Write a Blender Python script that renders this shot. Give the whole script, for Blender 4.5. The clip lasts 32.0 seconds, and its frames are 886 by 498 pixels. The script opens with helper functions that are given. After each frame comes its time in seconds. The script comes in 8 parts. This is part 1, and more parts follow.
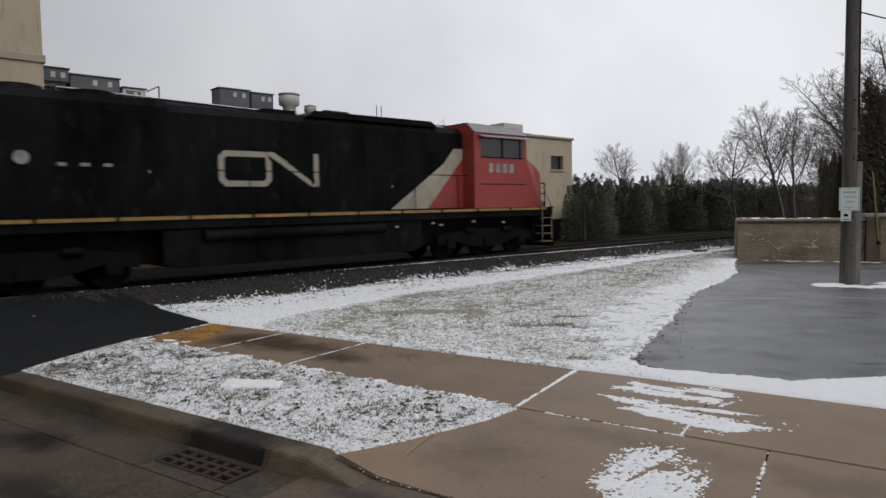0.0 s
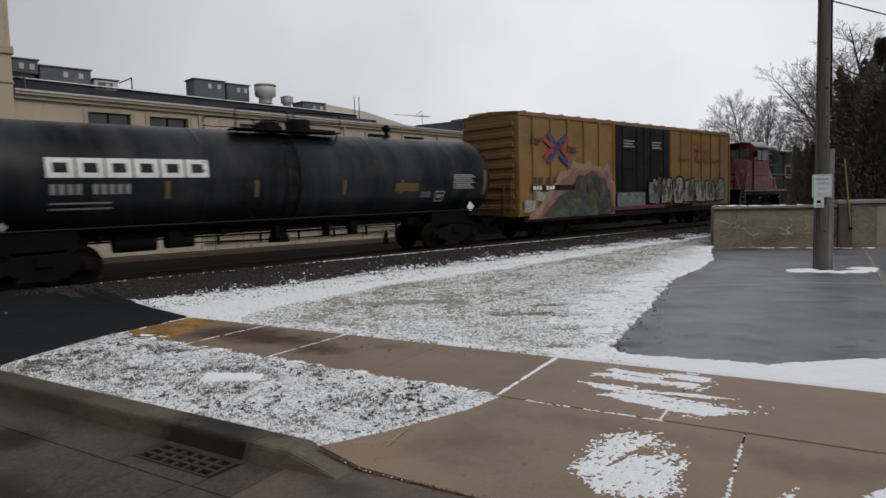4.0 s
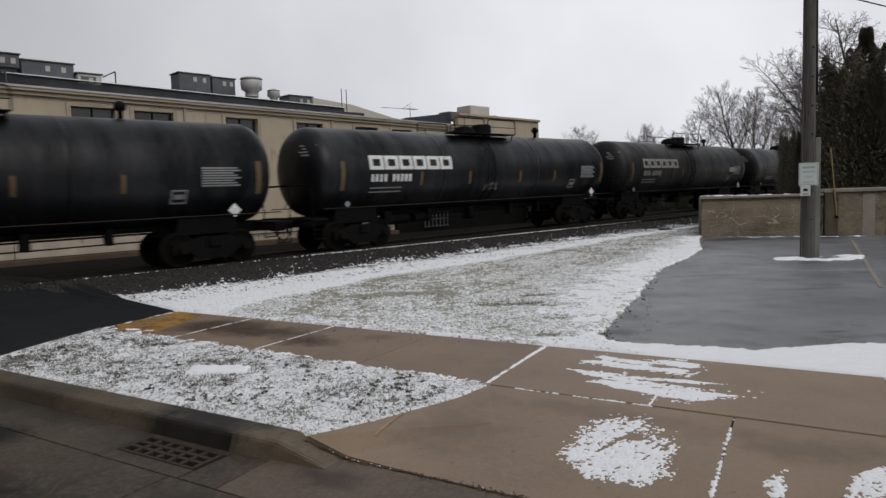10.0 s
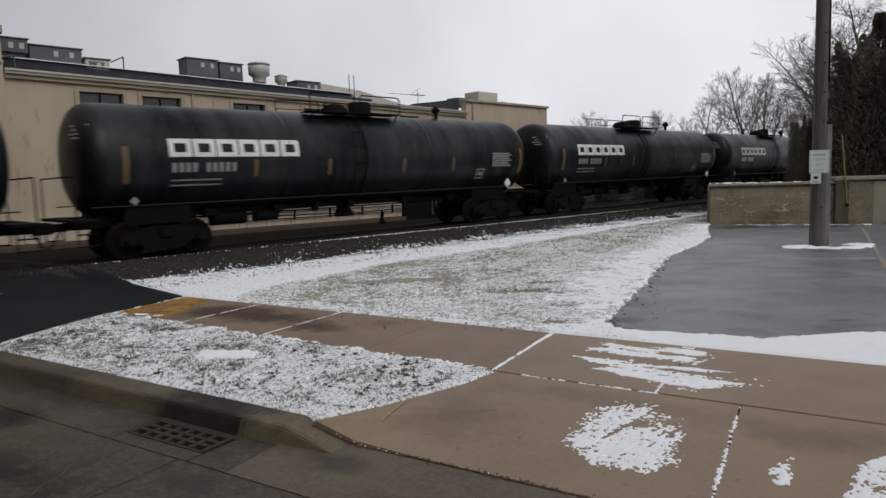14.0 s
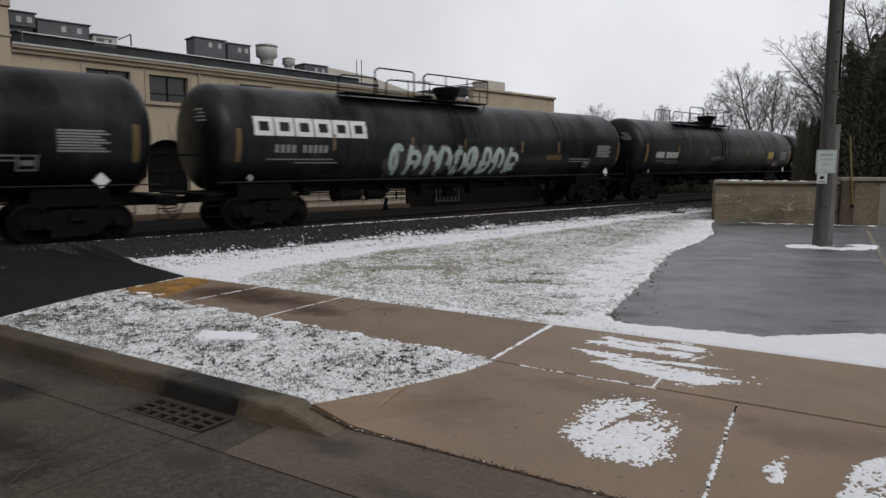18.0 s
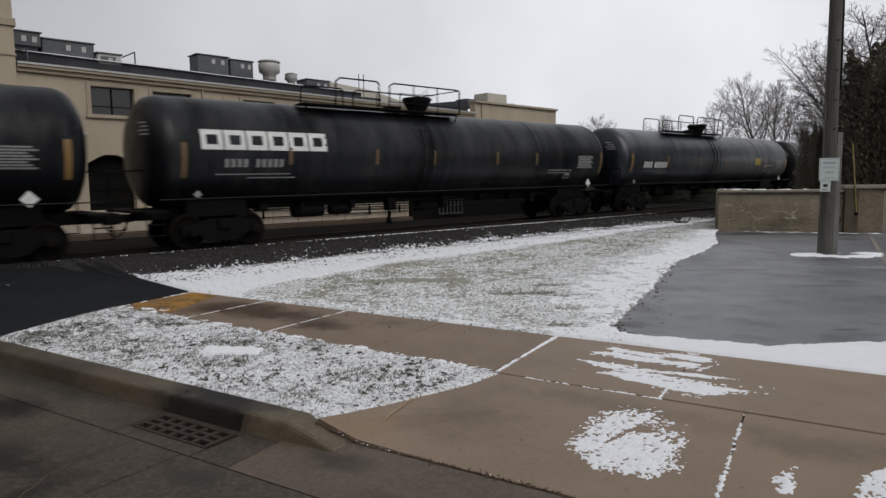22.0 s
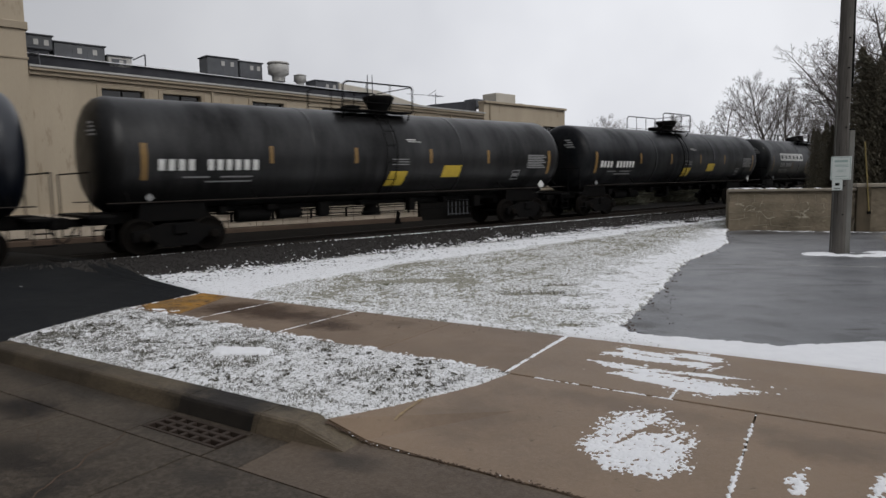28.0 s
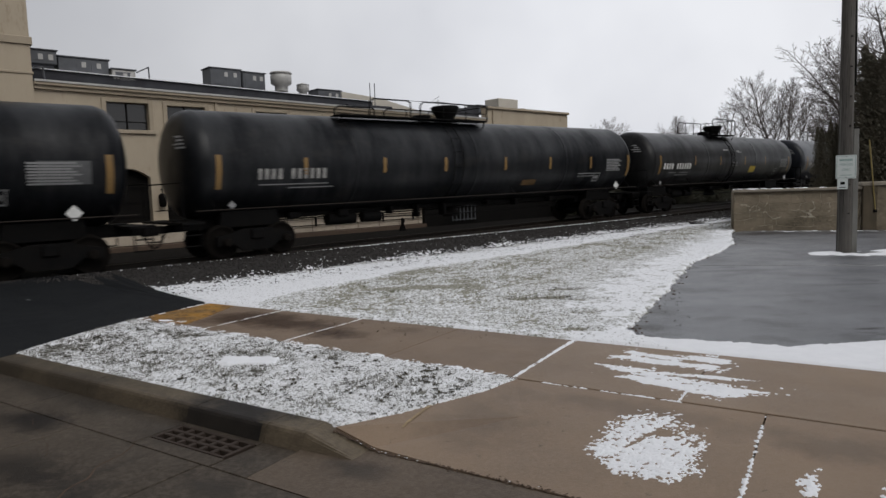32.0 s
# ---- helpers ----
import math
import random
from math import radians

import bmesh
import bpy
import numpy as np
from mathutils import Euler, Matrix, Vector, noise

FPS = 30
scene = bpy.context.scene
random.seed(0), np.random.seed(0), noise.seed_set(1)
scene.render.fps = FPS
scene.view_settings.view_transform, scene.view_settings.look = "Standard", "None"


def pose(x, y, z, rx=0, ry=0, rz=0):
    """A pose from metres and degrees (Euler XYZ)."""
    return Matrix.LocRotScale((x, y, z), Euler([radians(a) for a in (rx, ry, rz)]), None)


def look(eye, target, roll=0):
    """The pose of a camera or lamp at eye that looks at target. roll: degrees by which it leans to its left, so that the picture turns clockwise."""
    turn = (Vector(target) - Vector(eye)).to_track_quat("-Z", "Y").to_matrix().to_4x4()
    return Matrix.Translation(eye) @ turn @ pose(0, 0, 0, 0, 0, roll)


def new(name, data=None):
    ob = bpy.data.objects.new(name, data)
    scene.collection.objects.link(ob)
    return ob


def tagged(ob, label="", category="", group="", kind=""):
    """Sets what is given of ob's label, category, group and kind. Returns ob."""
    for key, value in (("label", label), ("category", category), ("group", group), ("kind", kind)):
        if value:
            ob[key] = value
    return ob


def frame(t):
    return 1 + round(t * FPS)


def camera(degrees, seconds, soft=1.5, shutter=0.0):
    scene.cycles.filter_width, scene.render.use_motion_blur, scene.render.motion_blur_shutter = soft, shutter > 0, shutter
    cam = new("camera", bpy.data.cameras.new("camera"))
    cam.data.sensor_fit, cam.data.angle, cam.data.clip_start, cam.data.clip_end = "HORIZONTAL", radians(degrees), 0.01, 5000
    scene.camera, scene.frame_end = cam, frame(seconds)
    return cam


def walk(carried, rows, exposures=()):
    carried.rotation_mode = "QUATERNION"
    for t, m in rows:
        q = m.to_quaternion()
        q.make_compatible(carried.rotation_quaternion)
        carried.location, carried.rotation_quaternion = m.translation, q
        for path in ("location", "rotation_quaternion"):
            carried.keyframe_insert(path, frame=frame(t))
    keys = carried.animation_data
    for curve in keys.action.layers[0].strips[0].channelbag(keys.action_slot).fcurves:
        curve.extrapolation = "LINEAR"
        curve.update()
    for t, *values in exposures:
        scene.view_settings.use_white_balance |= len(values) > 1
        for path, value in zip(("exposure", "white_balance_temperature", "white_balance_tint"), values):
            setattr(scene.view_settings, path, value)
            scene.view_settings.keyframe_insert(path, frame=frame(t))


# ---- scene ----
# Camera: stands still in one place, held by hand, and turns a little.
cam = camera(67.6, 32.0, shutter=0.2)
PATH = [
    (0.0, pose(-0.03, -0.06, 2.08, 86.67, 0.84, 0.65)),
    (0.5, pose(-0.03, -0.06, 2.08, 86.57, 0.63, 0.10)),
    (1.0, pose(-0.03, -0.06, 2.08, 86.43, 0.49, -0.24)),
    (1.5, pose(-0.03, -0.06, 2.08, 86.25, 0.48, -0.50)),
    (2.0, pose(-0.03, -0.06, 2.08, 86.35, 0.67, -0.40)),
    (2.5, pose(-0.03, -0.06, 2.08, 86.47, 0.73, -0.43)),
    (3.0, pose(-0.03, -0.06, 2.08, 86.05, 0.08, -0.43)),
    (3.5, pose(-0.03, -0.06, 2.08, 85.92, 0.78, -0.35)),
    (5.5, pose(0, 0, 2, 85.51, 2.93, -3.28)),
    (6.0, pose(0, 0, 2, 85.27, 1.96, -1.84)),
    (6.5, pose(0, 0, 2, 84.40, 2.13, -1.14)),
    (7.0, pose(0, 0, 2, 84.73, 2.03, -1.30)),
    (7.5, pose(0, 0, 2, 84.90, 1.77, -1.20)),
    (8.0, pose(0, 0, 2, 84.98, 1.74, -1.28)),
    (8.5, pose(0, 0, 2, 84.76, 1.75, -1.38)),
    (9.0, pose(0, 0, 2, 85.01, 1.64, -1.42)),
    (9.5, pose(0, 0, 2, 85.34, 1.48, -2.11)),
    (10.0, pose(0, 0, 2, 85.32, 1.93, -2.05)),
    (10.5, pose(0, 0, 2, 84.92, 2.82, -1.49)),
    (11.0, pose(0, 0, 2, 83.99, 4.58, -1.65)),
    (11.5, pose(0, 0, 2, 86.80, 3.41, -1.39)),
    (12.0, pose(0, 0, 2, 85.75, 1.88, -1.89)),
    (12.5, pose(0, 0, 2, 84.42, 1.61, -1.81)),
    (13.0, pose(0, 0, 2, 83.79, 2.08, -2.05)),
    (13.5, pose(0, 0, 2, 84.14, 1.71, -1.43)),
    (15.5, pose(0, 0, 2, 84.22, 1.82, -1.39)),
    (16.0, pose(0, 0, 2, 83.99, 1.70, -0.59)),
    (16.5, pose(0, 0, 2, 83.57, 0.85, -0.90)),
    (17.0, pose(0, 0, 2, 83.79, 0.22, -0.92)),
    (17.5, pose(0, 0, 2, 83.32, -0.08, -1.22)),
    (18.0, pose(0, 0, 2, 83.18, -0.04, -1.00)),
    (18.5, pose(0, 0, 2, 84.25, -0.34, -0.99)),
    (19.0, pose(0, 0, 2, 84.86, -0.23, -1.02)),
    (19.5, pose(0, 0, 2, 84.79, -0.15, -0.98)),
    (20.0, pose(0, 0, 2, 84.58, -0.11, -0.95)),
    (20.5, pose(0, 0, 2, 84.40, -0.03, -0.68)),
    (21.0, pose(0, 0, 2, 84.50, -0.03, -0.50)),
    (21.5, pose(0, 0, 2, 84.30, 0.52, -0.54)),
    (22.0, pose(0, 0, 2, 84.26, 0.65, -0.76)),
    (22.5, pose(0, 0, 2, 83.35, 1.58, 0.22)),
    (23.0, pose(0, 0, 2, 83.59, 2.98, 0.08)),
    (23.5, pose(0, 0, 2, 84.18, 2.53, -0.69)),
    (24.0, pose(0, 0, 2, 84.12, 2.72, -0.22)),
    (24.5, pose(0, 0, 2, 84.37, 2.12, -0.34)),
    (25.0, pose(0, 0, 2, 84.52, 1.46, -0.42)),
    (25.5, pose(0, 0, 2, 84.50, 2.10, 0.13)),
    (27.5, pose(0, 0, 2, 83.94, 0.50, -0.21)),
    (28.0, pose(0, 0, 2, 84.30, 0.90, 0.00)),
    (28.5, pose(0, 0, 2, 84.41, 0.90, 0.35)),
    (29.0, pose(0, 0, 2, 84.38, 0.95, 0.44)),
    (29.5, pose(0, 0, 2, 84.45, 0.88, 0.32)),
    (30.0, pose(0, 0, 2, 84.32, 0.74, 0.19)),
    (30.5, pose(0, 0, 2, 84.28, 0.68, 0.00)),
    (31.0, pose(0, 0, 2, 84.49, 0.98, 0.09)),
    (31.5, pose(0, 0, 2, 84.52, 1.30, 0.34)),
    (32.0, pose(0, 0, 2, 84.84, 1.95, 0.34)),
]
walk(cam, PATH)

# ---- light: overcast winter day ----
world = bpy.data.worlds.new("overcast_sky")
scene.world = world
world.use_nodes = True
wn = world.node_tree
wn.nodes.clear()


def wnode(kind, **inputs):
    n = wn.nodes.new(kind)
    for k, v in inputs.items():
        n.inputs[k].default_value = v
    return n


sky = wnode("ShaderNodeTexSky")
sky.sky_type, sky.sun_disc = "NISHITA", False
sky.sun_elevation, sky.sun_rotation = radians(38), radians(150)
sky.air_density, sky.dust_density = 2.0, 6.0
grey = wnode("ShaderNodeHueSaturation", Saturation=0.12, Value=0.1)
wn.links.new(sky.outputs[0], grey.inputs["Color"])
wco = wnode("ShaderNodeTexCoord")
cloud = wnode("ShaderNodeTexNoise", Scale=1.3, Detail=5.0, Roughness=0.55)
wn.links.new(wco.outputs["Generated"], cloud.inputs["Vector"])
ramp = wnode("ShaderNodeValToRGB")
ramp.color_ramp.elements[0].position, ramp.color_ramp.elements[1].position = 0.34, 0.66
ramp.color_ramp.elements[0].color = (0.655, 0.672, 0.735, 1)
ramp.color_ramp.elements[1].color = (0.92, 0.935, 0.985, 1)
wn.links.new(cloud.outputs["Fac"], ramp.inputs["Fac"])
wmix = wnode("ShaderNodeMixRGB", Fac=0.86)
wn.links.new(grey.outputs["Color"], wmix.inputs[1])
wn.links.new(ramp.outputs["Color"], wmix.inputs[2])
# the sky is dimmed towards the left of the camera's view
wdir = wn.nodes.new("ShaderNodeVectorMath")
wdir.operation = "DOT_PRODUCT"
wdir.inputs[1].default_value = (0.92, 0.38, 0.1)
wn.links.new(wco.outputs["Generated"], wdir.inputs[0])
wdim = wnode("ShaderNodeMapRange")
for k, v in (("From Min", -0.30), ("From Max", 0.52), ("To Min", 0.54), ("To Max", 1.0)):
    wdim.inputs[k].default_value = v
wn.links.new(wdir.outputs["Value"], wdim.inputs["Value"])
wbg = wnode("ShaderNodeBackground", Strength=1.0)
wn.links.new(wdim.outputs[0], wbg.inputs["Strength"])
wout = wnode("ShaderNodeOutputWorld")
wn.links.new(wmix.outputs[0], wbg.inputs["Color"])
wn.links.new(wbg.outputs[0], wout.inputs["Surface"])
sun = new("sun", bpy.data.lights.new("sun", "SUN"))
sun.data.energy, sun.data.angle, sun.data.color = 0.88, radians(40), (1.0, 0.97, 0.93)
sun.matrix_world = look((30, -40, 60), (0, 10, 0))
scene.view_settings.exposure = 0.0

# ---- materials ----


def mat(name, base, rough=0.6, metal=0.0, second=None, scale=4.0, amount=0.5, third=None, fine=60.0, fine_amount=0.25,
        bump=0.0, bump_scale=80.0, spec=0.5, stretch=(1, 1, 1), per=0.0, coat=0.0, speck=None, spots=(), gloss=None):
    """A procedural surface: base colour with blotches of the second, fine grain towards the third, bump and roughness variation;
    speck adds sharp-edged specks (colour, scale, threshold, strength), spots single stains (x, y, half-widths, colour, strength);
    gloss lets the sheen vary in upright bands (least, most)."""
    m = bpy.data.materials.new(name)
    m.use_nodes = True
    t = m.node_tree
    b = t.nodes["Principled BSDF"]
    b.inputs["Roughness"].default_value, b.inputs["Metallic"].default_value = rough, metal
    b.inputs["Specular IOR Level"].default_value = spec
    b.inputs["Coat Weight"].default_value = coat
    co = t.nodes.new("ShaderNodeTexCoord")
    mp = t.nodes.new("ShaderNodeMapping")
    mp.inputs["Scale"].default_value = stretch
    t.links.new(co.outputs["Object"], mp.inputs["Vector"])

    def ns(sc, detail=6.0, rg=0.6):
        n = t.nodes.new("ShaderNodeTexNoise")
        n.inputs["Scale"].default_value, n.inputs["Detail"].default_value, n.inputs["Roughness"].default_value = sc, detail, rg
        t.links.new(mp.outputs[0], n.inputs["Vector"])
        return n.outputs["Fac"]

    def rmp(f, lo, hi):
        r = t.nodes.new("ShaderNodeMapRange")
        r.inputs["From Min"].default_value, r.inputs["From Max"].default_value = lo, hi
        t.links.new(f, r.inputs["Value"])
        return r.outputs[0]

    def mul(f, k):
        r = t.nodes.new("ShaderNodeMath")
        r.operation = "MULTIPLY"
        t.links.new(f, r.inputs[0])
        r.inputs[1].default_value = k
        return r.outputs[0]

    def mix(f, a, c):
        x = t.nodes.new("ShaderNodeMixRGB")
        t.links.new(f, x.inputs[0])
        for s, v in ((1, a), (2, c)):
            if isinstance(v, tuple):
                x.inputs[s].default_value = (*v, 1)
            else:
                t.links.new(v, x.inputs[s])
        return x.outputs[0]

    second = second or tuple(c * 0.75 for c in base)
    third = third or tuple(c * 0.8 for c in base)
    col = mix(mul(rmp(ns(scale), 0.35, 0.68), amount), tuple(base), tuple(second))
    col = mix(mul(rmp(ns(fine, 3.0), 0.4, 0.7), fine_amount), col, tuple(third))
    if speck:
        col = mix(mul(rmp(ns(speck[1], 4.0, 0.65), speck[2], speck[2] + 0.07), speck[3]), col, tuple(speck[0]))
    if spots:
        wob = t.nodes.new("ShaderNodeTexNoise")
        wob.inputs["Scale"].default_value, wob.inputs["Detail"].default_value, wob.inputs["Roughness"].default_value = 3.0, 6.0, 0.65
        t.links.new(co.outputs["Object"], wob.inputs["Vector"])
    for x, y, rx, ry, tint, k in spots:
        def vm(op, a, b_):
            v = t.nodes.new("ShaderNodeVectorMath")
            v.operation = op
            for i_, q in ((0, a), (1, b_)):
                if isinstance(q, tuple):
                    v.inputs[i_].default_value = q
                else:
                    t.links.new(q, v.inputs[i_])
            return v
        c1 = vm("MULTIPLY", vm("SUBTRACT", co.outputs["Object"], (x, y, 0)).outputs[0], (1 / rx, 1 / ry, 0))
        c2 = vm("ADD", c1.outputs[0], vm("MULTIPLY", vm("SUBTRACT", wob.outputs["Color"], (0.5, 0.5, 0.5)).outputs[0], (2.2, 2.2, 0)).outputs[0])
        ln = t.nodes.new("ShaderNodeVectorMath")
        ln.operation = "LENGTH"
        t.links.new(c2.outputs[0], ln.inputs[0])
        col = mix(mul(rmp(ln.outputs["Value"], 1.1, 0.35), k), col, tuple(tint))
    if per:
        oi = t.nodes.new("ShaderNodeObjectInfo")
        hs = t.nodes.new("ShaderNodeHueSaturation")
        t.links.new(col, hs.inputs["Color"])
        t.links.new(rmp(oi.outputs["Random"], 0, 1), hs.inputs["Fac"])
        hs.inputs["Value"].default_value = 1 - per
        col = hs.outputs[0]
    t.links.new(col, b.inputs["Base Color"])
    rr = t.nodes.new("ShaderNodeMapRange")
    rr.inputs["To Min"].default_value, rr.inputs["To Max"].default_value = max(0.02, rough - 0.12), min(1, rough + 0.12)
    t.links.new(ns(scale * 3.1), rr.inputs["Value"])
    t.links.new(rr.outputs[0], b.inputs["Roughness"])
    if gloss:
        band = t.nodes.new("ShaderNodeMapping")
        band.inputs["Scale"].default_value = (0.75, 0.3, 0.22)
        t.links.new(co.outputs["Object"], band.inputs["Vector"])
        gn = t.nodes.new("ShaderNodeTexNoise")
        gn.inputs["Scale"].default_value, gn.inputs["Detail"].default_value, gn.inputs["Roughness"].default_value = 1.0, 7.0, 0.62
        t.links.new(band.outputs[0], gn.inputs["Vector"])
        gr = t.nodes.new("ShaderNodeMapRange")
        for k_, v_ in (("From Min", 0.36), ("From Max", 0.68), ("To Min", gloss[0]), ("To Max", gloss[1])):
            gr.inputs[k_].default_value = v_
        t.links.new(gn.outputs["Fac"], gr.inputs["Value"])
        t.links.new(gr.outputs[0], b.inputs["Specular IOR Level"])
    if bump:
        bp = t.nodes.new("ShaderNodeBump")
        bp.inputs["Strength"].default_value, bp.inputs["Distance"].default_value = bump, 0.01
        t.links.new(ns(bump_scale, 5.0), bp.inputs["Height"])
        t.links.new(bp.outputs[0], b.inputs["Normal"])
    return m


def plainglass(name, tint=(0.02, 0.025, 0.03), rough=0.08):
    m = bpy.data.materials.new(name)
    m.use_nodes = True
    b = m.node_tree.nodes["Principled BSDF"]
    b.inputs["Base Color"].default_value, b.inputs["Roughness"].default_value = (*tint, 1), rough
    b.inputs["Specular IOR Level"].default_value = 0.6
    return m


RUSTSTAIN, DARK_SPOT, DAMP = (0.046, 0.023, 0.010), (0.012, 0.010, 0.009), (0.030, 0.025, 0.020)
CONCRETE = mat("wet_brown_concrete", (0.250, 0.178, 0.118), 0.48, second=(0.160, 0.117, 0.084), scale=0.55, amount=0.75,
               third=(0.26, 0.19, 0.135), fine=26, fine_amount=0.5, bump=0.35, bump_scale=70, spec=0.2, speck=((0.08, 0.058, 0.04), 16, 0.655, 0.7),
               spots=((-2.95, 5.0, 0.5, 0.7, (0.11, 0.08, 0.058), 0.5), (-0.2, 5.6, 0.8, 0.3, (0.12, 0.088, 0.064), 0.6), (-1.9, 5.75, 1.3, 0.22, (0.14, 0.10, 0.072), 0.6),
                      (0.6, 6.8, 0.9, 0.35, (0.26, 0.195, 0.14), 0.5), (-4.2, 7.1, 0.6, 0.3, (0.10, 0.07, 0.05), 0.5)))
KERB = mat("wet_kerb_concrete", (0.128, 0.101, 0.069), 0.55, second=(0.050, 0.040, 0.028), scale=1.9, amount=0.9,
           third=(0.19, 0.15, 0.10), fine=30, fine_amount=0.4, bump=0.4, bump_scale=90, spec=0.2, stretch=(0.6, 1, 2.2),
           spots=((-4.95, 3.95, 0.8, 2.5, DARK_SPOT, 0.95), (-7.5, 3.9, 1.2, 0.3, DAMP, 0.6), (-9.2, 3.9, 0.8, 0.4, DAMP, 0.7)))
STREET = mat("wet_street_concrete", (0.068, 0.054, 0.041), 0.5, second=(0.032, 0.026, 0.020), scale=0.6, amount=0.85,
             third=(0.14, 0.115, 0.09), fine=24, fine_amount=0.5, bump=0.4, bump_scale=60, spec=0.12, speck=((0.022, 0.018, 0.014), 15, 0.64, 0.75),
             spots=((-6.98, 3.1, 0.6, 0.26, DARK_SPOT, 0.9), (-5.7, 2.42, 0.9, 0.2, DARK_SPOT, 0.8), (-4.85, 2.3, 0.16, 0.4, DARK_SPOT, 0.6), (-7.6, 2.6, 0.9, 0.5, DARK_SPOT, 0.7), (-5.9, 2.5, 0.5, 0.3, DAMP, 0.8), (-4.06, 3.0, 0.3, 0.16, DAMP, 0.7), (-3.2, 3.5, 0.1, 0.1, DAMP, 0.8),
                    (-5.14, 2.75, 0.07, 0.5, DAMP, 0.6), (-5.0, 3.6, 0.9, 0.36, DAMP, 0.7), (-2.9, 4.0, 0.9, 0.12, DAMP, 0.8), (-7.8, 3.7, 2.2, 0.2, DAMP, 0.7)))
GUTTER = mat("damp_gutter_concrete", (0.112, 0.084, 0.061), 0.5, second=(0.066, 0.050, 0.038), scale=0.8, amount=0.85, third=(0.17, 0.135, 0.105), fine=26, fine_amount=0.45,
             bump=0.4, bump_scale=60, spec=0.14, speck=((0.03, 0.024, 0.019), 13, 0.64, 0.7), spots=((-3.3, 3.75, 0.35, 0.2, DAMP, 0.7), (-2.4, 3.4, 0.5, 0.12, DAMP, 0.5)))
# spots at the wall's foot: wet asphalt, plus the wall's dark reflection as colour
ASPHALT = mat("wet_lot_asphalt", (0.195, 0.200, 0.214), 0.36, second=(0.070, 0.073, 0.079), scale=0.5, amount=0.9,
              third=(0.125, 0.128, 0.135), fine=40, fine_amount=0.5, bump=0.45, bump_scale=110, spec=0.42, stretch=(0.75, 0.9, 1), speck=((0.050, 0.051, 0.055), 1.7, 0.545, 0.6),
              spots=((11.6, 24.3, 1.5, 0.9, DARK_SPOT, 0.75), (14.2, 23.4, 1.8, 0.7, DARK_SPOT, 0.6), (9.4, 21.6, 0.6, 1.6, (0.04, 0.04, 0.042), 0.7), (6.6, 17.2, 0.5, 1.2, (0.04, 0.04, 0.042), 0.7), (4.0, 13.0, 0.5, 1.2, (0.04, 0.04, 0.042), 0.7), (6.6, 14.6, 1.0, 0.25, (0.035, 0.035, 0.037), 0.7), (9.0, 16.2, 1.5, 0.3, (0.04, 0.04, 0.042), 0.6), (5.5, 8.6, 0.28, 0.07, DARK_SPOT, 0.9), (2.7, 9.05, 0.3, 0.25, DARK_SPOT, 0.85), (3.2, 10.2, 0.35, 0.5, (0.03, 0.03, 0.03), 0.7), (7.5, 12.2, 1.2, 0.12, DARK_SPOT, 0.5),
                     (9.5, 13.0, 1.6, 0.3, (0.14, 0.14, 0.15), 0.6), (6.5, 9.8, 1.4, 0.3, (0.13, 0.13, 0.14), 0.5)))
TAR = mat("fresh_black_asphalt", (0.0125, 0.0138, 0.0155), 0.7, second=(0.020, 0.021, 0.022), scale=0.8, amount=0.6,
          third=(0.03, 0.03, 0.03), fine=70, fine_amount=0.35, bump=0.4, bump_scale=150, spec=0.06)
SNOW = mat("snow", (0.85, 0.86, 0.88), 0.75, second=(0.74, 0.75, 0.78), scale=5, amount=0.5, third=(0.86, 0.86, 0.88), fine=45,
           bump=0.8, bump_scale=45, spec=0.3, speck=((0.42, 0.41, 0.38), 30, 0.66, 0.5))
CRUST = mat("crusted_snow_on_verge", (0.83, 0.84, 0.86), 0.8, second=(0.52, 0.52, 0.50), scale=4.5, amount=0.6, third=(0.86, 0.86, 0.88), fine=60,
            bump=1.0, bump_scale=40, spec=0.2, speck=((0.085, 0.085, 0.068), 26, 0.535, 0.8))
DRIFT = mat("gritty_snow", (0.85, 0.86, 0.88), 0.8, second=(0.72, 0.73, 0.75), scale=5, amount=0.5, third=(0.86, 0.86, 0.88), fine=50,
            bump=0.9, bump_scale=38, spec=0.2, speck=((0.15, 0.145, 0.12), 19, 0.585, 0.85))
FROST = mat("snow_on_grass", (0.83, 0.84, 0.86), 0.8, second=(0.52, 0.52, 0.49), scale=4.5, amount=0.8, third=(0.85, 0.85, 0.87), fine=60,
            bump=1.0, bump_scale=34, spec=0.2, speck=((0.13, 0.13, 0.095), 26, 0.50, 0.85))
BALLAST = mat("dark_ballast", (0.028, 0.0262, 0.025), 0.9, second=(0.050, 0.046, 0.043), scale=7, amount=0.7,
              third=(0.085, 0.08, 0.077), fine=30, fine_amount=0.5, bump=1.0, bump_scale=28, spec=0.05)
# near black: a dark bed with the train's shade put into its colour
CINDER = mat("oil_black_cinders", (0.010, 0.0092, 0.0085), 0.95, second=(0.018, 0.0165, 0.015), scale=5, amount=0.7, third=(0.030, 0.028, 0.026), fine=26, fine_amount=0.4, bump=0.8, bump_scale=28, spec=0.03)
WHEELM = mat("dirty_wheel_steel", (0.007, 0.006, 0.0052), 0.8, second=(0.012, 0.0098, 0.008), scale=5, spec=0.06)
RAIL = mat("rail_steel", (0.024, 0.018, 0.014), 0.55, 0.2, second=(0.012, 0.009, 0.007), scale=3, spec=0.2)
TIE = mat("creosoted_tie", (0.014, 0.011, 0.009), 0.9, second=(0.025, 0.021, 0.018), scale=6, fine=50, bump=0.5, spec=0.05)
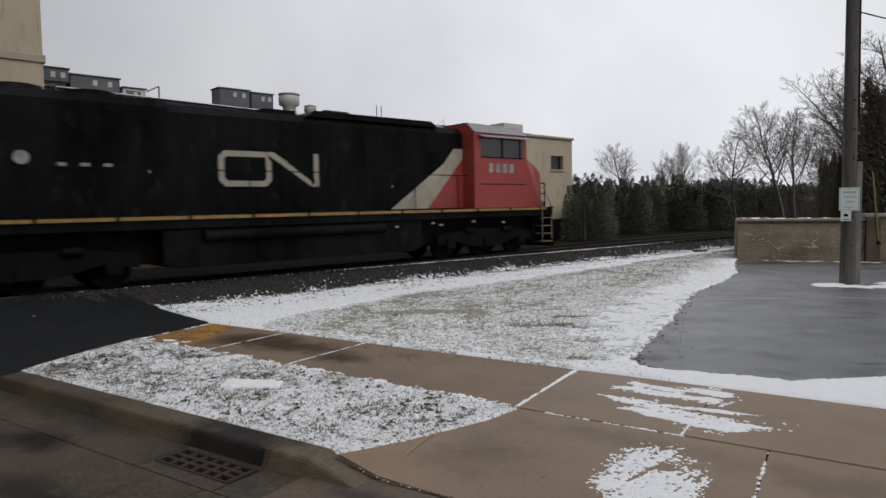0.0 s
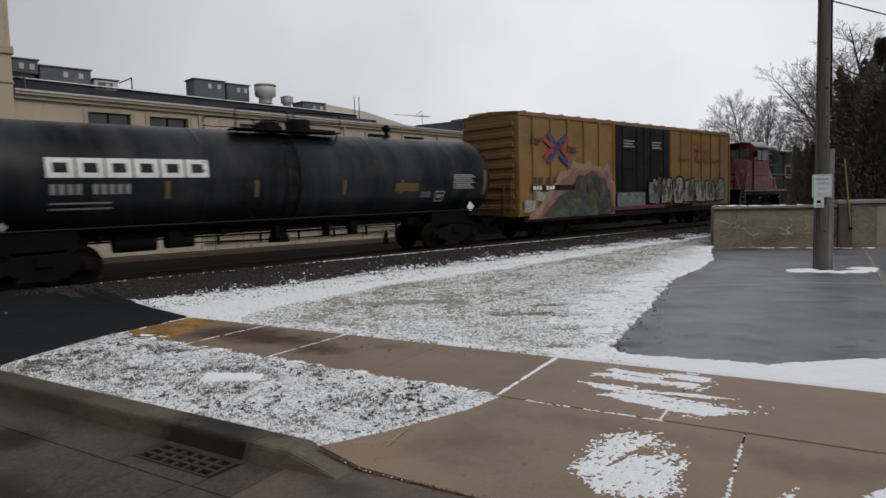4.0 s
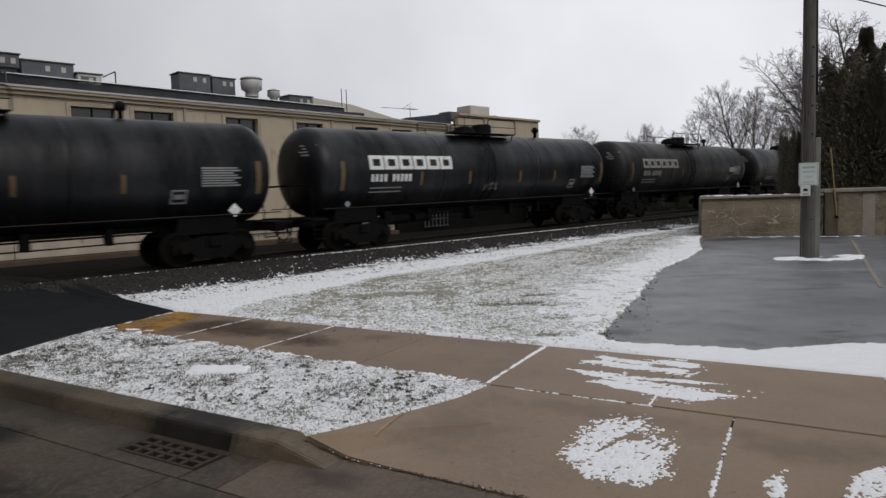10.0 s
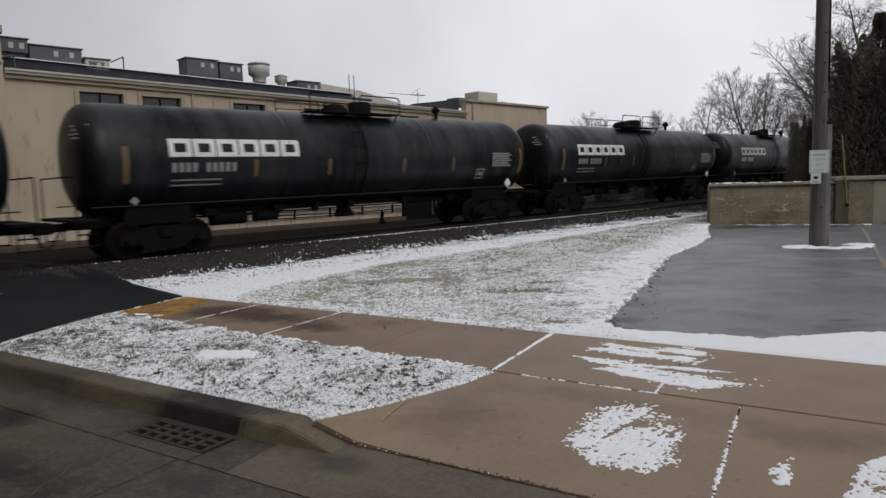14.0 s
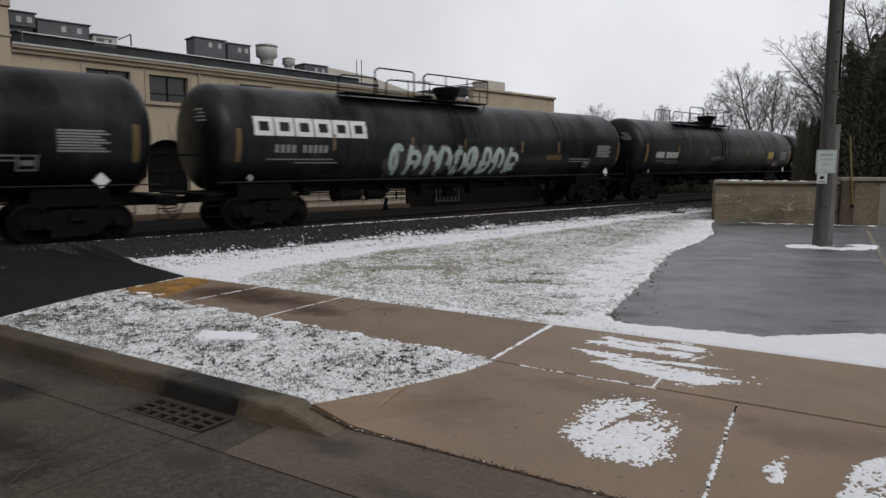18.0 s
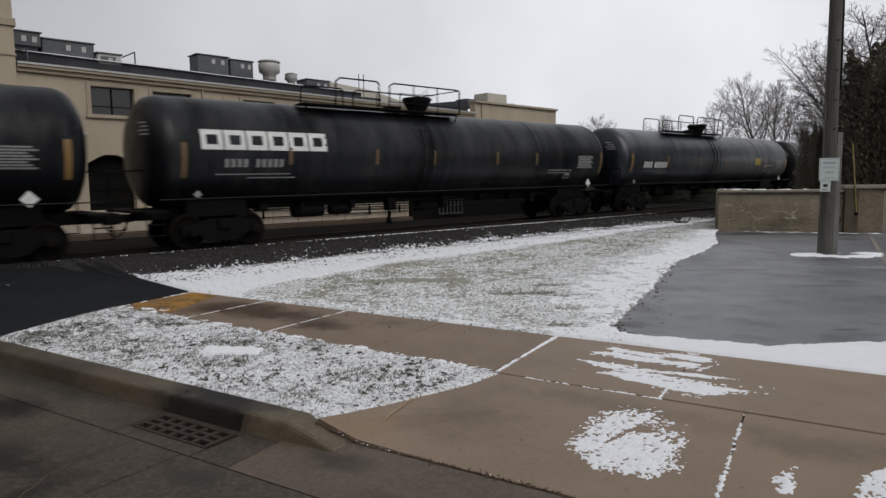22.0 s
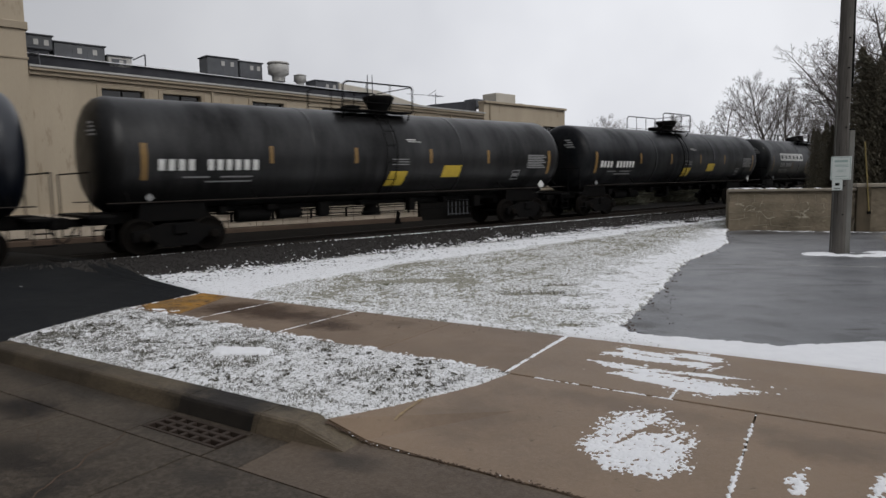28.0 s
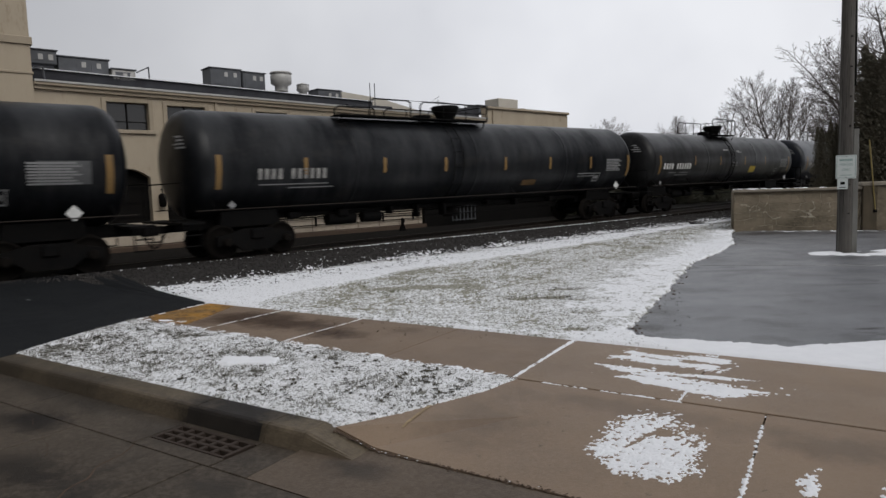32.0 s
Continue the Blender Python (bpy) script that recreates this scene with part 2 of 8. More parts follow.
STUCCO = mat("beige_painted_wall", (0.45, 0.382, 0.290), 0.85, second=(0.36, 0.303, 0.228), scale=0.5, amount=0.8,
             third=(0.38, 0.31, 0.225), fine=18, fine_amount=0.25, bump=0.3, bump_scale=60, spec=0.2, stretch=(1.4, 1.4, 0.35), speck=((0.26, 0.205, 0.145), 2.2, 0.60, 0.5))
STUCCO_DARK = mat("beige_trim", (0.38, 0.320, 0.240), 0.8, second=(0.29, 0.240, 0.178), scale=1.2, amount=0.7, bump=0.2, spec=0.2)
PLINTH = mat("pale_concrete_plinth", (0.53, 0.46, 0.37), 0.85, second=(0.36, 0.30, 0.24), scale=1.3, amount=0.8, bump=0.3, spec=0.2, speck=((0.2, 0.16, 0.12), 4, 0.62, 0.6))
LEDGE = mat("brown_footing", (0.115, 0.083, 0.062), 0.85, second=(0.065, 0.047, 0.036), scale=1.3, bump=0.4, spec=0.1)
ROOF = mat("dark_roofing", (0.035, 0.036, 0.042), 0.75, second=(0.060, 0.062, 0.070), scale=1.1, amount=0.8, bump=0.3, spec=0.2, stretch=(2, 1, 0.6))
DARK = mat("dark_recess", (0.006, 0.0055, 0.005), 0.8, second=(0.010, 0.009, 0.008), scale=1.5, spec=0.1)
GLASS = plainglass("dark_window_glass", (0.012, 0.011, 0.010), 0.22)
STONE = mat("weathered_stone", (0.275, 0.228, 0.168), 0.9, second=(0.090, 0.076, 0.054), scale=1.1, amount=0.9,
            third=(0.33, 0.28, 0.20), fine=9, fine_amount=0.45, bump=1.0, bump_scale=14, per=0.12, spec=0.1, speck=((0.42, 0.36, 0.25), 3.6, 0.61, 0.5), stretch=(0.7, 1, 1.3))
BLACK = mat("black_tank_paint", (0.0028, 0.0034, 0.0046), 0.40, second=(0.0062, 0.0070, 0.0084), scale=0.9, amount=0.8,
            third=(0.0100, 0.0105, 0.0115), fine=9, fine_amount=0.4, bump=0.3, bump_scale=2.2, stretch=(0.5, 1, 1), gloss=(0.07, 0.46),
            speck=((0.0125, 0.0118, 0.0110), 1.6, 0.57, 0.6))
IRON = mat("black_ironwork", (0.0035, 0.0035, 0.0038), 0.7, second=(0.009, 0.0075, 0.006), scale=4, amount=0.6, spec=0.08)
WHITE = mat("white_lettering", (0.66, 0.66, 0.64), 0.6, second=(0.42, 0.42, 0.40), scale=6, amount=0.6)
SHADEWALL = mat("dull_brick", (0.075, 0.060, 0.050), 0.9, second=(0.05, 0.042, 0.036), scale=0.6, amount=0.7)

# ---- building blocks of meshes ----


class MB:
    """Collects vertices and faces of one mesh."""

    def __init__(self):
        self.v, self.f, self.smooth = [], [], set()

    def add(self, vs, fs, m=None, smooth=False):
        k = len(self.v)
        self.v += [tuple(m @ Vector(p)) for p in vs] if m else [tuple(p) for p in vs]
        if smooth:
            self.smooth |= set(range(len(self.f), len(self.f) + len(fs)))
        self.f += [tuple(k + i for i in f) for f in fs]
        return self

    def box(self, x0, x1, y0, y1, z0, z1, c=0.0, m=None):
        """A box with chamfered edges of width c."""
        if c <= 0:
            vs = [(x, y, z) for z in (z0, z1) for y in (y0, y1) for x in (x0, x1)]
            return self.add(vs, [(0, 2, 3, 1), (4, 5, 7, 6), (0, 1, 5, 4), (2, 6, 7, 3), (0, 4, 6, 2), (1, 3, 7, 5)], m)
        vs, idx = [], {}
        for i, x in enumerate((x0, x1)):
            for j, y in enumerate((y0, y1)):
                for k, z in enumerate((z0, z1)):
                    sx, sy, sz = c if i == 0 else -c, c if j == 0 else -c, c if k == 0 else -c
                    for a, p in enumerate(((x, y + sy, z + sz), (x + sx, y, z + sz), (x + sx, y + sy, z))):
                        idx[i, j, k, a] = len(vs)
                        vs.append(p)
        fs = []
        for i in (0, 1):
            fs.append([idx[i, 0, 0, 0], idx[i, 1, 0, 0], idx[i, 1, 1, 0], idx[i, 0, 1, 0]][:: 1 if i else -1])
            fs.append([idx[0, i, 0, 1], idx[1, i, 0, 1], idx[1, i, 1, 1], idx[0, i, 1, 1]][:: -1 if i else 1])
            fs.append([idx[0, 0, i, 2], idx[1, 0, i, 2], idx[1, 1, i, 2], idx[0, 1, i, 2]][:: 1 if i else -1])
        for i in (0, 1):
            for j in (0, 1):
                fs.append([idx[i, j, 0, 0], idx[i, j, 1, 0], idx[i, j, 1, 1], idx[i, j, 0, 1]])
                fs.append([idx[i, 0, j, 0], idx[i, 1, j, 0], idx[i, 1, j, 2], idx[i, 0, j, 2]])
                fs.append([idx[0, i, j, 1], idx[1, i, j, 1], idx[1, i, j, 2], idx[0, i, j, 2]])
                for k in (0, 1):
                    fs.append([idx[i, j, k, a] for a in (0, 1, 2)])
        return self.add(vs, fs, m)

    def prism(self, poly, z0, z1, m=None):
        """A vertical prism over a plan polygon given counter-clockwise."""
        n = len(poly)
        vs = [(x, y, z0) for x, y in poly] + [(x, y, z1) for x, y in poly]
        return self.add(vs, [tuple(range(n))[::-1], tuple(range(n, 2 * n))] + [(i, (i + 1) % n, n + (i + 1) % n, n + i) for i in range(n)], m)

    def side(self, poly, y0, y1, m=None):
        """A prism over a polygon in x and z, from y0 to y1."""
        n = len(poly)
        vs = [(x, y0, z) for x, z in poly] + [(x, y1, z) for x, z in poly]
        return self.add(vs, [tuple(range(n)), tuple(range(n, 2 * n))[::-1]] + [(i, n + i, n + (i + 1) % n, (i + 1) % n) for i in range(n)], m)

    def lathe(self, prof, n=16, m=None, smooth=True, caps=True):
        """Turns a profile of (radius, z) round the z axis."""
        vs, fs = [], []
        for r, z in prof:
            vs += [(r * math.cos(2 * math.pi * i / n), r * math.sin(2 * math.pi * i / n), z) for i in range(n)]
        for k in range(len(prof) - 1):
            fs += [(k * n + i, k * n + (i + 1) % n, (k + 1) * n + (i + 1) % n, (k + 1) * n + i) for i in range(n)]
        self.add(vs, fs, m, smooth)
        if caps:
            k = len(prof) - 1
            self.add(vs, [tuple(range(n))[::-1], tuple(range(k * n, k * n + n))], m)
        return self

    def cyl(self, a, b, r, n=10, r2=None, smooth=True):
        """A round bar from a to b."""
        a, b = Vector(a), Vector(b)
        d = b - a
        m = Matrix.Translation(a) @ d.to_track_quat("Z", "Y").to_matrix().to_4x4()
        return self.lathe([(r, 0), (r if r2 is None else r2, d.length)], n, m, smooth)

    def tube(self, pts, r, n=6):
        for a, b in zip(pts, pts[1:]):
            self.cyl(a, b, r, n)
        return self


def meshed(name, mb, material):
    me = bpy.data.meshes.new(name)
    me.from_pydata(mb.v, [], mb.f)
    for i in mb.smooth:
        me.polygons[i].use_smooth = True
    bm = bmesh.new()
    bm.from_mesh(me)
    bmesh.ops.recalc_face_normals(bm, faces=bm.faces)
    bm.to_mesh(me)
    bm.free()
    me.materials.append(material)
    return me


def part(name, mb, material, parent, label="", m=None):
    ob = new(name, mb if isinstance(mb, bpy.types.Mesh) else meshed(name, mb, material))
    ob.parent = parent
    if m is not None:
        ob.matrix_basis = m
    return tagged(ob, label)


def thing(name, m, label, category, group="", kind=""):
    ob = new(name)
    ob.empty_display_size = 0.3
    ob.matrix_basis = m
    return tagged(ob, label, category, group, kind)


def solid(name, mb, material, label, category, kind="", m=None, group=""):
    ob = new(name, meshed(name, mb, material))
    if m is not None:
        ob.matrix_basis = m
    return tagged(ob, label, category, group, kind)


RM = pose(0, 0, 0, 0, 0, -32.76)   # street axes: x along the kerb, y away across the pavement
TM = pose(0, 0, 0, 0, 0, 42.5)     # track axes: x along the rails, y away from the street
TRACK_Y, RAIL_Z = 18.3, 0.35

# ---- ground ----


def road_xy(x, y):
    """A place given in the street axes, in the world's plan."""
    p = RM @ Vector((x, y, 0))
    return p.x, p.y


def track_xy(s, d):
    p = TM @ Vector((s, d, 0))
    return p.x, p.y


def inside(poly, x, y):
    hit, j = False, len(poly) - 1
    for i in range(len(poly)):
        (ax, ay), (bx, by) = poly[i], poly[j]
        if (ay > y) != (by > y) and x < (bx - ax) * (y - ay) / (by - ay) + ax:
            hit = not hit
        j = i
    return hit


def lump(x, y, k, o=0.0):
    return noise.noise((x * k + o, y * k - o, o * 1.7))


def edge_way(poly, x, y):
    """The distance to a polygon's rim."""
    best = 1e9
    for (ax, ay), (bx, by) in zip(poly, poly[1:] + poly[:1]):
        dx, dy = bx - ax, by - ay
        k = max(0, min(1, ((x - ax) * dx + (y - ay) * dy) / (dx * dx + dy * dy + 1e-9)))
        best = min(best, math.hypot(x - ax - k * dx, y - ay - k * dy))
    return best


def snow_sheet(mb, poly, cell, cover, height, z=0.0, rim=0.15, ground=None):
    """A blanket of snow over a plan polygon: its surface rises over z where cover(x, y) is positive and dips under it elsewhere."""
    x0, y0 = min(p[0] for p in poly), min(p[1] for p in poly)
    nx, ny = int((max(p[0] for p in poly) - x0) / cell) + 2, int((max(p[1] for p in poly) - y0) / cell) + 2
    hs = {}
    for i in range(nx):
        for j in range(ny):
            x, y = x0 + i * cell, y0 + j * cell
            if not inside(poly, x, y):
                hs[i, j] = -1
                continue
            c = cover(x, y)
            if rim > 0:
                c -= max(0.0, 1 - edge_way(poly, x, y) / rim) * (0.55 + 0.5 * lump(x, y, 9, 4))
            hs[i, j] = c
    ids = {}

    def vid(i, j):
        if (i, j) not in ids:
            ids[i, j] = len(mb.v)
            x, y = x0 + i * cell, y0 + j * cell
            c = hs[i, j]
            up = height * (1 - math.exp(-2.2 * c)) if c > 0 else max(c, -0.8) * height
            mb.v.append((x, y, z + (ground(x, y) if ground else 0) + up))
        return ids[i, j]

    for i in range(nx - 1):
        for j in range(ny - 1):
            if max(hs[i, j], hs[i + 1, j], hs[i + 1, j + 1], hs[i, j + 1]) > 0:
                mb.smooth.add(len(mb.f))
                mb.f.append((vid(i, j), vid(i + 1, j), vid(i + 1, j + 1), vid(i, j + 1)))
    return mb


FIELD = mat("winter_field", (0.16, 0.15, 0.12), 0.9, second=(0.55, 0.55, 0.56), scale=0.05, amount=0.8, third=(0.1, 0.1, 0.07), fine=3)
SOIL = mat("short_winter_grass", (0.205, 0.192, 0.135), 0.95, second=(0.31, 0.30, 0.24), scale=3, amount=0.8,
           third=(0.55, 0.55, 0.54), fine=48, fine_amount=0.75, bump=1.0, bump_scale=45, spec=0.1, speck=((0.05, 0.052, 0.03), 28, 0.6, 0.7),
           spots=((2.4, 12.35, 0.6, 0.3, (0.035, 0.030, 0.020), 0.85), (-1.0, 13.05, 0.7, 0.3, (0.06, 0.065, 0.025), 0.8)))
g = MB()
ring = [(2500 * math.cos(a * math.pi / 24), 2500 * math.sin(a * math.pi / 24)) for a in range(48)]
g.add([(x, y, -0.25) for x, y in ring], [tuple(range(48))])
solid("ground", g, FIELD, "open winter ground patched with thin snow", "ground", "structure")

LOT = [(2.37, 8.88), (2.9, 8.2), (4.1, 7.66), (5.4, 6.95), (9.5, 4.5), (40, -12), (48, 8), (16.5, 23.72), (11.5, 25.7), (10.6, 25.0), (8.3, 20.6), (6.9, 18.24),
       (5.2, 15.84), (4.1, 13.54), (2.7, 10.49)]
VERGE = [road_xy(*p) for p in ((-9.6, 4.12), (-3.82, 4.12), (-3.55, 4.6), (-3.2, 5.5), (-3.1, 6.05), (-10.38, 6.3), (-10.08, 5.27), (-9.76, 4.4))]
LAWN = [road_xy(-10.48, 7.93), road_xy(-3.2, 7.93), (2.6, 7.75), (2.37, 8.88), (3.2, 10.49), (4.65, 13.54), (5.77, 15.84), (7.42, 18.24), (8.85, 20.6),
        (10.6, 25.0), (11.3, 26.2), track_xy(36, 11), track_xy(140, 11), track_xy(140, 15.36), track_xy(5.05, 15.36), road_xy(-13.55, 8.74)]
def ragged(poly, i0, i1, step=0.1, amp=0.09):
    """The polygon with its sides i0 to i1 broken into an uneven line."""
    out = []
    for i, (a, b) in enumerate(zip(poly, poly[1:] + poly[:1])):
        out.append(a)
        if i0 <= i < i1:
            n = int(math.dist(a, b) / step)
            for k in range(1, n):
                x, y = a[0] + (b[0] - a[0]) * k / n, a[1] + (b[1] - a[1]) * k / n
                e = amp * (1.4 * lump(x, y, 2.1, 3) + lump(x, y, 6, 5))
                nx, ny = -(b[1] - a[1]), b[0] - a[0]
                q = math.hypot(nx, ny)
                out.append((x + nx / q * e, y + ny / q * e))
    return out


LAWN = ragged(LAWN, 2, 10)
lawn = solid("lawn", MB().prism(LAWN, -0.24, 0.0), SOIL, "thin winter lawn dusted with snow beside the track", "lawn", "structure")
verge = solid("verge", MB().prism(VERGE, -0.2, 0.0), SOIL, "snow-dusted grass verge between kerb and pavement", "grass verge", "structure")
solid("parking_lot", MB().prism(LOT, -0.24, -0.012), ASPHALT, "wet grey asphalt car park with worn edge", "parking lot", "structure")

# street: concrete slabs with a gutter, black asphalt near the crossing that climbs to the rails
street = thing("street", RM, "wet grey concrete street slabs with a gutter", "street", kind="structure")
for x0, x1 in ((-9.5, -7.6), (-7.6, -5.5), (-5.5, -4.44), (-4.44, -4.0), (-4.0, -0.7), (-0.7, 2.6), (2.6, 6.5), (6.5, 12)):
    if x0 == -5.5:
        for q in ((-5.49, -4.45, 3.235, 3.392), (-5.49, -4.45, 3.738, 3.80), (-5.49, -5.465, 3.394, 3.736)):
            part("gutter_slab", MB().box(*q, -0.24, -0.15, 0.004), STREET, street)
    elif x0 < -4.1:
        part("gutter_slab", MB().box(x0 + 0.007, x1 - 0.007, 3.235, 3.80, -0.24, -0.15, 0.006), STREET, street)
    else:
        vs = [(x0 + 0.007, 3.235, -0.15), (x1 - 0.007, 3.235, -0.15), (x1 - 0.007, 4.055, -0.125), (x0 + 0.007, 4.055, -0.125)]
        part("gutter_slab", MB().add(vs + [(a, b, -0.24) for a, b, c in vs], [(0, 1, 2, 3), (7, 6, 5, 4), (0, 4, 5, 1), (1, 5, 6, 2), (2, 6, 7, 3), (3, 7, 4, 0)]), GUTTER, street)
for x0, x1 in ((-9.5, -6.4), (-6.4, -4.53), (-4.53, -2.2), (-2.2, 1.8), (1.8, 6), (6, 12)):
    for y0, y1 in ((-6, 0.4), (0.4, 3.232)):
        part("slab", MB().box(x0 + 0.008, x1 - 0.008, y0 + 0.005, y1 - 0.008, -0.24, -0.15, 0.006), STREET, street)
part("joint_fill", MB().box(-9.5, 12, -6, 4.12, -0.27, -0.205), DARK, street)

cr = MB()
CZ = [(-30, -0.13), (4.1, -0.13), (8, -0.08), (12, -0.01), (14.6, 0.015), (15.3, 0.045), (16.1, 0.12), (16.9, 0.28), (17.3, 0.3), (20.4, 0.3), (24, 0.25), (60, 0.2)]
def crossing_z(d):
    for (a, za), (b, zb) in zip(CZ, CZ[1:]):
        if d <= b:
            return za + (zb - za) * max(0, (d - a)) / (b - a)
    return 0.2
rows_y = [-6, 0, 4.12, 4.4, 5.3, 6.4, 7.1, 7.95, 8.15, 8.35, 8.5, 8.65, 8.8]
RIM = [(4.12, -9.56), (4.4, -9.77), (5.3, -10.1), (6.4, -10.42), (7.95, -10.52)]
def right_edge(y):
    if y > 7.95:
        return -10.52 - (y - 7.95) * 4.5
    for (a, xa), (b, xb) in zip(RIM, RIM[1:]):
        if y <= b:
            return xa + (xb - xa) * max(0, (y - a)) / (b - a)
    return -10.52
for iy, y in enumerate(rows_y):
    for k in range(12):
        x = right_edge(y) + (-60 - right_edge(y)) * (k / 11) ** 2.2
        w = RM @ Vector((x, y, 0))
        d = (TM.inverted() @ w).y
        cr.v.append((w.x, w.y, crossing_z(d)))
for iy in range(len(rows_y) - 1):
    for k in range(11):
        a = iy * 12 + k
        cr.f.append((a, a + 1, a + 13, a + 12))
solid("road", cr, TAR, "fresh black asphalt road climbing to the level crossing", "road", "structure")

# kerb with its drop at the driveway, storm drain, pavement slabs, driveway slabs
kerb = thing("kerb", RM, "wet stained concrete kerb that drops at the driveway", "kerb", kind="structure")
prof = [(3.79, -0.22), (3.80, -0.15), (3.845, -0.03), (3.862, -0.006), (3.89, 0.004), (4.12, 0.012), (4.12, -0.22)]
for x0, x1, low in ((-9.55, -7.3, 0), (-7.3, -5.45, 0), (-5.45, -4.44, 0), (-4.44, -3.98, 0)):
    mb = MB()
    n = len(prof)
    vs = [(x0 + 0.004, y, z) for y, z in prof] + [(x1 - 0.004, y, z) for y, z in prof]
    mb.add(vs, [tuple(range(n)), tuple(range(n, 2 * n))[::-1]] + [(i, n + i, n + (i + 1) % n, (i + 1) % n) for i in range(n)])
    part("kerb_stone", mb, KERB, kerb)
mb = MB()
n = len(prof)
vs = [(-3.98, y, z) for y, z in prof] + [(-3.46, y, min(z, -0.128)) for y, z in prof]
mb.add(vs, [tuple(range(n)), tuple(range(n, 2 * n))[::-1]] + [(i, n + i, n + (i + 1) % n, (i + 1) % n) for i in range(n)])
part("kerb_ramp", mb, KERB, kerb)

# thin black panel laid on the kerb's face beside the drain
inlet = MB()
inlet.add([(x, y - 0.004, z) for x in (-5.52, -4.5) for y, z in ((3.802, -0.148), (3.843, -0.032), (3.858, -0.01))] + [(x, y + 0.03, z) for x in (-5.52, -4.5) for y, z in ((3.802, -0.148), (3.843, -0.032), (3.858, -0.01))],
          [(0, 3, 4, 1), (1, 4, 5, 2), (2, 5, 11, 8), (0, 1, 2, 8, 7, 6), (3, 9, 10, 11, 5, 4)])
part("inlet_face", inlet, mat("soot_black_inlet", (0.016, 0.014, 0.012), 0.6, second=(0.032, 0.027, 0.022), scale=4, amount=0.8, spec=0.2, bump=0.4), kerb, "soot-black face of the kerb inlet")


def crack(a, b, width, seed):
    """A crooked hairline crack in the street slabs."""
    mb = MB()
    n = 22
    pts = []
    for k in range(n + 1):
        x, y = a[0] + (b[0] - a[0]) * k / n, a[1] + (b[1] - a[1]) * k / n
        e = 0.06 * lump(x, y, 3, seed) + 0.03 * lump(x, y, 11, seed)
        pts.append((x + e, y + e * 0.5, width * (0.5 + abs(lump(x, y, 7, seed + 2)) * 1.6)))
    for (x, y, w), (p, q, v) in zip(pts, pts[1:]):
        mb.add([(x - w, y, -0.1485), (x + w, y, -0.1485), (p + v, q, -0.1485), (p - v, q, -0.1485)], [(0, 1, 2, 3)])
    part("crack", mb, LEDGE, street)


crack((-5.44, 3.22), (-4.7, 1.85), 0.009, 3)
crack((-7.3, 3.2), (-5.9, 2.7), 0.006, 5)
drain = thing("storm_drain", RM @ pose(-4.97, 3.565, -0.15), "rusty iron storm drain grate in the gutter", "drain")
DRAIN = mat("rusty_drain_iron", (0.044, 0.032, 0.025), 0.7, 0.0, second=(0.026, 0.019, 0.014), scale=8, spec=0.2)
mb = MB()
for a, b, c, d in ((-0.5, 0.5, -0.17, -0.14), (-0.5, 0.5, 0.14, 0.17), (-0.5, -0.46, -0.14, 0.14), (0.46, 0.5, -0.14, 0.14)):
    mb.box(a, b, c, d, -0.05, 0.006, 0.004)
part("grate_frame", mb, DRAIN, drain)
for i in range(1, 6):
    x = -0.46 + i * 0.153
    part("grate_bar", MB().box(x - 0.024, x + 0.024, -0.14, 0.14, -0.045, 0.004, 0.006), DRAIN, drain)
for y in (-0.047, 0.047):
    part("grate_bar", MB().box(-0.46, 0.46, y - 0.022, y + 0.022, -0.045, 0.007, 0.006), DRAIN, drain)
# black plate just below the bars paints the shaft's shade
part("pit", MB().box(-0.475, 0.475, -0.155, 0.155, -0.055, -0.05), DARK, drain)

STAINED = mat("rust_stained_concrete", (0.215, 0.155, 0.108), 0.5, second=(0.145, 0.102, 0.070), scale=0.8, amount=0.8, third=(0.22, 0.16, 0.11), fine=38, fine_amount=0.35,
              bump=0.25, bump_scale=110, spec=0.2, spots=((-7.75, 7.1, 0.85, 0.5, RUSTSTAIN, 0.95), (-7.2, 7.2, 0.5, 0.4, RUSTSTAIN, 0.85), (-8.5, 7.2, 0.8, 0.5, RUSTSTAIN, 0.8), (-6.4, 6.95, 0.55, 0.36, RUSTSTAIN, 0.95),
                                                      (-8.9, 7.0, 0.4, 0.6, RUSTSTAIN, 0.8), (-8.3, 7.5, 0.5, 0.25, RUSTSTAIN, 0.5), (-5.6, 7.5, 0.4, 0.2, RUSTSTAIN, 0.4)))
# three unseen walls, added only to block sky light and darken reflections
solid("wall_south", MB().box(-70, 70, -15, -14.6, -0.25, 7.5), SHADEWALL, "plain brick frontage across the street", "wall", "structure", RM)
solid("wall_west", MB().box(-70, -9, -13, -9.5, -0.25, 14), SHADEWALL, "tall plain brick frontage across the street", "wall", "structure", RM)
solid("wall_east", MB().box(27, 30, -14.6, 2.5, -0.25, 21), SHADEWALL, "tall plain brick frontage closing the street", "wall", "structure", RM)
walkway = thing("pavement", RM, "wet brown concrete pavement slabs with snow in the joints", "pavement", kind="structure")
xs = [-10.4, -8.55, -6.75, -4.95, -3.19, -1.47, 0.44, 2.3, 3.9, 5.7, 7.5, 9.3]
for x0, x1 in zip(xs, xs[1:]):
    if x0 < -10:
        mb = MB().prism([(-10.36, 6.14), (x1 - 0.006, 6.06), (x1 - 0.006, 7.9), (-10.49, 7.9)], -0.2, 0.008)
    else:
        mb = MB().box(x0 + 0.007, x1 - 0.007, 6.06, 7.9, -0.2, 0.008, 0.006)
    part("slab", mb, STAINED if x0 < -4.8 else CONCRETE, walkway)
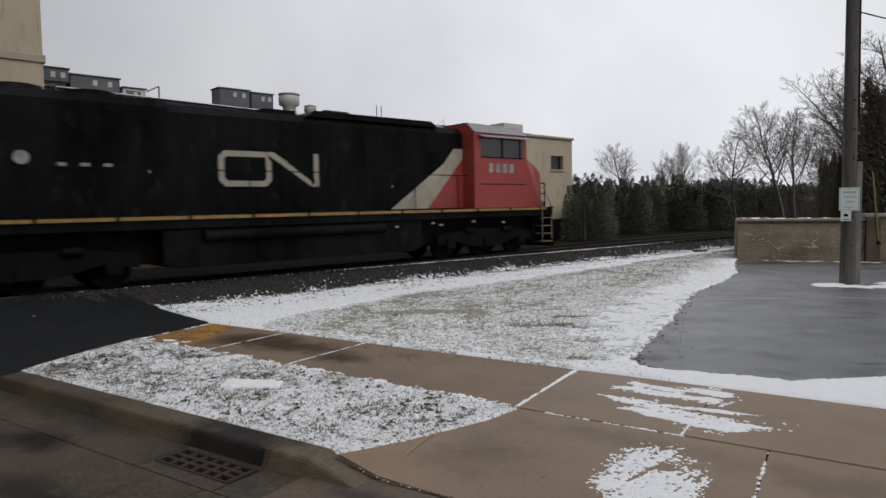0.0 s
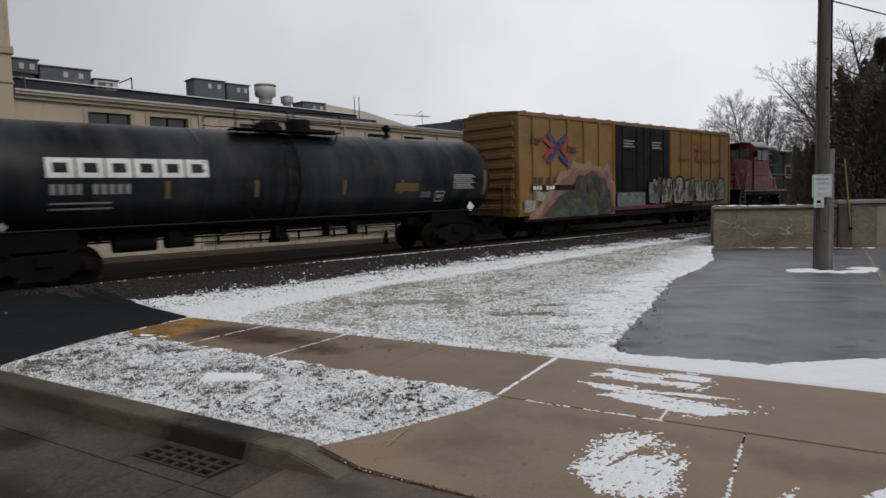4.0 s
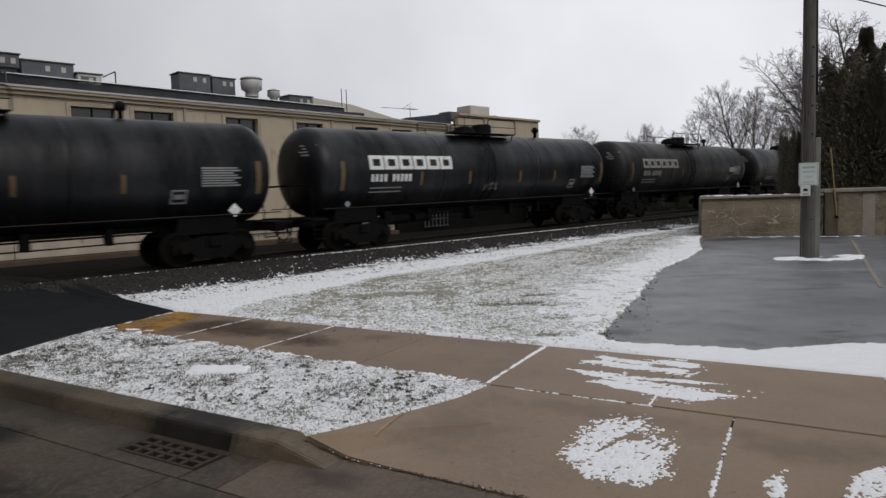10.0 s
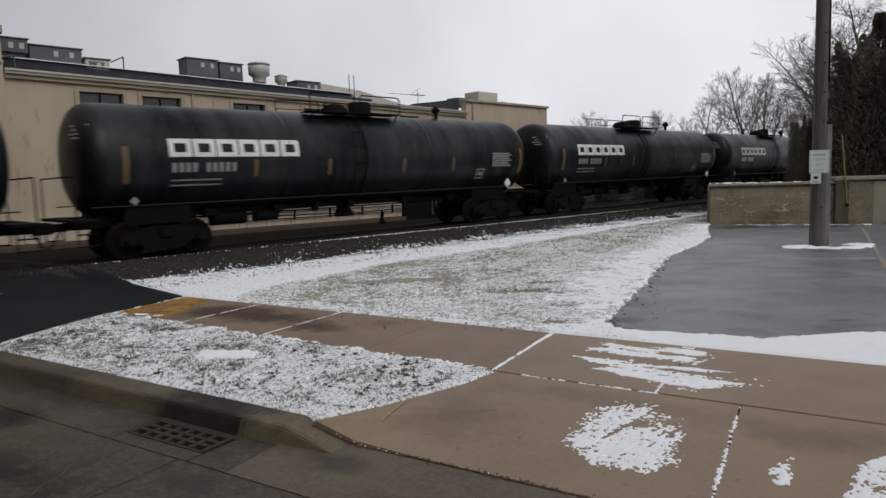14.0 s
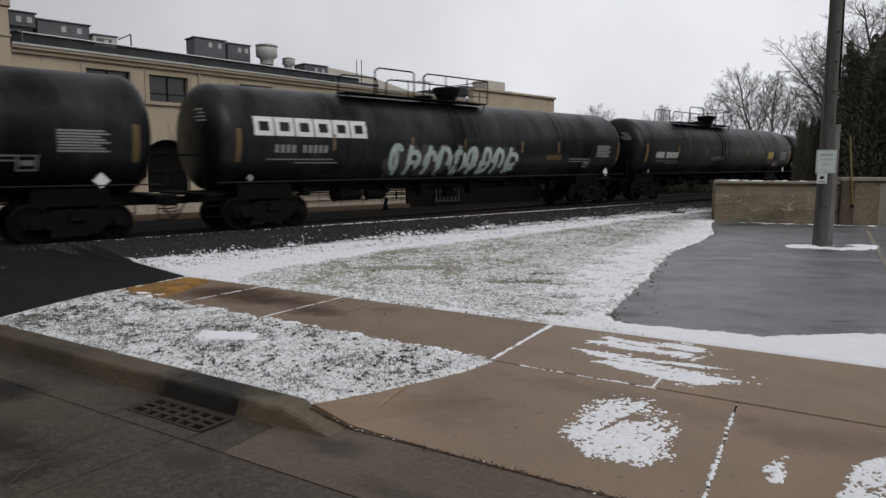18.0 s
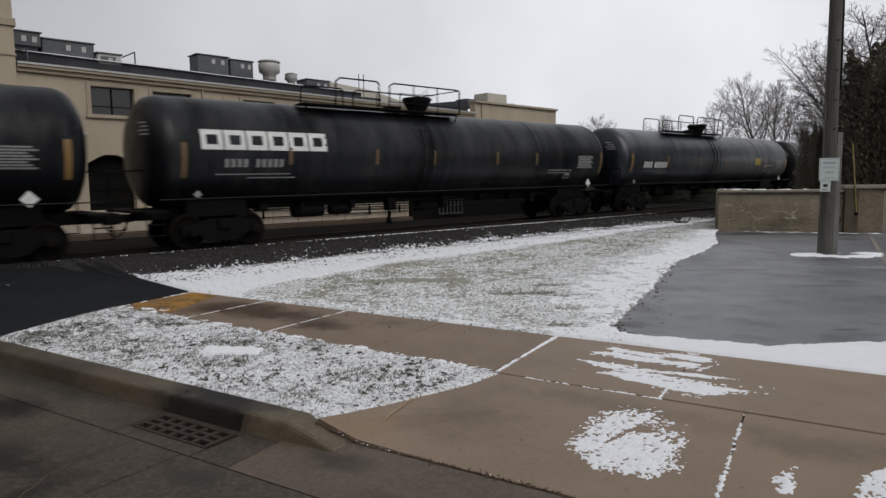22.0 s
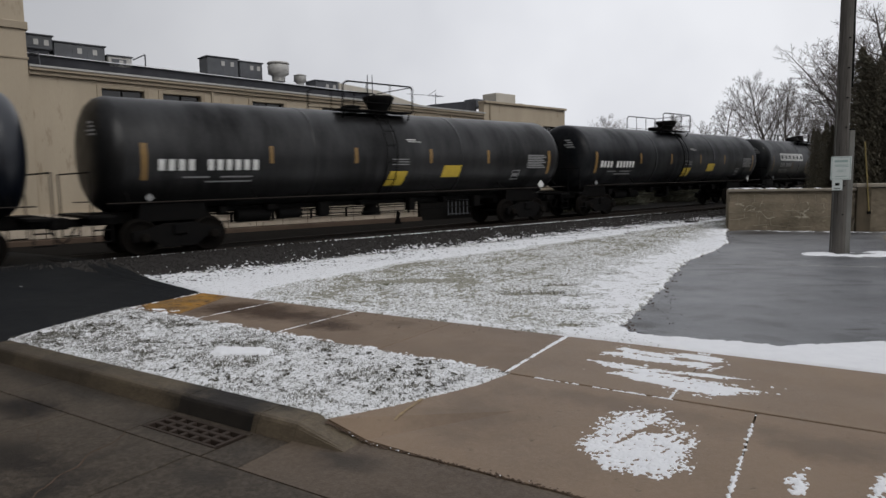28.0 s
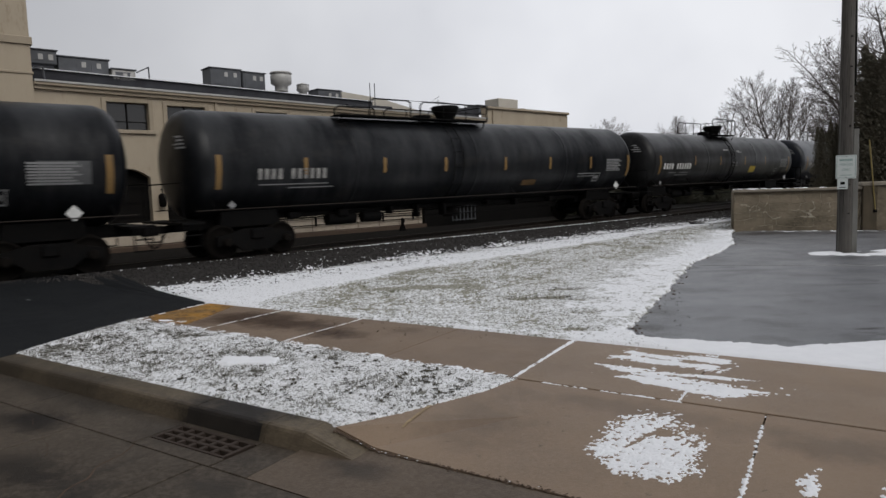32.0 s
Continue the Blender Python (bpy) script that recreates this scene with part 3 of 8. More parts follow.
part("bedding", MB().box(-10.3, 9.3, 6.0, 7.93, -0.22, -0.012), BALLAST, walkway)
apron = thing("driveway_apron", RM, "wet brown concrete driveway apron sloping to the gutter", "driveway", kind="structure")
def sloped(x0, x1, y0, y1, z0, z1, skew=0.0):
    vs = [(x0 - skew, y0, z0), (x1, y0, z0), (x1, y1, z1), (x0, y1, z1)]
    return MB().add(vs + [(a, b, -0.24) for a, b, c in vs], [(0, 1, 2, 3), (7, 6, 5, 4), (0, 4, 5, 1), (1, 5, 6, 2), (2, 6, 7, 3), (3, 7, 4, 0)])
rim = [(-3.84, 4.085, 0.0), (-3.42, 4.085, -0.1), (-2.7, 4.085, -0.1227), (-0.70, 4.085, -0.1227), (-0.75, 6.035, 0.0034), (-3.13, 6.035, 0.0034), (-3.22, 5.5, 0.003), (-3.56, 4.6, 0.004)]
mb = MB()
n = len(rim)
mb.add(rim + [(x, y, -0.24) for x, y, z in rim] + [(-2.6, 5.2, -0.0508)], [(i, (i + 1) % n, 2 * n) for i in range(n)] + [(i, n + i, n + (i + 1) % n, (i + 1) % n) for i in range(n)] + [tuple(range(n, 2 * n))[::-1]])
part("slab", mb, CONCRETE, apron)
for x0, x1 in ((-0.734, 1.9), (1.915, 4.5), (4.515, 7.5)):
    part("slab", sloped(x0, x1, 4.085, 6.035, -0.1227, 0.0034, -0.05 if x0 < 0 else 0.0), CONCRETE, apron)
YELLOW_WORN = mat("worn_yellow_tactile", (0.34, 0.165, 0.022), 0.7, second=(0.12, 0.075, 0.04), scale=1.9, amount=1.0, third=(0.42, 0.30, 0.16), fine=22, fine_amount=0.4, spec=0.1, speck=((0.10, 0.06, 0.035), 5, 0.54, 0.85))
solid("tactile_plate", MB().prism([(-10.36, 6.55), (-9.75, 6.3), (-9.12, 6.42), (-9.35, 7.0), (-9.78, 7.87), (-10.46, 7.87)], 0.0, 0.014), YELLOW_WORN,
             "worn yellow tactile warning plate at the crossing", "tactile paving", "structure", RM)

# ---- track ----
XL, XR = -720, 420
bp = [(15.2, -0.012), (16.1, 0.08), (16.85, 0.24), (17.4, 0.27), (19.2, 0.27), (19.85, 0.25), (20.8, 0.1), (26.4, 0.06), (26.4, -0.3), (15.2, -0.3)]
for name, label, m, pr in (("trackbed", "grey wet ballast shoulder beside the railway", BALLAST, bp[:4] + [(17.4, -0.3), (15.2, -0.3)]),
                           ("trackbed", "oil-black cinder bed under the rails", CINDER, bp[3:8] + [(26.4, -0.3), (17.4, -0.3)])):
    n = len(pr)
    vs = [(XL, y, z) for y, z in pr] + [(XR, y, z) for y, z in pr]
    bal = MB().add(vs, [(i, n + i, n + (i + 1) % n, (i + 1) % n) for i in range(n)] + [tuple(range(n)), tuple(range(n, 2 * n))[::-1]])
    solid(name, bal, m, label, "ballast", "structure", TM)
def rise(s):
    """Height of the rails along the track, bent by half a metre in all to fit the camera's view."""
    return 0.26 * math.tanh((s - 14) / 31)


rail_prof = [(-0.068, -0.17), (0.068, -0.17), (0.068, -0.155), (0.012, -0.13), (0.012, -0.04), (0.035, -0.03), (0.035, -0.004), (0.028, 0), (-0.028, 0),
             (-0.035, -0.004), (-0.035, -0.03), (-0.012, -0.04), (-0.012, -0.13), (-0.068, -0.155)]
railway = thing("railway_track", TM, "steel rails on dark timber ties", "railway track", kind="structure")
for y in (TRACK_Y - 0.7525, TRACK_Y + 0.7525):
    mb = MB()
    n = len(rail_prof)
    stations = [XL, -120, -60, -30, -15] + list(range(-6, 60, 4)) + [70, 90, 130, XR]
    for q in stations:
        mb.v += [(q, y + a, RAIL_Z + rise(q) + z) for a, z in rail_prof]
    for k in range(len(stations) - 1):
        mb.f += [(k * n + i, (k + 1) * n + i, (k + 1) * n + (i + 1) % n, k * n + (i + 1) % n) for i in range(n)]
    part("rail", mb, RAIL, railway)
tie_me = meshed("tie", MB().box(-0.115, 0.115, TRACK_Y - 1.3, TRACK_Y + 1.3, -0.15, 0.288, 0.012), TIE)
for i in range(140):
    s = 2 + i * 0.51
    ob = part("tie", tie_me, TIE, railway, m=pose(s, random.uniform(-0.03, 0.03), rise(s) - 0.11 + random.uniform(-0.008, 0.004), 0, 0, random.uniform(-0.6, 0.6)))

# ---- train ----
ORANGE = mat("faded_orange_reflector", (0.21, 0.12, 0.030), 0.5, second=(0.12, 0.072, 0.025), scale=9, amount=0.6)
ORANGE_DIM = mat("grimy_orange_reflector", (0.105, 0.062, 0.020), 0.6, second=(0.06, 0.038, 0.016), scale=9, amount=0.7)
YELLOW = mat("yellow_placard", (0.50, 0.36, 0.03), 0.5, second=(0.38, 0.26, 0.03), scale=7, amount=0.6)
GREYLAB = mat("dull_grey_stencil", (0.22, 0.22, 0.22), 0.7, second=(0.15, 0.15, 0.15), scale=8, amount=0.6)
AMBER = mat("faded_amber_lettering", (0.105, 0.066, 0.020), 0.7, second=(0.035, 0.026, 0.014), scale=3, amount=0.9)
PLATES = {"yellow": YELLOW, "dull orange": mat("dull_orange_plate", (0.105, 0.056, 0.014), 0.6, second=(0.05, 0.028, 0.010), scale=5, amount=0.8),
          "white": mat("dirty_white_plate", (0.42, 0.42, 0.41), 0.6, second=(0.25, 0.25, 0.25), scale=6, amount=0.7),
          "grey": mat("dull_grey_plate", (0.085, 0.087, 0.088), 0.6, second=(0.045, 0.046, 0.047), scale=5, amount=0.8),
          "pink": mat("faded_pink_sticker", (0.28, 0.17, 0.17), 0.6, second=(0.16, 0.10, 0.10), scale=6, amount=0.7),
          "dull green": mat("dull_green_plate", (0.075, 0.095, 0.035), 0.6, second=(0.05, 0.06, 0.03), scale=5, amount=0.7)}
FADED = mat("faded_white_lettering", (0.30, 0.29, 0.27), 0.7, second=(0.12, 0.12, 0.12), scale=5, amount=0.9)
BLUEBLACK = mat("blue_black_tank_paint", (0.0042, 0.0062, 0.0115), 0.34, second=(0.0075, 0.0095, 0.0150), scale=0.9, amount=0.8,
                third=(0.0105, 0.0120, 0.0155), fine=14, fine_amount=0.3, bump=0.3, bump_scale=2.2, stretch=(0.5, 1, 1), gloss=(0.2, 0.95))
GRIME = mat("grimy_tank_paint", (0.0058, 0.0057, 0.0057), 0.48, second=(0.0110, 0.0098, 0.0088), scale=0.8, amount=0.9,
            third=(0.0160, 0.0142, 0.0130), fine=11, fine_amount=0.4, bump=0.08, bump_scale=8, stretch=(0.5, 1, 1), gloss=(0.06, 0.42))
GREYSHEEN = mat("sheeny_grey_black_paint", (0.0068, 0.0070, 0.0074), 0.36, second=(0.0125, 0.0122, 0.0122), scale=0.9, amount=0.8,
                third=(0.0180, 0.0170, 0.0165), fine=12, fine_amount=0.35, bump=0.2, bump_scale=3, stretch=(0.5, 1, 1), gloss=(0.1, 0.55))
RED = mat("faded_red_paint", (0.235, 0.026, 0.020), 0.45, second=(0.16, 0.022, 0.018), scale=1.1, amount=0.7, third=(0.34, 0.08, 0.065), fine=20,
          fine_amount=0.35, bump=0.05)
LOCOBLACK = mat("grimy_black_paint", (0.0020, 0.0024, 0.0025), 0.5, second=(0.0052, 0.0056, 0.0054), scale=1.3, amount=0.9, third=(0.009, 0.0092, 0.009),
                fine=9, fine_amount=0.4, stretch=(0.9, 1, 0.5), speck=((0.018, 0.0165, 0.015), 3.0, 0.6, 0.6), gloss=(0.01, 0.10))
KHAKI = mat("grimy_khaki_band", (0.17, 0.145, 0.09), 0.6, second=(0.09, 0.078, 0.05), scale=2, amount=0.8)
GHOST = mat("ghostly_faded_emblem", (0.12, 0.11, 0.085), 0.6, second=(0.03, 0.029, 0.026), scale=3, amount=0.9)
EMBLEM = mat("dulled_cream_emblem", (0.30, 0.275, 0.225), 0.6, second=(0.19, 0.17, 0.135), scale=3, amount=0.8)
STEPY = mat("dirty_amber_step", (0.20, 0.125, 0.04), 0.6, second=(0.02, 0.015, 0.01), scale=6, amount=0.8)
CREAM = mat("grimy_cream_stripe", (0.33, 0.30, 0.24), 0.55, second=(0.20, 0.18, 0.14), scale=2.5, amount=0.8)
SILL = mat("amber_sill_stripe", (0.27, 0.155, 0.035), 0.5, second=(0.12, 0.07, 0.02), scale=4, amount=0.7)
HANDRAIL = mat("grey_handrail", (0.15, 0.15, 0.14), 0.5, 0.2, second=(0.08, 0.08, 0.08), scale=9)
CABROOF = mat("pale_cab_roof", (0.25, 0.25, 0.25), 0.5, second=(0.14, 0.14, 0.14), scale=3, amount=0.6)
START = dict(zip(range(25), (-45.06, -63.46, -80.71, -98.37, -115.72, -132.5, -150.07, -167.63, -185.12, -202.55, -220.33, -237.73, -259.30, -280.62,
                             -301.84, -323.74, -345.05, -367.26, -384.84, -401.95, -421.22, -440.13, -459.13, -478.17, -500.10)))


def run(t):
    """How far the train has come along the rails, t seconds after the start."""
    k = (t - 16) / 16
    return 252.92 * (k + 1) - 3.0365 * (k * k - 1) + 0.1192 * (k ** 3 + 1)


WHEEL = meshed("wheel", MB().lathe([(0.12, -0.09), (0.16, -0.02), (0.38, -0.01), (0.41, -0.06), (0.457, -0.06), (0.462, 0.06), (0.49, 0.065), (0.49, 0.09),
                                    (0.40, 0.09), (0.36, 0.05), (0.12, 0.06)], 20), WHEELM)
AXLE = meshed("axle", MB().cyl((0, -1.1, 0), (0, 1.1, 0), 0.075, 10), IRON)
FRAME = meshed("side_frame", MB().side([(-1.15, 0.36), (-1.15, 0.62), (-0.8, 0.68), (-0.4, 0.80), (0.4, 0.80), (0.8, 0.68), (1.15, 0.62), (1.15, 0.36),
                                        (0.7, 0.40), (0.42, 0.20), (-0.42, 0.20), (-0.7, 0.40)], -0.07, 0.07), IRON)
SPRING = meshed("spring", MB().lathe([(0.075, 0), (0.085, 0.06), (0.075, 0.12), (0.085, 0.18), (0.075, 0.24)], 8, Matrix.Translation((0, 0, 0.27))), IRON)
BOLSTER = meshed("truck", MB().box(-0.18, 0.18, -1.15, 1.15, 0.5, 0.78, 0.03), IRON)
BEARING = meshed("bearing_cap", MB().lathe([(0.13, 0), (0.13, 0.08), (0.09, 0.12)], 10, pose(0, 0, 0, 90, 0, 0)), WHEELM)


def bogie(parent, x, axles=(-0.89, 0.89), name="truck"):
    """A freight truck: bolster, side frames, springs, axles and wheels."""
    tk = part(name, BOLSTER, IRON, parent, m=pose(x, 0, 0))
    for sy in (-1, 1):
        part("side_frame", FRAME, IRON, tk, m=pose(0, sy * 1.0, 0))
        for k in (-0.2, 0.0, 0.2):
            part("spring", SPRING, IRON, tk, m=pose(k, sy * 1.0, 0))
        for k in axles:
            part("bearing_cap", BEARING, RAIL, tk, m=pose(k, sy * 1.09, 0.457, 0, 0, 0 if sy < 0 else 180))
    for k in axles:
        part("axle", AXLE, IRON, tk, m=pose(k, 0, 0.457))
        for sy in (-1, 1):
            part("wheel", WHEEL, RAIL, tk, m=pose(k, sy * 0.75, 0.457, 90 * sy, 0, 0))
    return tk


TR, TZ = 1.5, 2.6     # tank radius and height of its axis over the rail; the shorter cars are slimmer


def decal(mb, x0, x1, z0, z1, side=-1, lift=0.005, skew=0.0):
    """A painted patch that follows the round of the tank."""
    a0, a1 = math.asin(max(-1, (z0 - TZ) / TR)), math.asin(min(1, (z1 - TZ) / TR))
    n = max(1, int(abs(a1 - a0) / 0.06))
    r = TR + lift
    vs = []
    for i in range(n + 1):
        a = a0 + (a1 - a0) * i / n
        k = skew * i / n
        vs += [(x0 + k, side * r * math.cos(a), TZ + r * math.sin(a)), (x1 + k, side * r * math.cos(a), TZ + r * math.sin(a))]
    mb.add(vs, [(2 * i, 2 * i + 1, 2 * i + 3, 2 * i + 2) for i in range(n)])
    return mb


def blocks(car, x0, x1, z0, z1, n, material, label, bar=0.22):
    """A painted name as n plain hollow blocks, each a part."""
    w = (x1 - x0) / n
    for i in range(n):
        mb = MB()
        a, b = x0 + i * w + 0.035 * w, x0 + (i + 1) * w - 0.035 * w
        t, u = (z1 - z0) * bar, w * 0.22
        for q in ((a, b, z1 - t, z1), (a, b, z0, z0 + t), (a, a + u, z0 + t, z1 - t), (b - u, b, z0 + t, z1 - t)):
            decal(mb, *q)
        part("name_block", mb, material, car, label)


def small_blocks(car, x0, x1, z0, z1, n, material, label=""):
    """Marks too small to read, as a row of plain bars, each a part."""
    w = (x1 - x0) / n
    for i in range(n):
        if i != 4:
            part("number_bar", decal(MB(), x0 + i * w + 0.19 * w, x0 + (i + 1) * w - 0.19 * w, z0, z1), material, car, label)


def post_rail(pts, r=0.022):
    return MB().tube(pts, r, 6)


def tank_car(L, kind, paint, label, faded=False, extra=()):
    """A tank car L metres over its couplers. kind: short, middle or long, with their own marks and top fittings."""
    car = thing("tank_car", pose(0, 0, 0), label, "tank car", "tank cars of the train")
    h = L / 2 - 0.62
    R = TR
    prof = [(0.001, -h), (0.3 * R, -h + 0.02), (0.52 * R, -h + 0.06), (0.72 * R, -h + 0.13), (0.86 * R, -h + 0.23), (0.95 * R, -h + 0.36), (R, -h + 0.56), (R, -h + 0.62)]
    seams = [-h / 3, h / 3, 0.0] if kind != "long" else [-h / 2, 0.0, h / 2]
    for s in sorted(seams):
        prof += [(R, s - 0.09), (R, s - 0.03), (R + 0.006, s - 0.02), (R + 0.006, s + 0.02), (R, s + 0.03), (R, s + 0.09)]
    prof += [(r, -z) for r, z in prof[7::-1]]
    part("tank", MB().lathe(prof, 44, pose(0, 0, TZ, 0, 90, 0), caps=False), paint, car)
    tx = L / 2 - 2.55
    for sx in (-1, 1):
        bogie(car, sx * tx)
        part("stub_sill", MB().box(min(sx * (h - 3.1), sx * (h + 0.05)), max(sx * (h - 3.1), sx * (h + 0.05)), -0.3, 0.3, 0.8, 1.12, 0.02), IRON, car)
        part("saddle", MB().side([(sx * tx - 0.9, 0.85), (sx * tx + 0.9, 0.85), (sx * tx + 0.8, 1.55), (sx * tx - 0.8, 1.55)], -0.72, 0.72), IRON, car)
        a, b = sorted((sx * (h - 0.3), sx * (h + 0.3)))
        part("end_platform", MB().box(a, b, -1.5, 1.5, 1.02, 1.09, 0.01), IRON, car)
        a, b = sorted((sx * (h + 0.05), sx * (L / 2)))
        c, d = sorted((sx * (L / 2 - 0.22), sx * (L / 2 + 0.02)))
        part("coupler", MB().box(a, b, -0.1, 0.1, 0.78, 0.98, 0.03).box(c, d, -0.2, 0.16, 0.74, 1.02, 0.04), IRON, car)
        for y in (-1.45, 1.45):
            part("end_ladder", MB().tube([(sx * (h + 0.22), y, 0.45), (sx * (h + 0.22), y, 2.1)], 0.02).tube([(sx * (h - 0.2), y, 0.45), (sx * (h - 0.2), y, 1.05)], 0.02)
                 .tube([(sx * (h + 0.22), y, 0.47), (sx * (h - 0.2), y, 0.47)], 0.02).tube([(sx * (h + 0.22), y, 0.75), (sx * (h - 0.2), y, 0.75)], 0.02), IRON, car)
        part("end_rail", post_rail([(sx * (h + 0.22), -1.45, 2.1), (sx * (h + 0.22), 1.45, 2.1)]), IRON, car)
        part("brake_hose", MB().tube([(sx * (L / 2 - 0.3), -0.35, 0.8), (sx * (L / 2 - 0.12), -0.38, 0.5), (sx * (L / 2 - 0.02), -0.36, 0.42)], 0.025), IRON, car)
    for y in (-1.52, 1.52):
        part("side_rail", post_rail([(-h + 0.1, y, 1.36), (h - 0.1, y, 1.36)], 0.018), RAIL, car)
        for k in range(6):
            x = -h + 0.6 + k * (2 * h - 1.2) / 5
            part("rail_bracket", MB().tube([(x, y, 1.36), (x, y * 0.83, 1.62)], 0.016, 4), IRON, car)
    part("belly_beam", MB().box(-tx + 0.9, tx - 0.9, -0.3, 0.3, 0.98, 1.14, 0.03), IRON, car)
    rnd = random.Random(int(L * 100))
    x = -tx + 1.3
    while x < tx - 1.3:
        w = rnd.uniform(0.1, 0.4)
        part("belly_fitting", MB().box(x, x + w, -0.62, -0.3, 1.0 - rnd.choice((0.02, 0.06, 0.1, 0.28)), 1.16, 0.03), IRON, car)
        x += w + rnd.uniform(0.8, 2.2)
    part("outlet", MB().lathe([(0.34, 0), (0.3, 0.18), (0.2, 0.3), (0.3, 0.36), (0.32, 0.62)], 14, pose(0, 0, 0.62)), IRON, car)
    part("brake_cylinder", MB().cyl((-h * 0.42, -0.35, 0.86), (-h * 0.42 + 0.75, -0.35, 0.86), 0.17, 12), IRON, car)
    part("brake_reservoir", MB().cyl((-h * 0.42 - 1.3, -0.3, 0.86), (-h * 0.42 - 0.25, -0.3, 0.86), 0.2, 12), IRON, car)
    part("brake_rod", MB().tube([(-h * 0.42 + 0.7, -0.35, 0.8), (0.5, -0.3, 0.72), (h * 0.6, -0.2, 0.74)], 0.022), IRON, car)
    part("brake_pipe", MB().tube([(-h, 0.45, 0.92), (-0.6, 0.5, 0.9), (0.6, 0.5, 0.9), (h, 0.45, 0.92)], 0.03), IRON, car)
    # top fittings
    x0, x1 = {"short": (-1.75, 1.75), "middle": (-1.7, 1.1), "long": (-5.4, 1.05)}[kind]
    zt = TZ + R
    for y in (-0.75, 0.75):
        part("walkway", MB().box(x0, x1, y - 0.28, y + 0.28, zt - 0.06, zt - 0.02, 0.006), IRON, car)
        for x in (x0 + 0.1, (x0 + x1) / 2, x1 - 0.1):
            part("walkway_bracket", MB().tube([(x, y * 1.32, zt - 0.04), (x, y * 1.05, zt - 0.42)], 0.025, 5), IRON, car)
    top = 0.55 if kind == "short" or (kind == "long" and faded) else 0.85
    if kind == "short":
        part("manway", MB().lathe([(0.42, -0.12), (0.44, 0.16), (0.36, 0.2), (0.36, 0.27), (0.1, 0.33)], 20, pose(-0.2, 0, zt)), IRON, car)
        part("valve_box", MB().lathe([(0.40, -0.12), (0.40, 0.36), (0.34, 0.42)], 16, pose(0.85, 0, zt)), IRON, car)
        part("vent_valve", MB().lathe([(0.07, -0.05), (0.07, 0.2), (0.16, 0.26), (0.16, 0.36), (0.06, 0.46)], 10, pose(4.4, 0, zt)), IRON, car)
        for y in (-1.02, 1.02):
            z = zt - 0.04
            for a, b in ((x0, -0.1), (0.1, x1)):
                part("guard_loop", post_rail([(a, y, z), (a, y, z + top - 0.08), (a + 0.08, y, z + top), (b - 0.08, y, z + top), (b, y, z + top - 0.08), (b, y, z)]), IRON, car)
            part("guard_bar", post_rail([(x0, y, z + 0.26), (x1, y, z + 0.26)], 0.014), IRON, car)
    else:
        bx_ = -0.1 if kind == "long" else 0.45
        part("manway", MB().lathe([(0.30, -0.1), (0.32, 0.10), (0.46, 0.34), (0.55, 0.50), (0.50, 0.56)], 20, pose(bx_, 0, zt)), IRON, car)
        part("manway_lid", MB().lathe([(0.34, 0), (0.34, 0.06), (0.06, 0.1)], 16, pose(bx_ - 1.15, 0, zt + 0.12)).lathe([(0.3, -0.2), (0.3, 0.12)], 16, pose(bx_ - 1.15, 0, zt)), IRON, car)
        for y in (-1.02, 1.02):
            z = zt - 0.04
            for a, b in (((x0 + 1.1, -2.6), (-2.2, x1)) if kind == "long" else ((x0, x1),)):
                part("top_rail", post_rail([(a, y, z), (a + 0.04, y, z + top - 0.1), (a + 0.2, y, z + top), (b - 0.1, y, z + top), (b, y, z + top - 0.06), (b, y, z)], 0.026), IRON, car)
            part("guard_bar", post_rail([(-2.2 if kind == "long" else x0, y, z + 0.25), (x1, y, z + 0.25)], 0.014), IRON, car)
            for k in (1, 2):
                x = x1 + (-2.2 - x1 if kind == "long" else x0 - x1) * k / 3
                part("rail_post", post_rail([(x, y, z), (x, y, z + top)], 0.018), IRON, car)
        part("cross_rail", post_rail([(x1, -1.02, zt + top - 0.05), (x1, 1.02, zt + top - 0.05)], 0.018), IRON, car)
    lad = []
    for dx in (0, 0.42):
        lad.append([((x1 if kind == "long" else x0) + (-2.2 if kind == "long" else 1.3) + dx, -(R + 0.08) * math.cos(a), TZ + (R + 0.08) * math.sin(a)) for a in [radians(d) for d in (-52, -30, -8, 12, 30, 46, 58)]])
    mb = MB().tube(lad[0], 0.018, 5).tube(lad[1], 0.018, 5)
    for p, q in zip(lad[0], lad[1]):
        mb.tube([p, q], 0.013, 5)
    part("ladder", mb, IRON, car)
    # marks
    name_mat = AMBER if "amber" in extra else FADED if faded else WHITE
    k = (L - {"short": 17.5, "middle": 19.0, "long": 21.4}[kind]) / 2
    e = L / 2
    if kind == "short":
        if "amber" in extra:
            blocks(car, -6.15, -4.05, 2.2, 2.5, 8, name_mat, "faded amber painted blocks")
        else:
            blocks(car, -6.12 - k, (-2.3 if "narrow" not in extra else -3.75) - k, 2.54 if "narrow" not in extra else 2.57, 3.0 if "narrow" not in extra else 2.87, 6, name_mat, "white hollow painted blocks", 0.25)
            small_blocks(car, -6.07 - k, -4.27 - k, 2.15, 2.39, 10, name_mat if "bold" in extra else GREYLAB)
        part("data_bar", decal(MB(), -6.05 - k, -4.7 - k, 1.93, 1.97), GREYLAB, car)
        part("data_bar", decal(MB(), -6.05 - k, -4.7 - k, 1.80, 1.84), GREYLAB, car)
        ends, mids, zs = (-e + 1.6, e - 1.3), (-3.85, -1.4, 1.56, 3.87), (2.0, 2.46)
    elif kind == "middle":
        small_blocks(car, -7.56 - k, -4.8 - k, 2.13, 2.41, 11, name_mat)
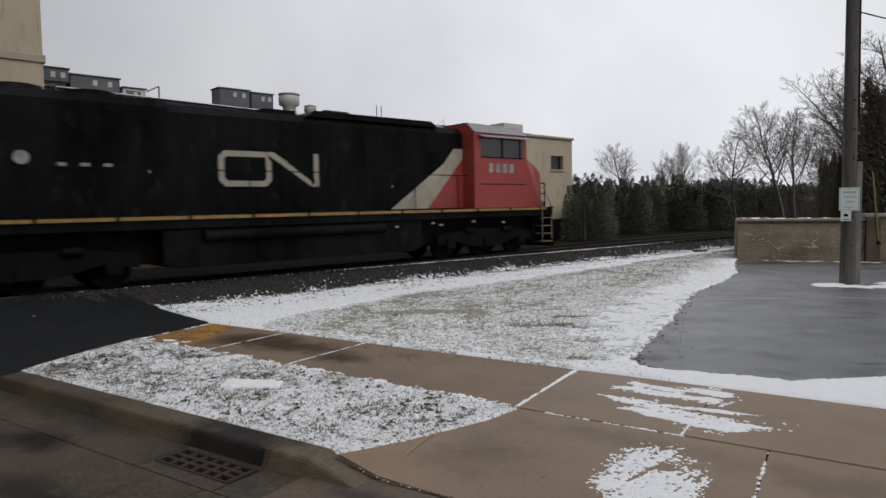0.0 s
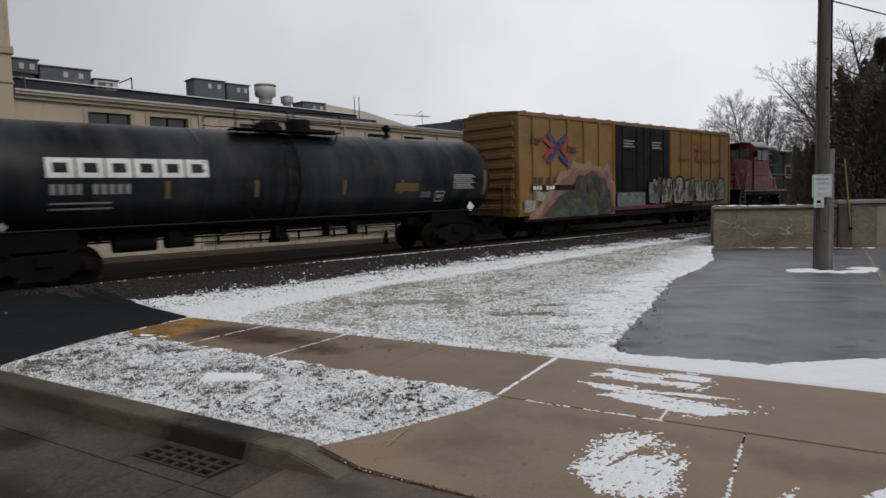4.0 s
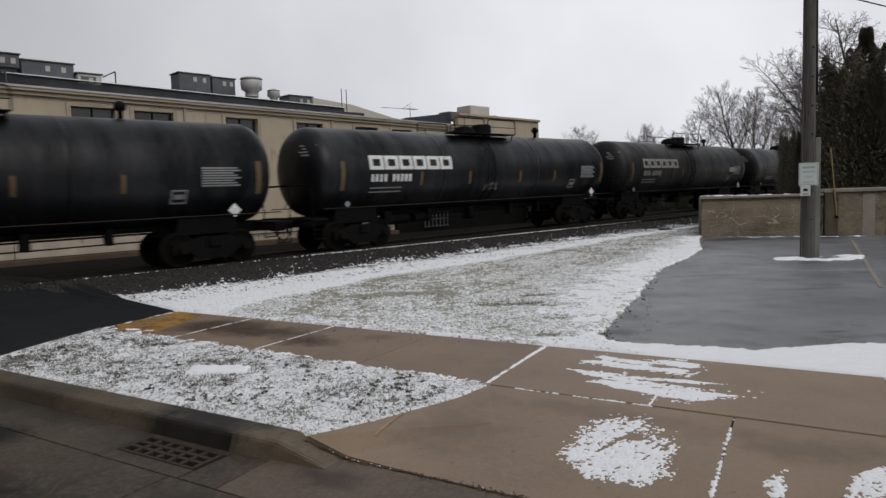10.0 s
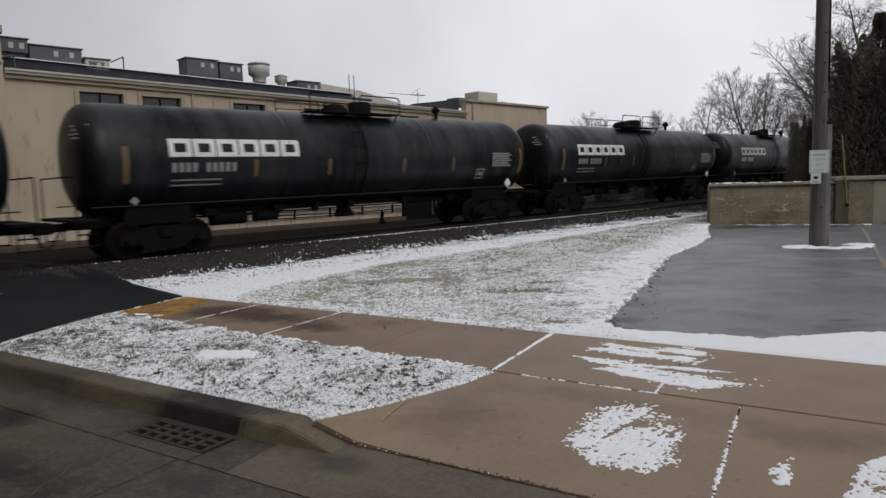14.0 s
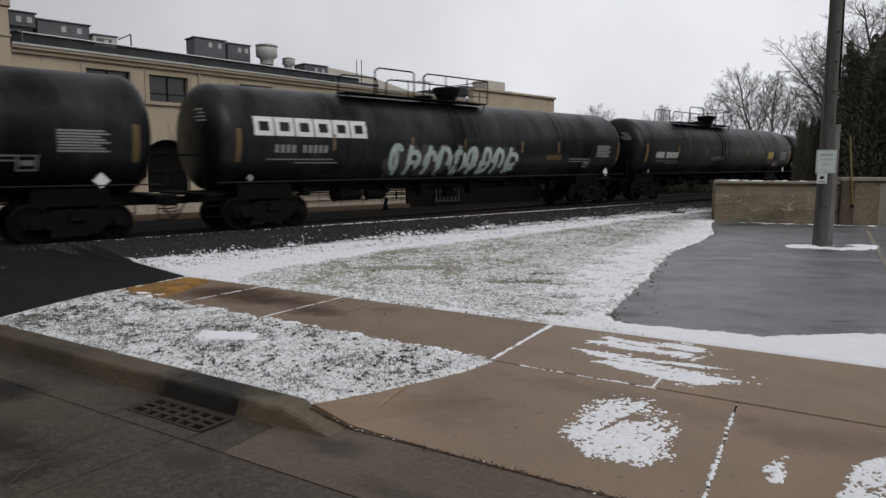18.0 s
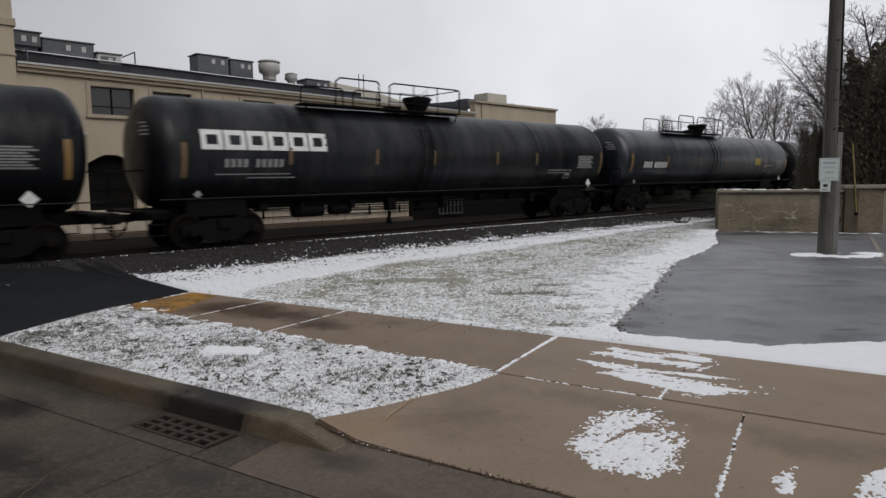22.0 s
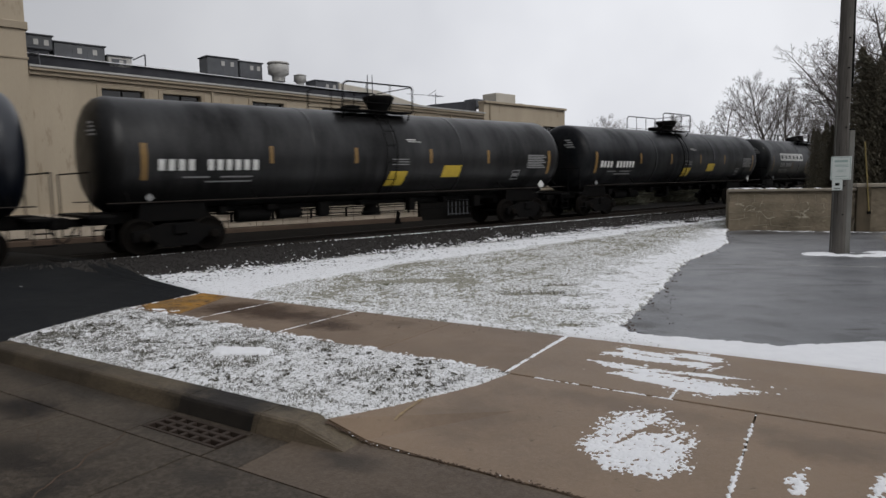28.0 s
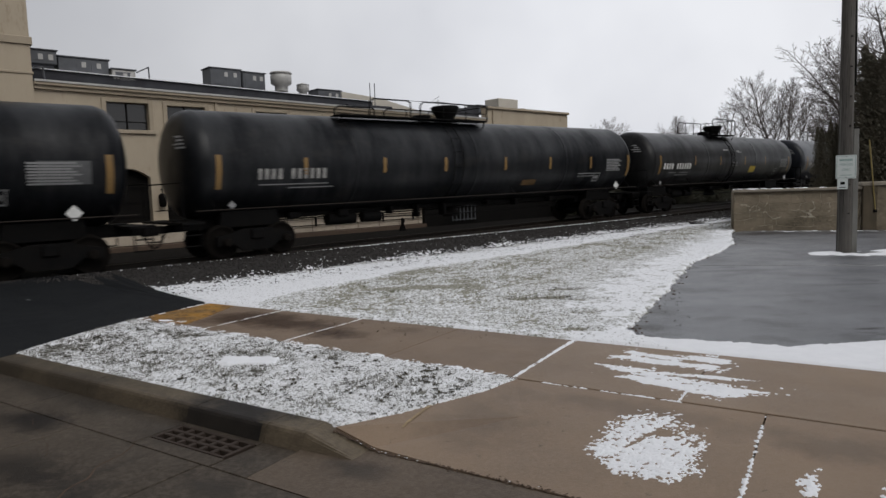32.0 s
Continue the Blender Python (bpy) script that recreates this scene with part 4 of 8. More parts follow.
        part("data_bar", decal(MB(), -6.9 - k, -6.2 - k, 1.94, 1.98), GREYLAB, car)
        part("data_bar", decal(MB(), -5.9 - k, -5.0 - k, 1.94, 1.98), GREYLAB, car)
        part("data_bar", decal(MB(), -6.3 - k, -5.0 - k, 1.82, 1.86), GREYLAB, car)
        for z in (2.42, 2.34, 2.26):
            part("data_bar", decal(MB(), -0.15, 0.55, z, z + 0.03), GREYLAB, car)
        part("data_bar", decal(MB(), 0.5, 0.9, 3.06, 3.09), WHITE, car)
        part("data_bar", decal(MB(), 0.55, 1.1, 3.0, 3.02), WHITE, car)
        ends, mids, zs = (-e + 1.65, e - 1.65), (-4.4, -1.55, 1.5, 4.3), (2.31, 2.78)
    else:
        if "name" in extra:
            blocks(car, -8.82, -4.96, 2.63, 3.15, 6, name_mat, "white hollow painted blocks", 0.25)
            small_blocks(car, -8.2, -6.4, 2.17, 2.39, 10, GREYLAB)
            mids = (-6.2, -3.1, -0.64, 2.57, 4.9)
        else:
            small_blocks(car, -8.5, -6.25, 2.13, 2.42, 11, name_mat)
            mids = (-6.17, -2.6, 0.59, 3.32, 6.29)
        part("data_bar", decal(MB(), -8.4, -6.2, 1.97, 2.0), GREYLAB, car)
        part("data_bar", decal(MB(), -7.5, -6.0, 1.87, 1.9), GREYLAB, car)
        part("data_bar", decal(MB(), e - 4.9, e - 3.3, 2.02, 2.06), GREYLAB, car)
        part("data_bar", decal(MB(), e - 4.9, e - 3.7, 1.92, 1.95), GREYLAB, car)
        ends, zs = (-e + 1.4, e - 1.25), (2.25, 2.72)
    for q in extra:
        if q[0] == "mids":
            mids = q[1:]
        elif q[0] == "plate":
            part("placard", decal(MB(), *q[2:6], skew=q[6] if len(q) > 6 else 0.0), PLATES[q[1]], car, q[1] + " placard")
    strip = ORANGE if kind == "middle" or (kind == "long" and "name" not in extra) else ORANGE_DIM
    for x in ends:
        part("reflector", decal(MB(), x - 0.08, x + 0.08, 1.9, 2.8), strip, car, "faded orange reflector strip")
    for x in mids:
        part("reflector", decal(MB(), x - 0.06, x + 0.06, *zs), strip, car)
    for i in range(8):
        part("data_line", decal(MB(), e - 2.95, e - 1.85 - 0.1 * (i % 3), 2.13 + i * 0.066, 2.172 + i * 0.066), GREYLAB, car, "grey stencilled line")
    sq = MB()
    for a, b, c, d in ((0, 0.42, 1.7, 1.74), (0, 0.42, 2.02, 2.06), (0, 0.04, 1.74, 2.02), (0.38, 0.42, 1.74, 2.02), (0.08, 0.34, 1.82, 1.94)):
        decal(sq, e - 3.75 + a, e - 3.75 + b, c, d)
    part("test_stencil", sq, GREYLAB, car)
    for x, r in ((e - 2.05, 0.19), (-e + 1.75, 0.11)):
        d = MB().add([(x, -1.36, 1.47 - r), (x + r, -1.36, 1.47), (x, -1.36, 1.47 + r), (x - r, -1.36, 1.47)], [(0, 1, 2, 3)])
        d.add([(x, -1.345, 1.47 - r), (x + r, -1.345, 1.47), (x, -1.345, 1.47 + r), (x - r, -1.345, 1.47)], [(3, 2, 1, 0)])
        part("hazard_diamond", d, WHITE if r > 0.15 else GREYLAB, car, "white diamond hazard placard")
    for i in range(4):
        z, mb = 3.3 - i * 0.1, MB()
        ys = [-1.05 + 0.12 * k for k in range(6 - i % 2)]
        for y in ys:
            for q in (z, z + 0.045):
                r = math.hypot(y, q - TZ) / R
                mb.v.append((-h + 0.36 * (r / 0.95) ** 3.2 - 0.015, y, q))
        mb.f += [(2 * k, 2 * k + 2, 2 * k + 3, 2 * k + 1) for k in range(len(ys) - 1)]
        part("end_stencil", mb, GREYLAB, car)
    for g in extra:
        if isinstance(g, tuple) and g[0] in GRAF:
            for q in scrawl(*g[1:]):
                part("graffiti", q, GRAF[g[0]], car, "spray-painted stroke")
    return car


GRAF = {"white": mat("white_spray_paint", (0.27, 0.265, 0.24), 0.6, second=(0.10, 0.098, 0.09), scale=3.2, amount=0.9, stretch=(1.6, 1, 0.7)),
        "green": mat("pale_green_spray_paint", (0.36, 0.42, 0.38), 0.6, second=(0.20, 0.25, 0.22), scale=3, amount=0.8),
        "pink": mat("pink_spray_paint", (0.135, 0.046, 0.046), 0.6, second=(0.20, 0.135, 0.105), scale=2.5, amount=0.9),
        "olive": mat("olive_spray_paint", (0.032, 0.033, 0.020), 0.6, second=(0.10, 0.075, 0.028), scale=3.5, amount=0.9, third=(0.05, 0.07, 0.06), fine=9, fine_amount=0.8),
        "teal": mat("teal_spray_paint", (0.07, 0.092, 0.088), 0.6, second=(0.17, 0.195, 0.19), scale=3, amount=0.9, third=(0.05, 0.05, 0.05), fine=8, fine_amount=0.7),
        "dark": mat("dark_spray_paint", (0.022, 0.020, 0.020), 0.6, second=(0.05, 0.045, 0.04), scale=3, amount=0.8),
        "maroon": mat("maroon_spray_paint", (0.07, 0.016, 0.02), 0.6, second=(0.12, 0.035, 0.035), scale=3, amount=0.8)}


def scrawl(x0, x1, z0, z1, n, seed, thick=0.09):
    """Loops and strokes of spray paint on the round of the tank."""
    rnd = random.Random(seed)
    w = (x1 - x0) / n
    out = []

    def ribbon(pts, width):
        mb = MB()
        r = TR + (0.006 if thick > 0.2 else 0.014) + 0.002 * (len(out) % 4)
        m = len(pts)
        for k, (x, z) in enumerate(pts):
            (p, q), (s, t) = pts[max(0, k - 1)], pts[min(m - 1, k + 1)]
            ln = math.hypot(s - p, t - q) or 1.0
            nx, nz = -(t - q) / ln * width / 2, (s - p) / ln * width / 2
            for sg in (-1, 1):
                a = math.asin(max(-1, min(1, (z + sg * nz - TZ) / TR)))
                mb.v.append((x + sg * nx, -r * math.cos(a), TZ + r * math.sin(a)))
        mb.f += [(2 * k, 2 * k + 2, 2 * k + 3, 2 * k + 1) for k in range(m - 1)]
        out.append(mb)

    for i in range(n):
        a, hz = x0 + i * w, z1 - z0
        cx, cz = a + w * rnd.uniform(0.4, 0.6), z0 + hz * rnd.uniform(0.4, 0.6)
        rx, rz, ph, sw = w * rnd.uniform(0.3, 0.46), hz * rnd.uniform(0.25, 0.45), rnd.uniform(0, 6.28), rnd.uniform(3.6, 6.0)
        ribbon([(cx + rx * math.cos(ph + sw * k / 14), cz + rz * math.sin(ph + sw * k / 14)) for k in range(15)], thick)
        p0, p1 = (a + w * rnd.uniform(0.1, 0.5), z0), (a + w * rnd.uniform(0.3, 0.9), z1)
        ribbon([(p0[0] + (p1[0] - p0[0]) * k / 6 + 0.04 * math.sin(k), p0[1] + (p1[1] - p0[1]) * k / 6) for k in range(7)], thick)
        if rnd.random() < 0.6:
            zz = z0 + hz * rnd.uniform(0.2, 0.8)
            ribbon([(a + w * (0.1 + 0.8 * k / 4), zz + 0.05 * math.sin(2 * k)) for k in range(5)], thick * 0.8)
    return out


T = "black railway tank car with white block lettering"
CAR_KINDS = [
    ("short", BLACK, "black railway tank car with white block lettering and orange plate", False, (("plate", "dull orange", 3.6, 4.6, 2.07, 2.35), ("plate", "grey", 4.75, 5.2, 1.85, 2.05))),
    ("short", BLACK, T, False, ("bold",)),
    ("short", BLUEBLACK, "blue-black railway tank car with white block lettering", False, ()),
    ("short", GRIME, "grimy black railway tank car with faded amber lettering", True, ("amber", ("plate", "dull orange", 2.94, 3.73, 1.81, 2.07), ("dark", -1.5, 2.5, 1.8, 2.4, 6, 21, 0.07))),
    ("short", GRIME, "sooty black railway tank car with worn white lettering", True, (("plate", "white", 4.85, 5.9, 2.3, 2.56),)),
    ("short", BLACK, T, False, ("bold", ("white", -0.6, 0.3, 1.75, 2.05, 3, 3, 0.03))),
    ("short", BLACK, T, False, ("bold", ("white", -4.1, -2.95, 1.55, 1.95, 4, 4, 0.035), ("white", 0.26, 0.9, 1.5, 2.35, 2, 14, 0.035))),
    ("short", BLACK, T, False, ("bold", ("plate", "dull orange", 4.75, 5.5, 1.75, 2.0))),
    ("short", BLACK, "black railway tank car with white block lettering and white panel", False, (("plate", "grey", 5.95, 7.05, 2.1, 2.58),)),
    ("short", BLACK, T, False, ()),
    ("short", BLACK, "black railway tank car with white blocks and chalky graffiti", False, ("bold", ("white", -3.0, -1.0, 1.8, 2.55, 5, 5, 0.04), ("dark", 0.4, 3.0, 1.9, 2.5, 6, 6, 0.05))),
    ("long", BLACK, "long black railway tank car with yellow placard and graffiti", False, (("mids", -6.2, -2.95, -0.55, 2.6, 4.9), ("plate", "yellow", 5.75, 6.6, 2.16, 2.6), ("plate", "pink", 6.9, 7.8, 1.72, 1.92),
                                                                                          ("white", -2.25, -0.6, 2.02, 2.3, 6, 7, 0.055))),
    ("long", BLACK, "long black railway tank car with large pale graffiti", False, ("name", ("plate", "dull orange", 4.2, 5.2, 2.0, 2.2), ("dark", -4.2, 2.5, 1.42, 2.5, 9, 18, 0.26), ("green", -4.05, 2.35, 1.5, 2.45, 9, 8, 0.17))),
    ("long", BLACK, "long black railway tank car with white block lettering", False, ("name", ("plate", "dull green", 2.28, 3.05, 1.8, 2.03))),
    ("long", BLUEBLACK, "long blue-black railway tank car with yellow placard", False, (("plate", "yellow", 4.68, 5.48, 2.31, 2.72), ("plate", "white", 6.1, 7.5, 2.28, 2.34), ("plate", "white", 6.1, 7.0, 2.18, 2.22))),
    ("long", BLACK, "long black railway tank car with white block lettering", False, ("name",)),
    ("long", BLACK, "long black railway tank car with yellow placard and scrawls", False, (("mids", -6.3, -2.7, 0.4, 3.6, 6.4), ("plate", "yellow", 5.1, 5.9, 2.3, 2.69), ("white", -1.8, 0.1, 1.62, 2.25, 4, 9, 0.035),
                                                                                         ("white", 0.8, 2.95, 1.75, 2.3, 5, 19, 0.035), ("white", 4.9, 6.4, 1.82, 2.15, 4, 29, 0.04))),
    ("short", BLACK, "black railway tank car with worn white block lettering", False, ("narrow", ("plate", "grey", 5.8, 6.9, 2.0, 2.45), ("white", -2.3, -1.4, 1.55, 2.2, 2, 10, 0.03), ("white", 0.0, 0.8, 1.5, 2.2, 2, 20, 0.03))),
    ("short", BLACK, T, False, (("plate", "dull orange", 2.87, 3.7, 2.06, 2.32),)),
    ("middle", BLACK, "black railway tank car with two yellow placards", False, (("plate", "yellow", -0.3, 0.45, 1.68, 2.1, 0.12), ("plate", "yellow", 2.3, 3.1, 1.92, 2.32, 0.08))),
    ("middle", GREYSHEEN, "sheeny grey-black railway tank car with two yellow placards", False, (("plate", "yellow", -0.3, 0.42, 1.6, 2.06, 0.12), ("plate", "yellow", 2.05, 2.9, 1.84, 2.24, 0.08))),
    ("middle", BLUEBLACK, "blue-black railway tank car with one yellow placard", True, (("mids", -4.8, -1.66, 1.67, 4.8), ("plate", "yellow", 1.84, 2.7, 2.3, 2.61))),
    ("middle", GREYSHEEN, "weathered black railway tank car with one yellow placard", False, (("plate", "yellow", 2.2, 2.95, 1.86, 2.22), ("plate", "white", -1.1, -0.5, 3.1, 3.16))),
    ("long", BLACK, "long black railway tank car with faint numbers", True, (("mids", -6.97, -4.13, -1.52, 1.5, 4.13, 6.85), ("plate", "dull orange", 2.62, 3.43, 1.66, 1.87))),
    ("long", BLACK, "long black railway tank car with grey data panel", True, (("plate", "grey", 8.0, 9.1, 2.13, 2.66),)),
]
CARS = []
lengths = [START[i] - START[i + 1] for i in range(24)] + [21.5]
for i, (L, (kind, paint, label, faded, extra)) in enumerate(zip(lengths, CAR_KINDS)):
    TR, TZ = {"short": (1.43, 2.53), "middle": (1.465, 2.565), "long": (1.5, 2.6)}[kind]
    CARS.append((tank_car(L, kind, paint, label, faded, extra), START[i], L, 0))


def flat(mb, pts, y, thick=0.006):
    """A thin painted panel on a car's side, over a polygon in x and z."""
    return mb.side(pts, y, y + thick if y < 0 else y - thick)


def rect(x0, x1, z0, z1):
    return [(x0, z0), (x1, z0), (x1, z1), (x0, z1)]


def locomotive(L, nose, cab, stripe, logo, label, worn=False):
    """A diesel locomotive that faces +x; nose, cab, stripe and logo count back from the front coupler."""
    loco = thing("locomotive", pose(0, 0, 0), label, "locomotive", "locomotives of the train")
    F = L / 2
    red = RED if not worn else mat("chalky_red_paint", (0.135, 0.013, 0.016), 0.6, second=(0.19, 0.05, 0.052), scale=1.4, amount=0.9, third=(0.085, 0.02, 0.02), fine=10, fine_amount=0.45, speck=((0.25, 0.12, 0.115), 2.6, 0.58, 0.6))
    emblem = GHOST if worn else EMBLEM
    rear = -F + 1.25
    c0, c1 = F - cab[1], F - cab[0]
    nf = F - nose
    # underframe
    part("underframe", MB().box(rear - 1.0, F - 0.9, -1.5, 1.5, 1.42, 1.72, 0.02), LOCOBLACK, loco)
    part("walkway", MB().box(rear - 1.0, F - 0.9, -1.56, 1.56, 1.72, 1.77, 0.008), LOCOBLACK, loco)
    for y in (-1.565, 1.565):
        x = rear - 0.1
        while x < F - 1.4:
            b = min(x + 1.62, F - 1.4)
            part("sill_stripe", flat(MB(), rect(x, b, 1.665, 1.75), y), SILL, loco)
            x = b + 0.09
    part("fuel_tank", MB().side([(-4.4, 1.4), (4.0, 1.4), (4.0, 0.55), (3.7, 0.42), (-4.1, 0.42), (-4.4, 0.55)], -1.42, 1.42), LOCOBLACK, loco)
    part("air_tank", MB().cyl((-3.4, -1.5, 1.22), (2.4, -1.5, 1.22), 0.16, 12), LOCOBLACK, loco)
    for sx in (-1, 1):
        tx = sx * (F - 4.35)
        tk = part("truck", MB().box(tx - 1.9, tx + 1.9, -0.9, 0.9, 0.62, 1.0, 0.04), IRON, loco)
        for sy in (-1, 1):
            part("side_frame", MB().side([(tx - 2.45, 0.5), (tx - 2.45, 0.86), (tx - 1.1, 1.02), (tx + 1.1, 1.02), (tx + 2.45, 0.86), (tx + 2.45, 0.5), (tx + 1.6, 0.62), (tx + 0.6, 0.38),
                                          (tx - 0.6, 0.38), (tx - 1.6, 0.62)], sy * 1.1 - 0.08, sy * 1.1 + 0.08), IRON, tk)
            for k in (-1.85, 0, 1.85):
                part("wheel", WHEEL, RAIL, tk, m=pose(tx + k, sy * 0.75, 0.52, 90 * sy, 0, 0) @ Matrix.Scale(1.12, 4))
                part("axle_box", MB().box(tx + k - 0.2, tx + k + 0.2, sy * 1.2 - 0.07, sy * 1.2 + 0.07, 0.36, 0.72, 0.03), IRON, tk)
            for k in (-0.95, 0.95):
                part("brake_cylinder", MB().cyl((tx + k - 0.22, sy * 1.24, 0.98), (tx + k + 0.22, sy * 1.24, 0.98), 0.11, 10), IRON, tk)
        part("coupler", MB().box(*sorted((sx * (F - 0.95), sx * (F - 0.1))), -0.13, 0.13, 0.76, 1.0, 0.03).box(*sorted((sx * (F - 0.25), sx * (F + 0.02))), -0.22, 0.18, 0.7, 1.05, 0.05), IRON, loco)
        part("pilot", MB().side([(sx * (F - 1.0), 0.2), (sx * (F - 0.75), 0.2), (sx * (F - 0.9), 1.42), (sx * (F - 1.0), 1.42)], -1.45, 1.45), LOCOBLACK, loco)
        for y in (-1.35, 1.35):
            for k in range(4):
                part("step", MB().box(*sorted((sx * (F - 1.55), sx * (F - 0.98))), y - 0.2, y + 0.2, 0.38 + 0.31 * k, 0.42 + 0.31 * k, 0.008), STEPY, loco)
            part("grab_rail", MB().tube([(sx * (F - 1.6), y * 1.13, 0.42), (sx * (F - 1.6), y * 1.13, 1.75), (sx * (F - 1.85), y * 1.13, 2.6), (sx * (F - 2.2), y * 1.13, 2.72)], 0.022), HANDRAIL, loco)
            part("grab_rail", MB().tube([(sx * (F - 0.98), y * 1.1, 0.5), (sx * (F - 0.98), y * 1.1, 1.75), (sx * (F - 1.12), y * 0.9, 2.55), (sx * (F - 1.12), y * 0.35, 2.6)], 0.022), HANDRAIL, loco)
        for y in (-1.12, -0.4, 0.4, 1.12):
            part("end_post", MB().tube([(sx * (F - 0.96), y, 1.76), (sx * (F - 0.96), y, 2.72)], 0.028, 6), LOCOBLACK, loco)
        for y in (-1.12, 0.4):
            for z in (2.3, 2.72):
                part("end_rail", MB().tube([(sx * (F - 0.96), y, z), (sx * (F - 0.96), y + 0.72, z)], 0.024, 6), LOCOBLACK, loco)
        for y in (-1.3, 1.3):
            part("step_well", MB().side([(sx * (F - 1.0), 0.3), (sx * (F - 1.7), 0.3), (sx * (F - 1.7), 1.5), (sx * (F - 1.0), 1.5)], y * 0.8 - 0.03, y * 0.8 + 0.03), LOCOBLACK, loco)
    # long hood with rounded roof shoulders
    hw, hz = 0.92, 4.42 if not worn else 4.05
    ht = 2.92 if not worn else 2.76
    # black box added to fill the underside, which shade makes dark
    part("undergear", MB().box(rear + 0.4, F - 1.6, -0.85, 0.85, 0.55, 1.42, 0.03), IRON, loco)
    sec = [(-hw, 1.77), (hw, 1.77), (hw, hz), (hw - 0.22, hz + 0.22), (-hw + 0.22, hz + 0.22), (-hw, hz)]
    def hood(a, b, dz=0.0):
        n = len(sec)
        vs = [(a, y, z + (dz if z > 2 else 0)) for y, z in sec] + [(b, y, z + (dz if z > 2 else 0)) for y, z in sec]
        return MB().add(vs, [tuple(range(n)), tuple(range(n, 2 * n))[::-1]] + [(i, n + i, n + (i + 1) % n, (i + 1) % n) for i in range(n)])
    part("rear_hood", hood(rear + 0.95, rear + 6.5, 0.1), LOCOBLACK, loco)
    part("hood", hood(rear + 6.5, c0), LOCOBLACK, loco)
    if worn:
        part("high_hood", hood(c0 - 3.3, c0 - 0.01, 0.36), LOCOBLACK, loco, "tall black hood section behind the cab")
        for y in (-0.93, 0.93):
            for a in (c0 - 1.05, c0 - 2.0):
                g = part("hood_grille", flat(MB(), rect(a, a + 0.72, 3.62, 4.3), y * 1.01, 0.02), IRON, loco)
                for k in range(4):
                    part("slat", flat(MB(), rect(a + 0.04, a + 0.68, 3.68 + 0.16 * k, 3.71 + 0.16 * k), y * 1.035, 0.02), GREYLAB if k in (0, 3) else IRON, g)
    part("rear_end", hood(rear, rear + 0.95, 0.1), LOCOBLACK if worn else red, loco, "black rear end" if worn else "faded red rear end")
    part("dynamic_brake_hood", MB().side([(c0 - 6.3, hz + 0.2), (c0 - 6.0, hz + 0.38), (c0 - 1.4, hz + 0.38), (c0 - 1.1, hz + 0.2)], -0.86, 0.86), LOCOBLACK, loco)
    for k in range(3):
        part("radiator_fan", MB().lathe([(0.62, 0), (0.62, 0.14), (0.5, 0.17), (0.1, 0.12)], 18, pose(rear + 1.7 + 1.6 * k, 0, hz + 0.3)), LOCOBLACK, loco)
    part("exhaust_pipe", MB().box(-1.0, 0.1, -0.3, 0.3, hz + 0.18, hz + 0.42, 0.03), LOCOBLACK, loco)
    part("horn", MB().tube([(c0 - 0.6, 0, hz + 0.3), (c0 - 0.1, 0, hz + 0.34)], 0.06), HANDRAIL, loco)
    for y in (-0.93, 0.93):
        for k in range(9):
            x = rear + 2.0 + k * 1.32
            if x < c0 - 2.2:
                part("hood_door", flat(MB(), rect(x, x + 1.22, 1.95, 3.55 if k > 1 else 3.2), y, 0.02), LOCOBLACK, loco)
        for k in range(14):
            x = rear + 2.1 + k * (c0 - rear - 4.4) / 13
            part("door_latch", flat(MB(), rect(x, x + 0.05, 2.5 + 0.35 * (k % 3), 2.58 + 0.35 * (k % 3)), y * 1.03, 0.012), GREYLAB if k % 4 == 0 else IRON, loco)
            part("door_seam", flat(MB(), rect(x - 0.1, x - 0.085, 1.9, hz - 0.3), y * 1.024, 0.004), IRON, loco)
        part("radiator_grille", flat(MB(), rect(rear + 1.3, rear + 3.4, hz - 0.92, hz - 0.12), y, 0.03), IRON, loco)
        part("inertial_grille", flat(MB(), rect(c0 - 1.7, c0 - 0.35, hz - 0.67, hz - 0.07), y, 0.03), IRON, loco)
        part("number_plate", MB().lathe([(0.16, 0), (0.16, 0.02)], 14, pose(rear + 3.2, y * 1.02, 3.15, 90, 0, 0)), FADED, loco, "round white plate")
        for k in range(3):
            part("stencil", flat(MB(), rect(rear + 3.9 + 0.5 * k, rear + 4.1 + 0.5 * k, 2.98, 3.06), y * 1.02), GREYLAB, loco)
        # slanted cream and red bands where the hood meets the cab
        s0, s1 = F - stripe[1], F - stripe[0]
        part("cream_band", flat(MB(), [(s0, 1.8), (s1, 1.8), (c0 - 0.02, 3.55), (c0 - 0.02, 3.9), (c0 - 0.45, 3.9), (c0 - 0.95, 3.35)] if not worn else
                                [(s0, 1.8), (s1, 1.8), (c0 - 1.9, 2.4), (c0 - 0.85, 2.5), (c0 - 0.02, 3.4), (c0 - 0.02, 3.72), (c0 - 1.0, 3.72)], y * 1.022, 0.006), KHAKI if worn else CREAM, loco, "slanted cream band")
        part("red_band", flat(MB(), [(s1, 1.8), (c0, 1.8), (c0, 3.55)] if not worn else [(s1, 1.8), (c0, 1.8), (c0, 3.4), (c0 - 0.85, 2.5), (c0 - 1.9, 2.4)], y * 1.024, 0.006), red, loco)
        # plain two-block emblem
        a, b = F - logo[1], F - logo[0]
        w, t, e0, e1 = (b - a), 0.16, 2.52, 3.5
        m_ = a + 0.45 * w + t
        c, g = 0.17, 0.24
        ring = [(a + 0.38 * w, e1), (a + c, e1), (a, e1 - c), (a, e0 + c), (a + c, e0), (m_ - c, e0), (m_, e0 + c), (m_, e1 - 0.3)]
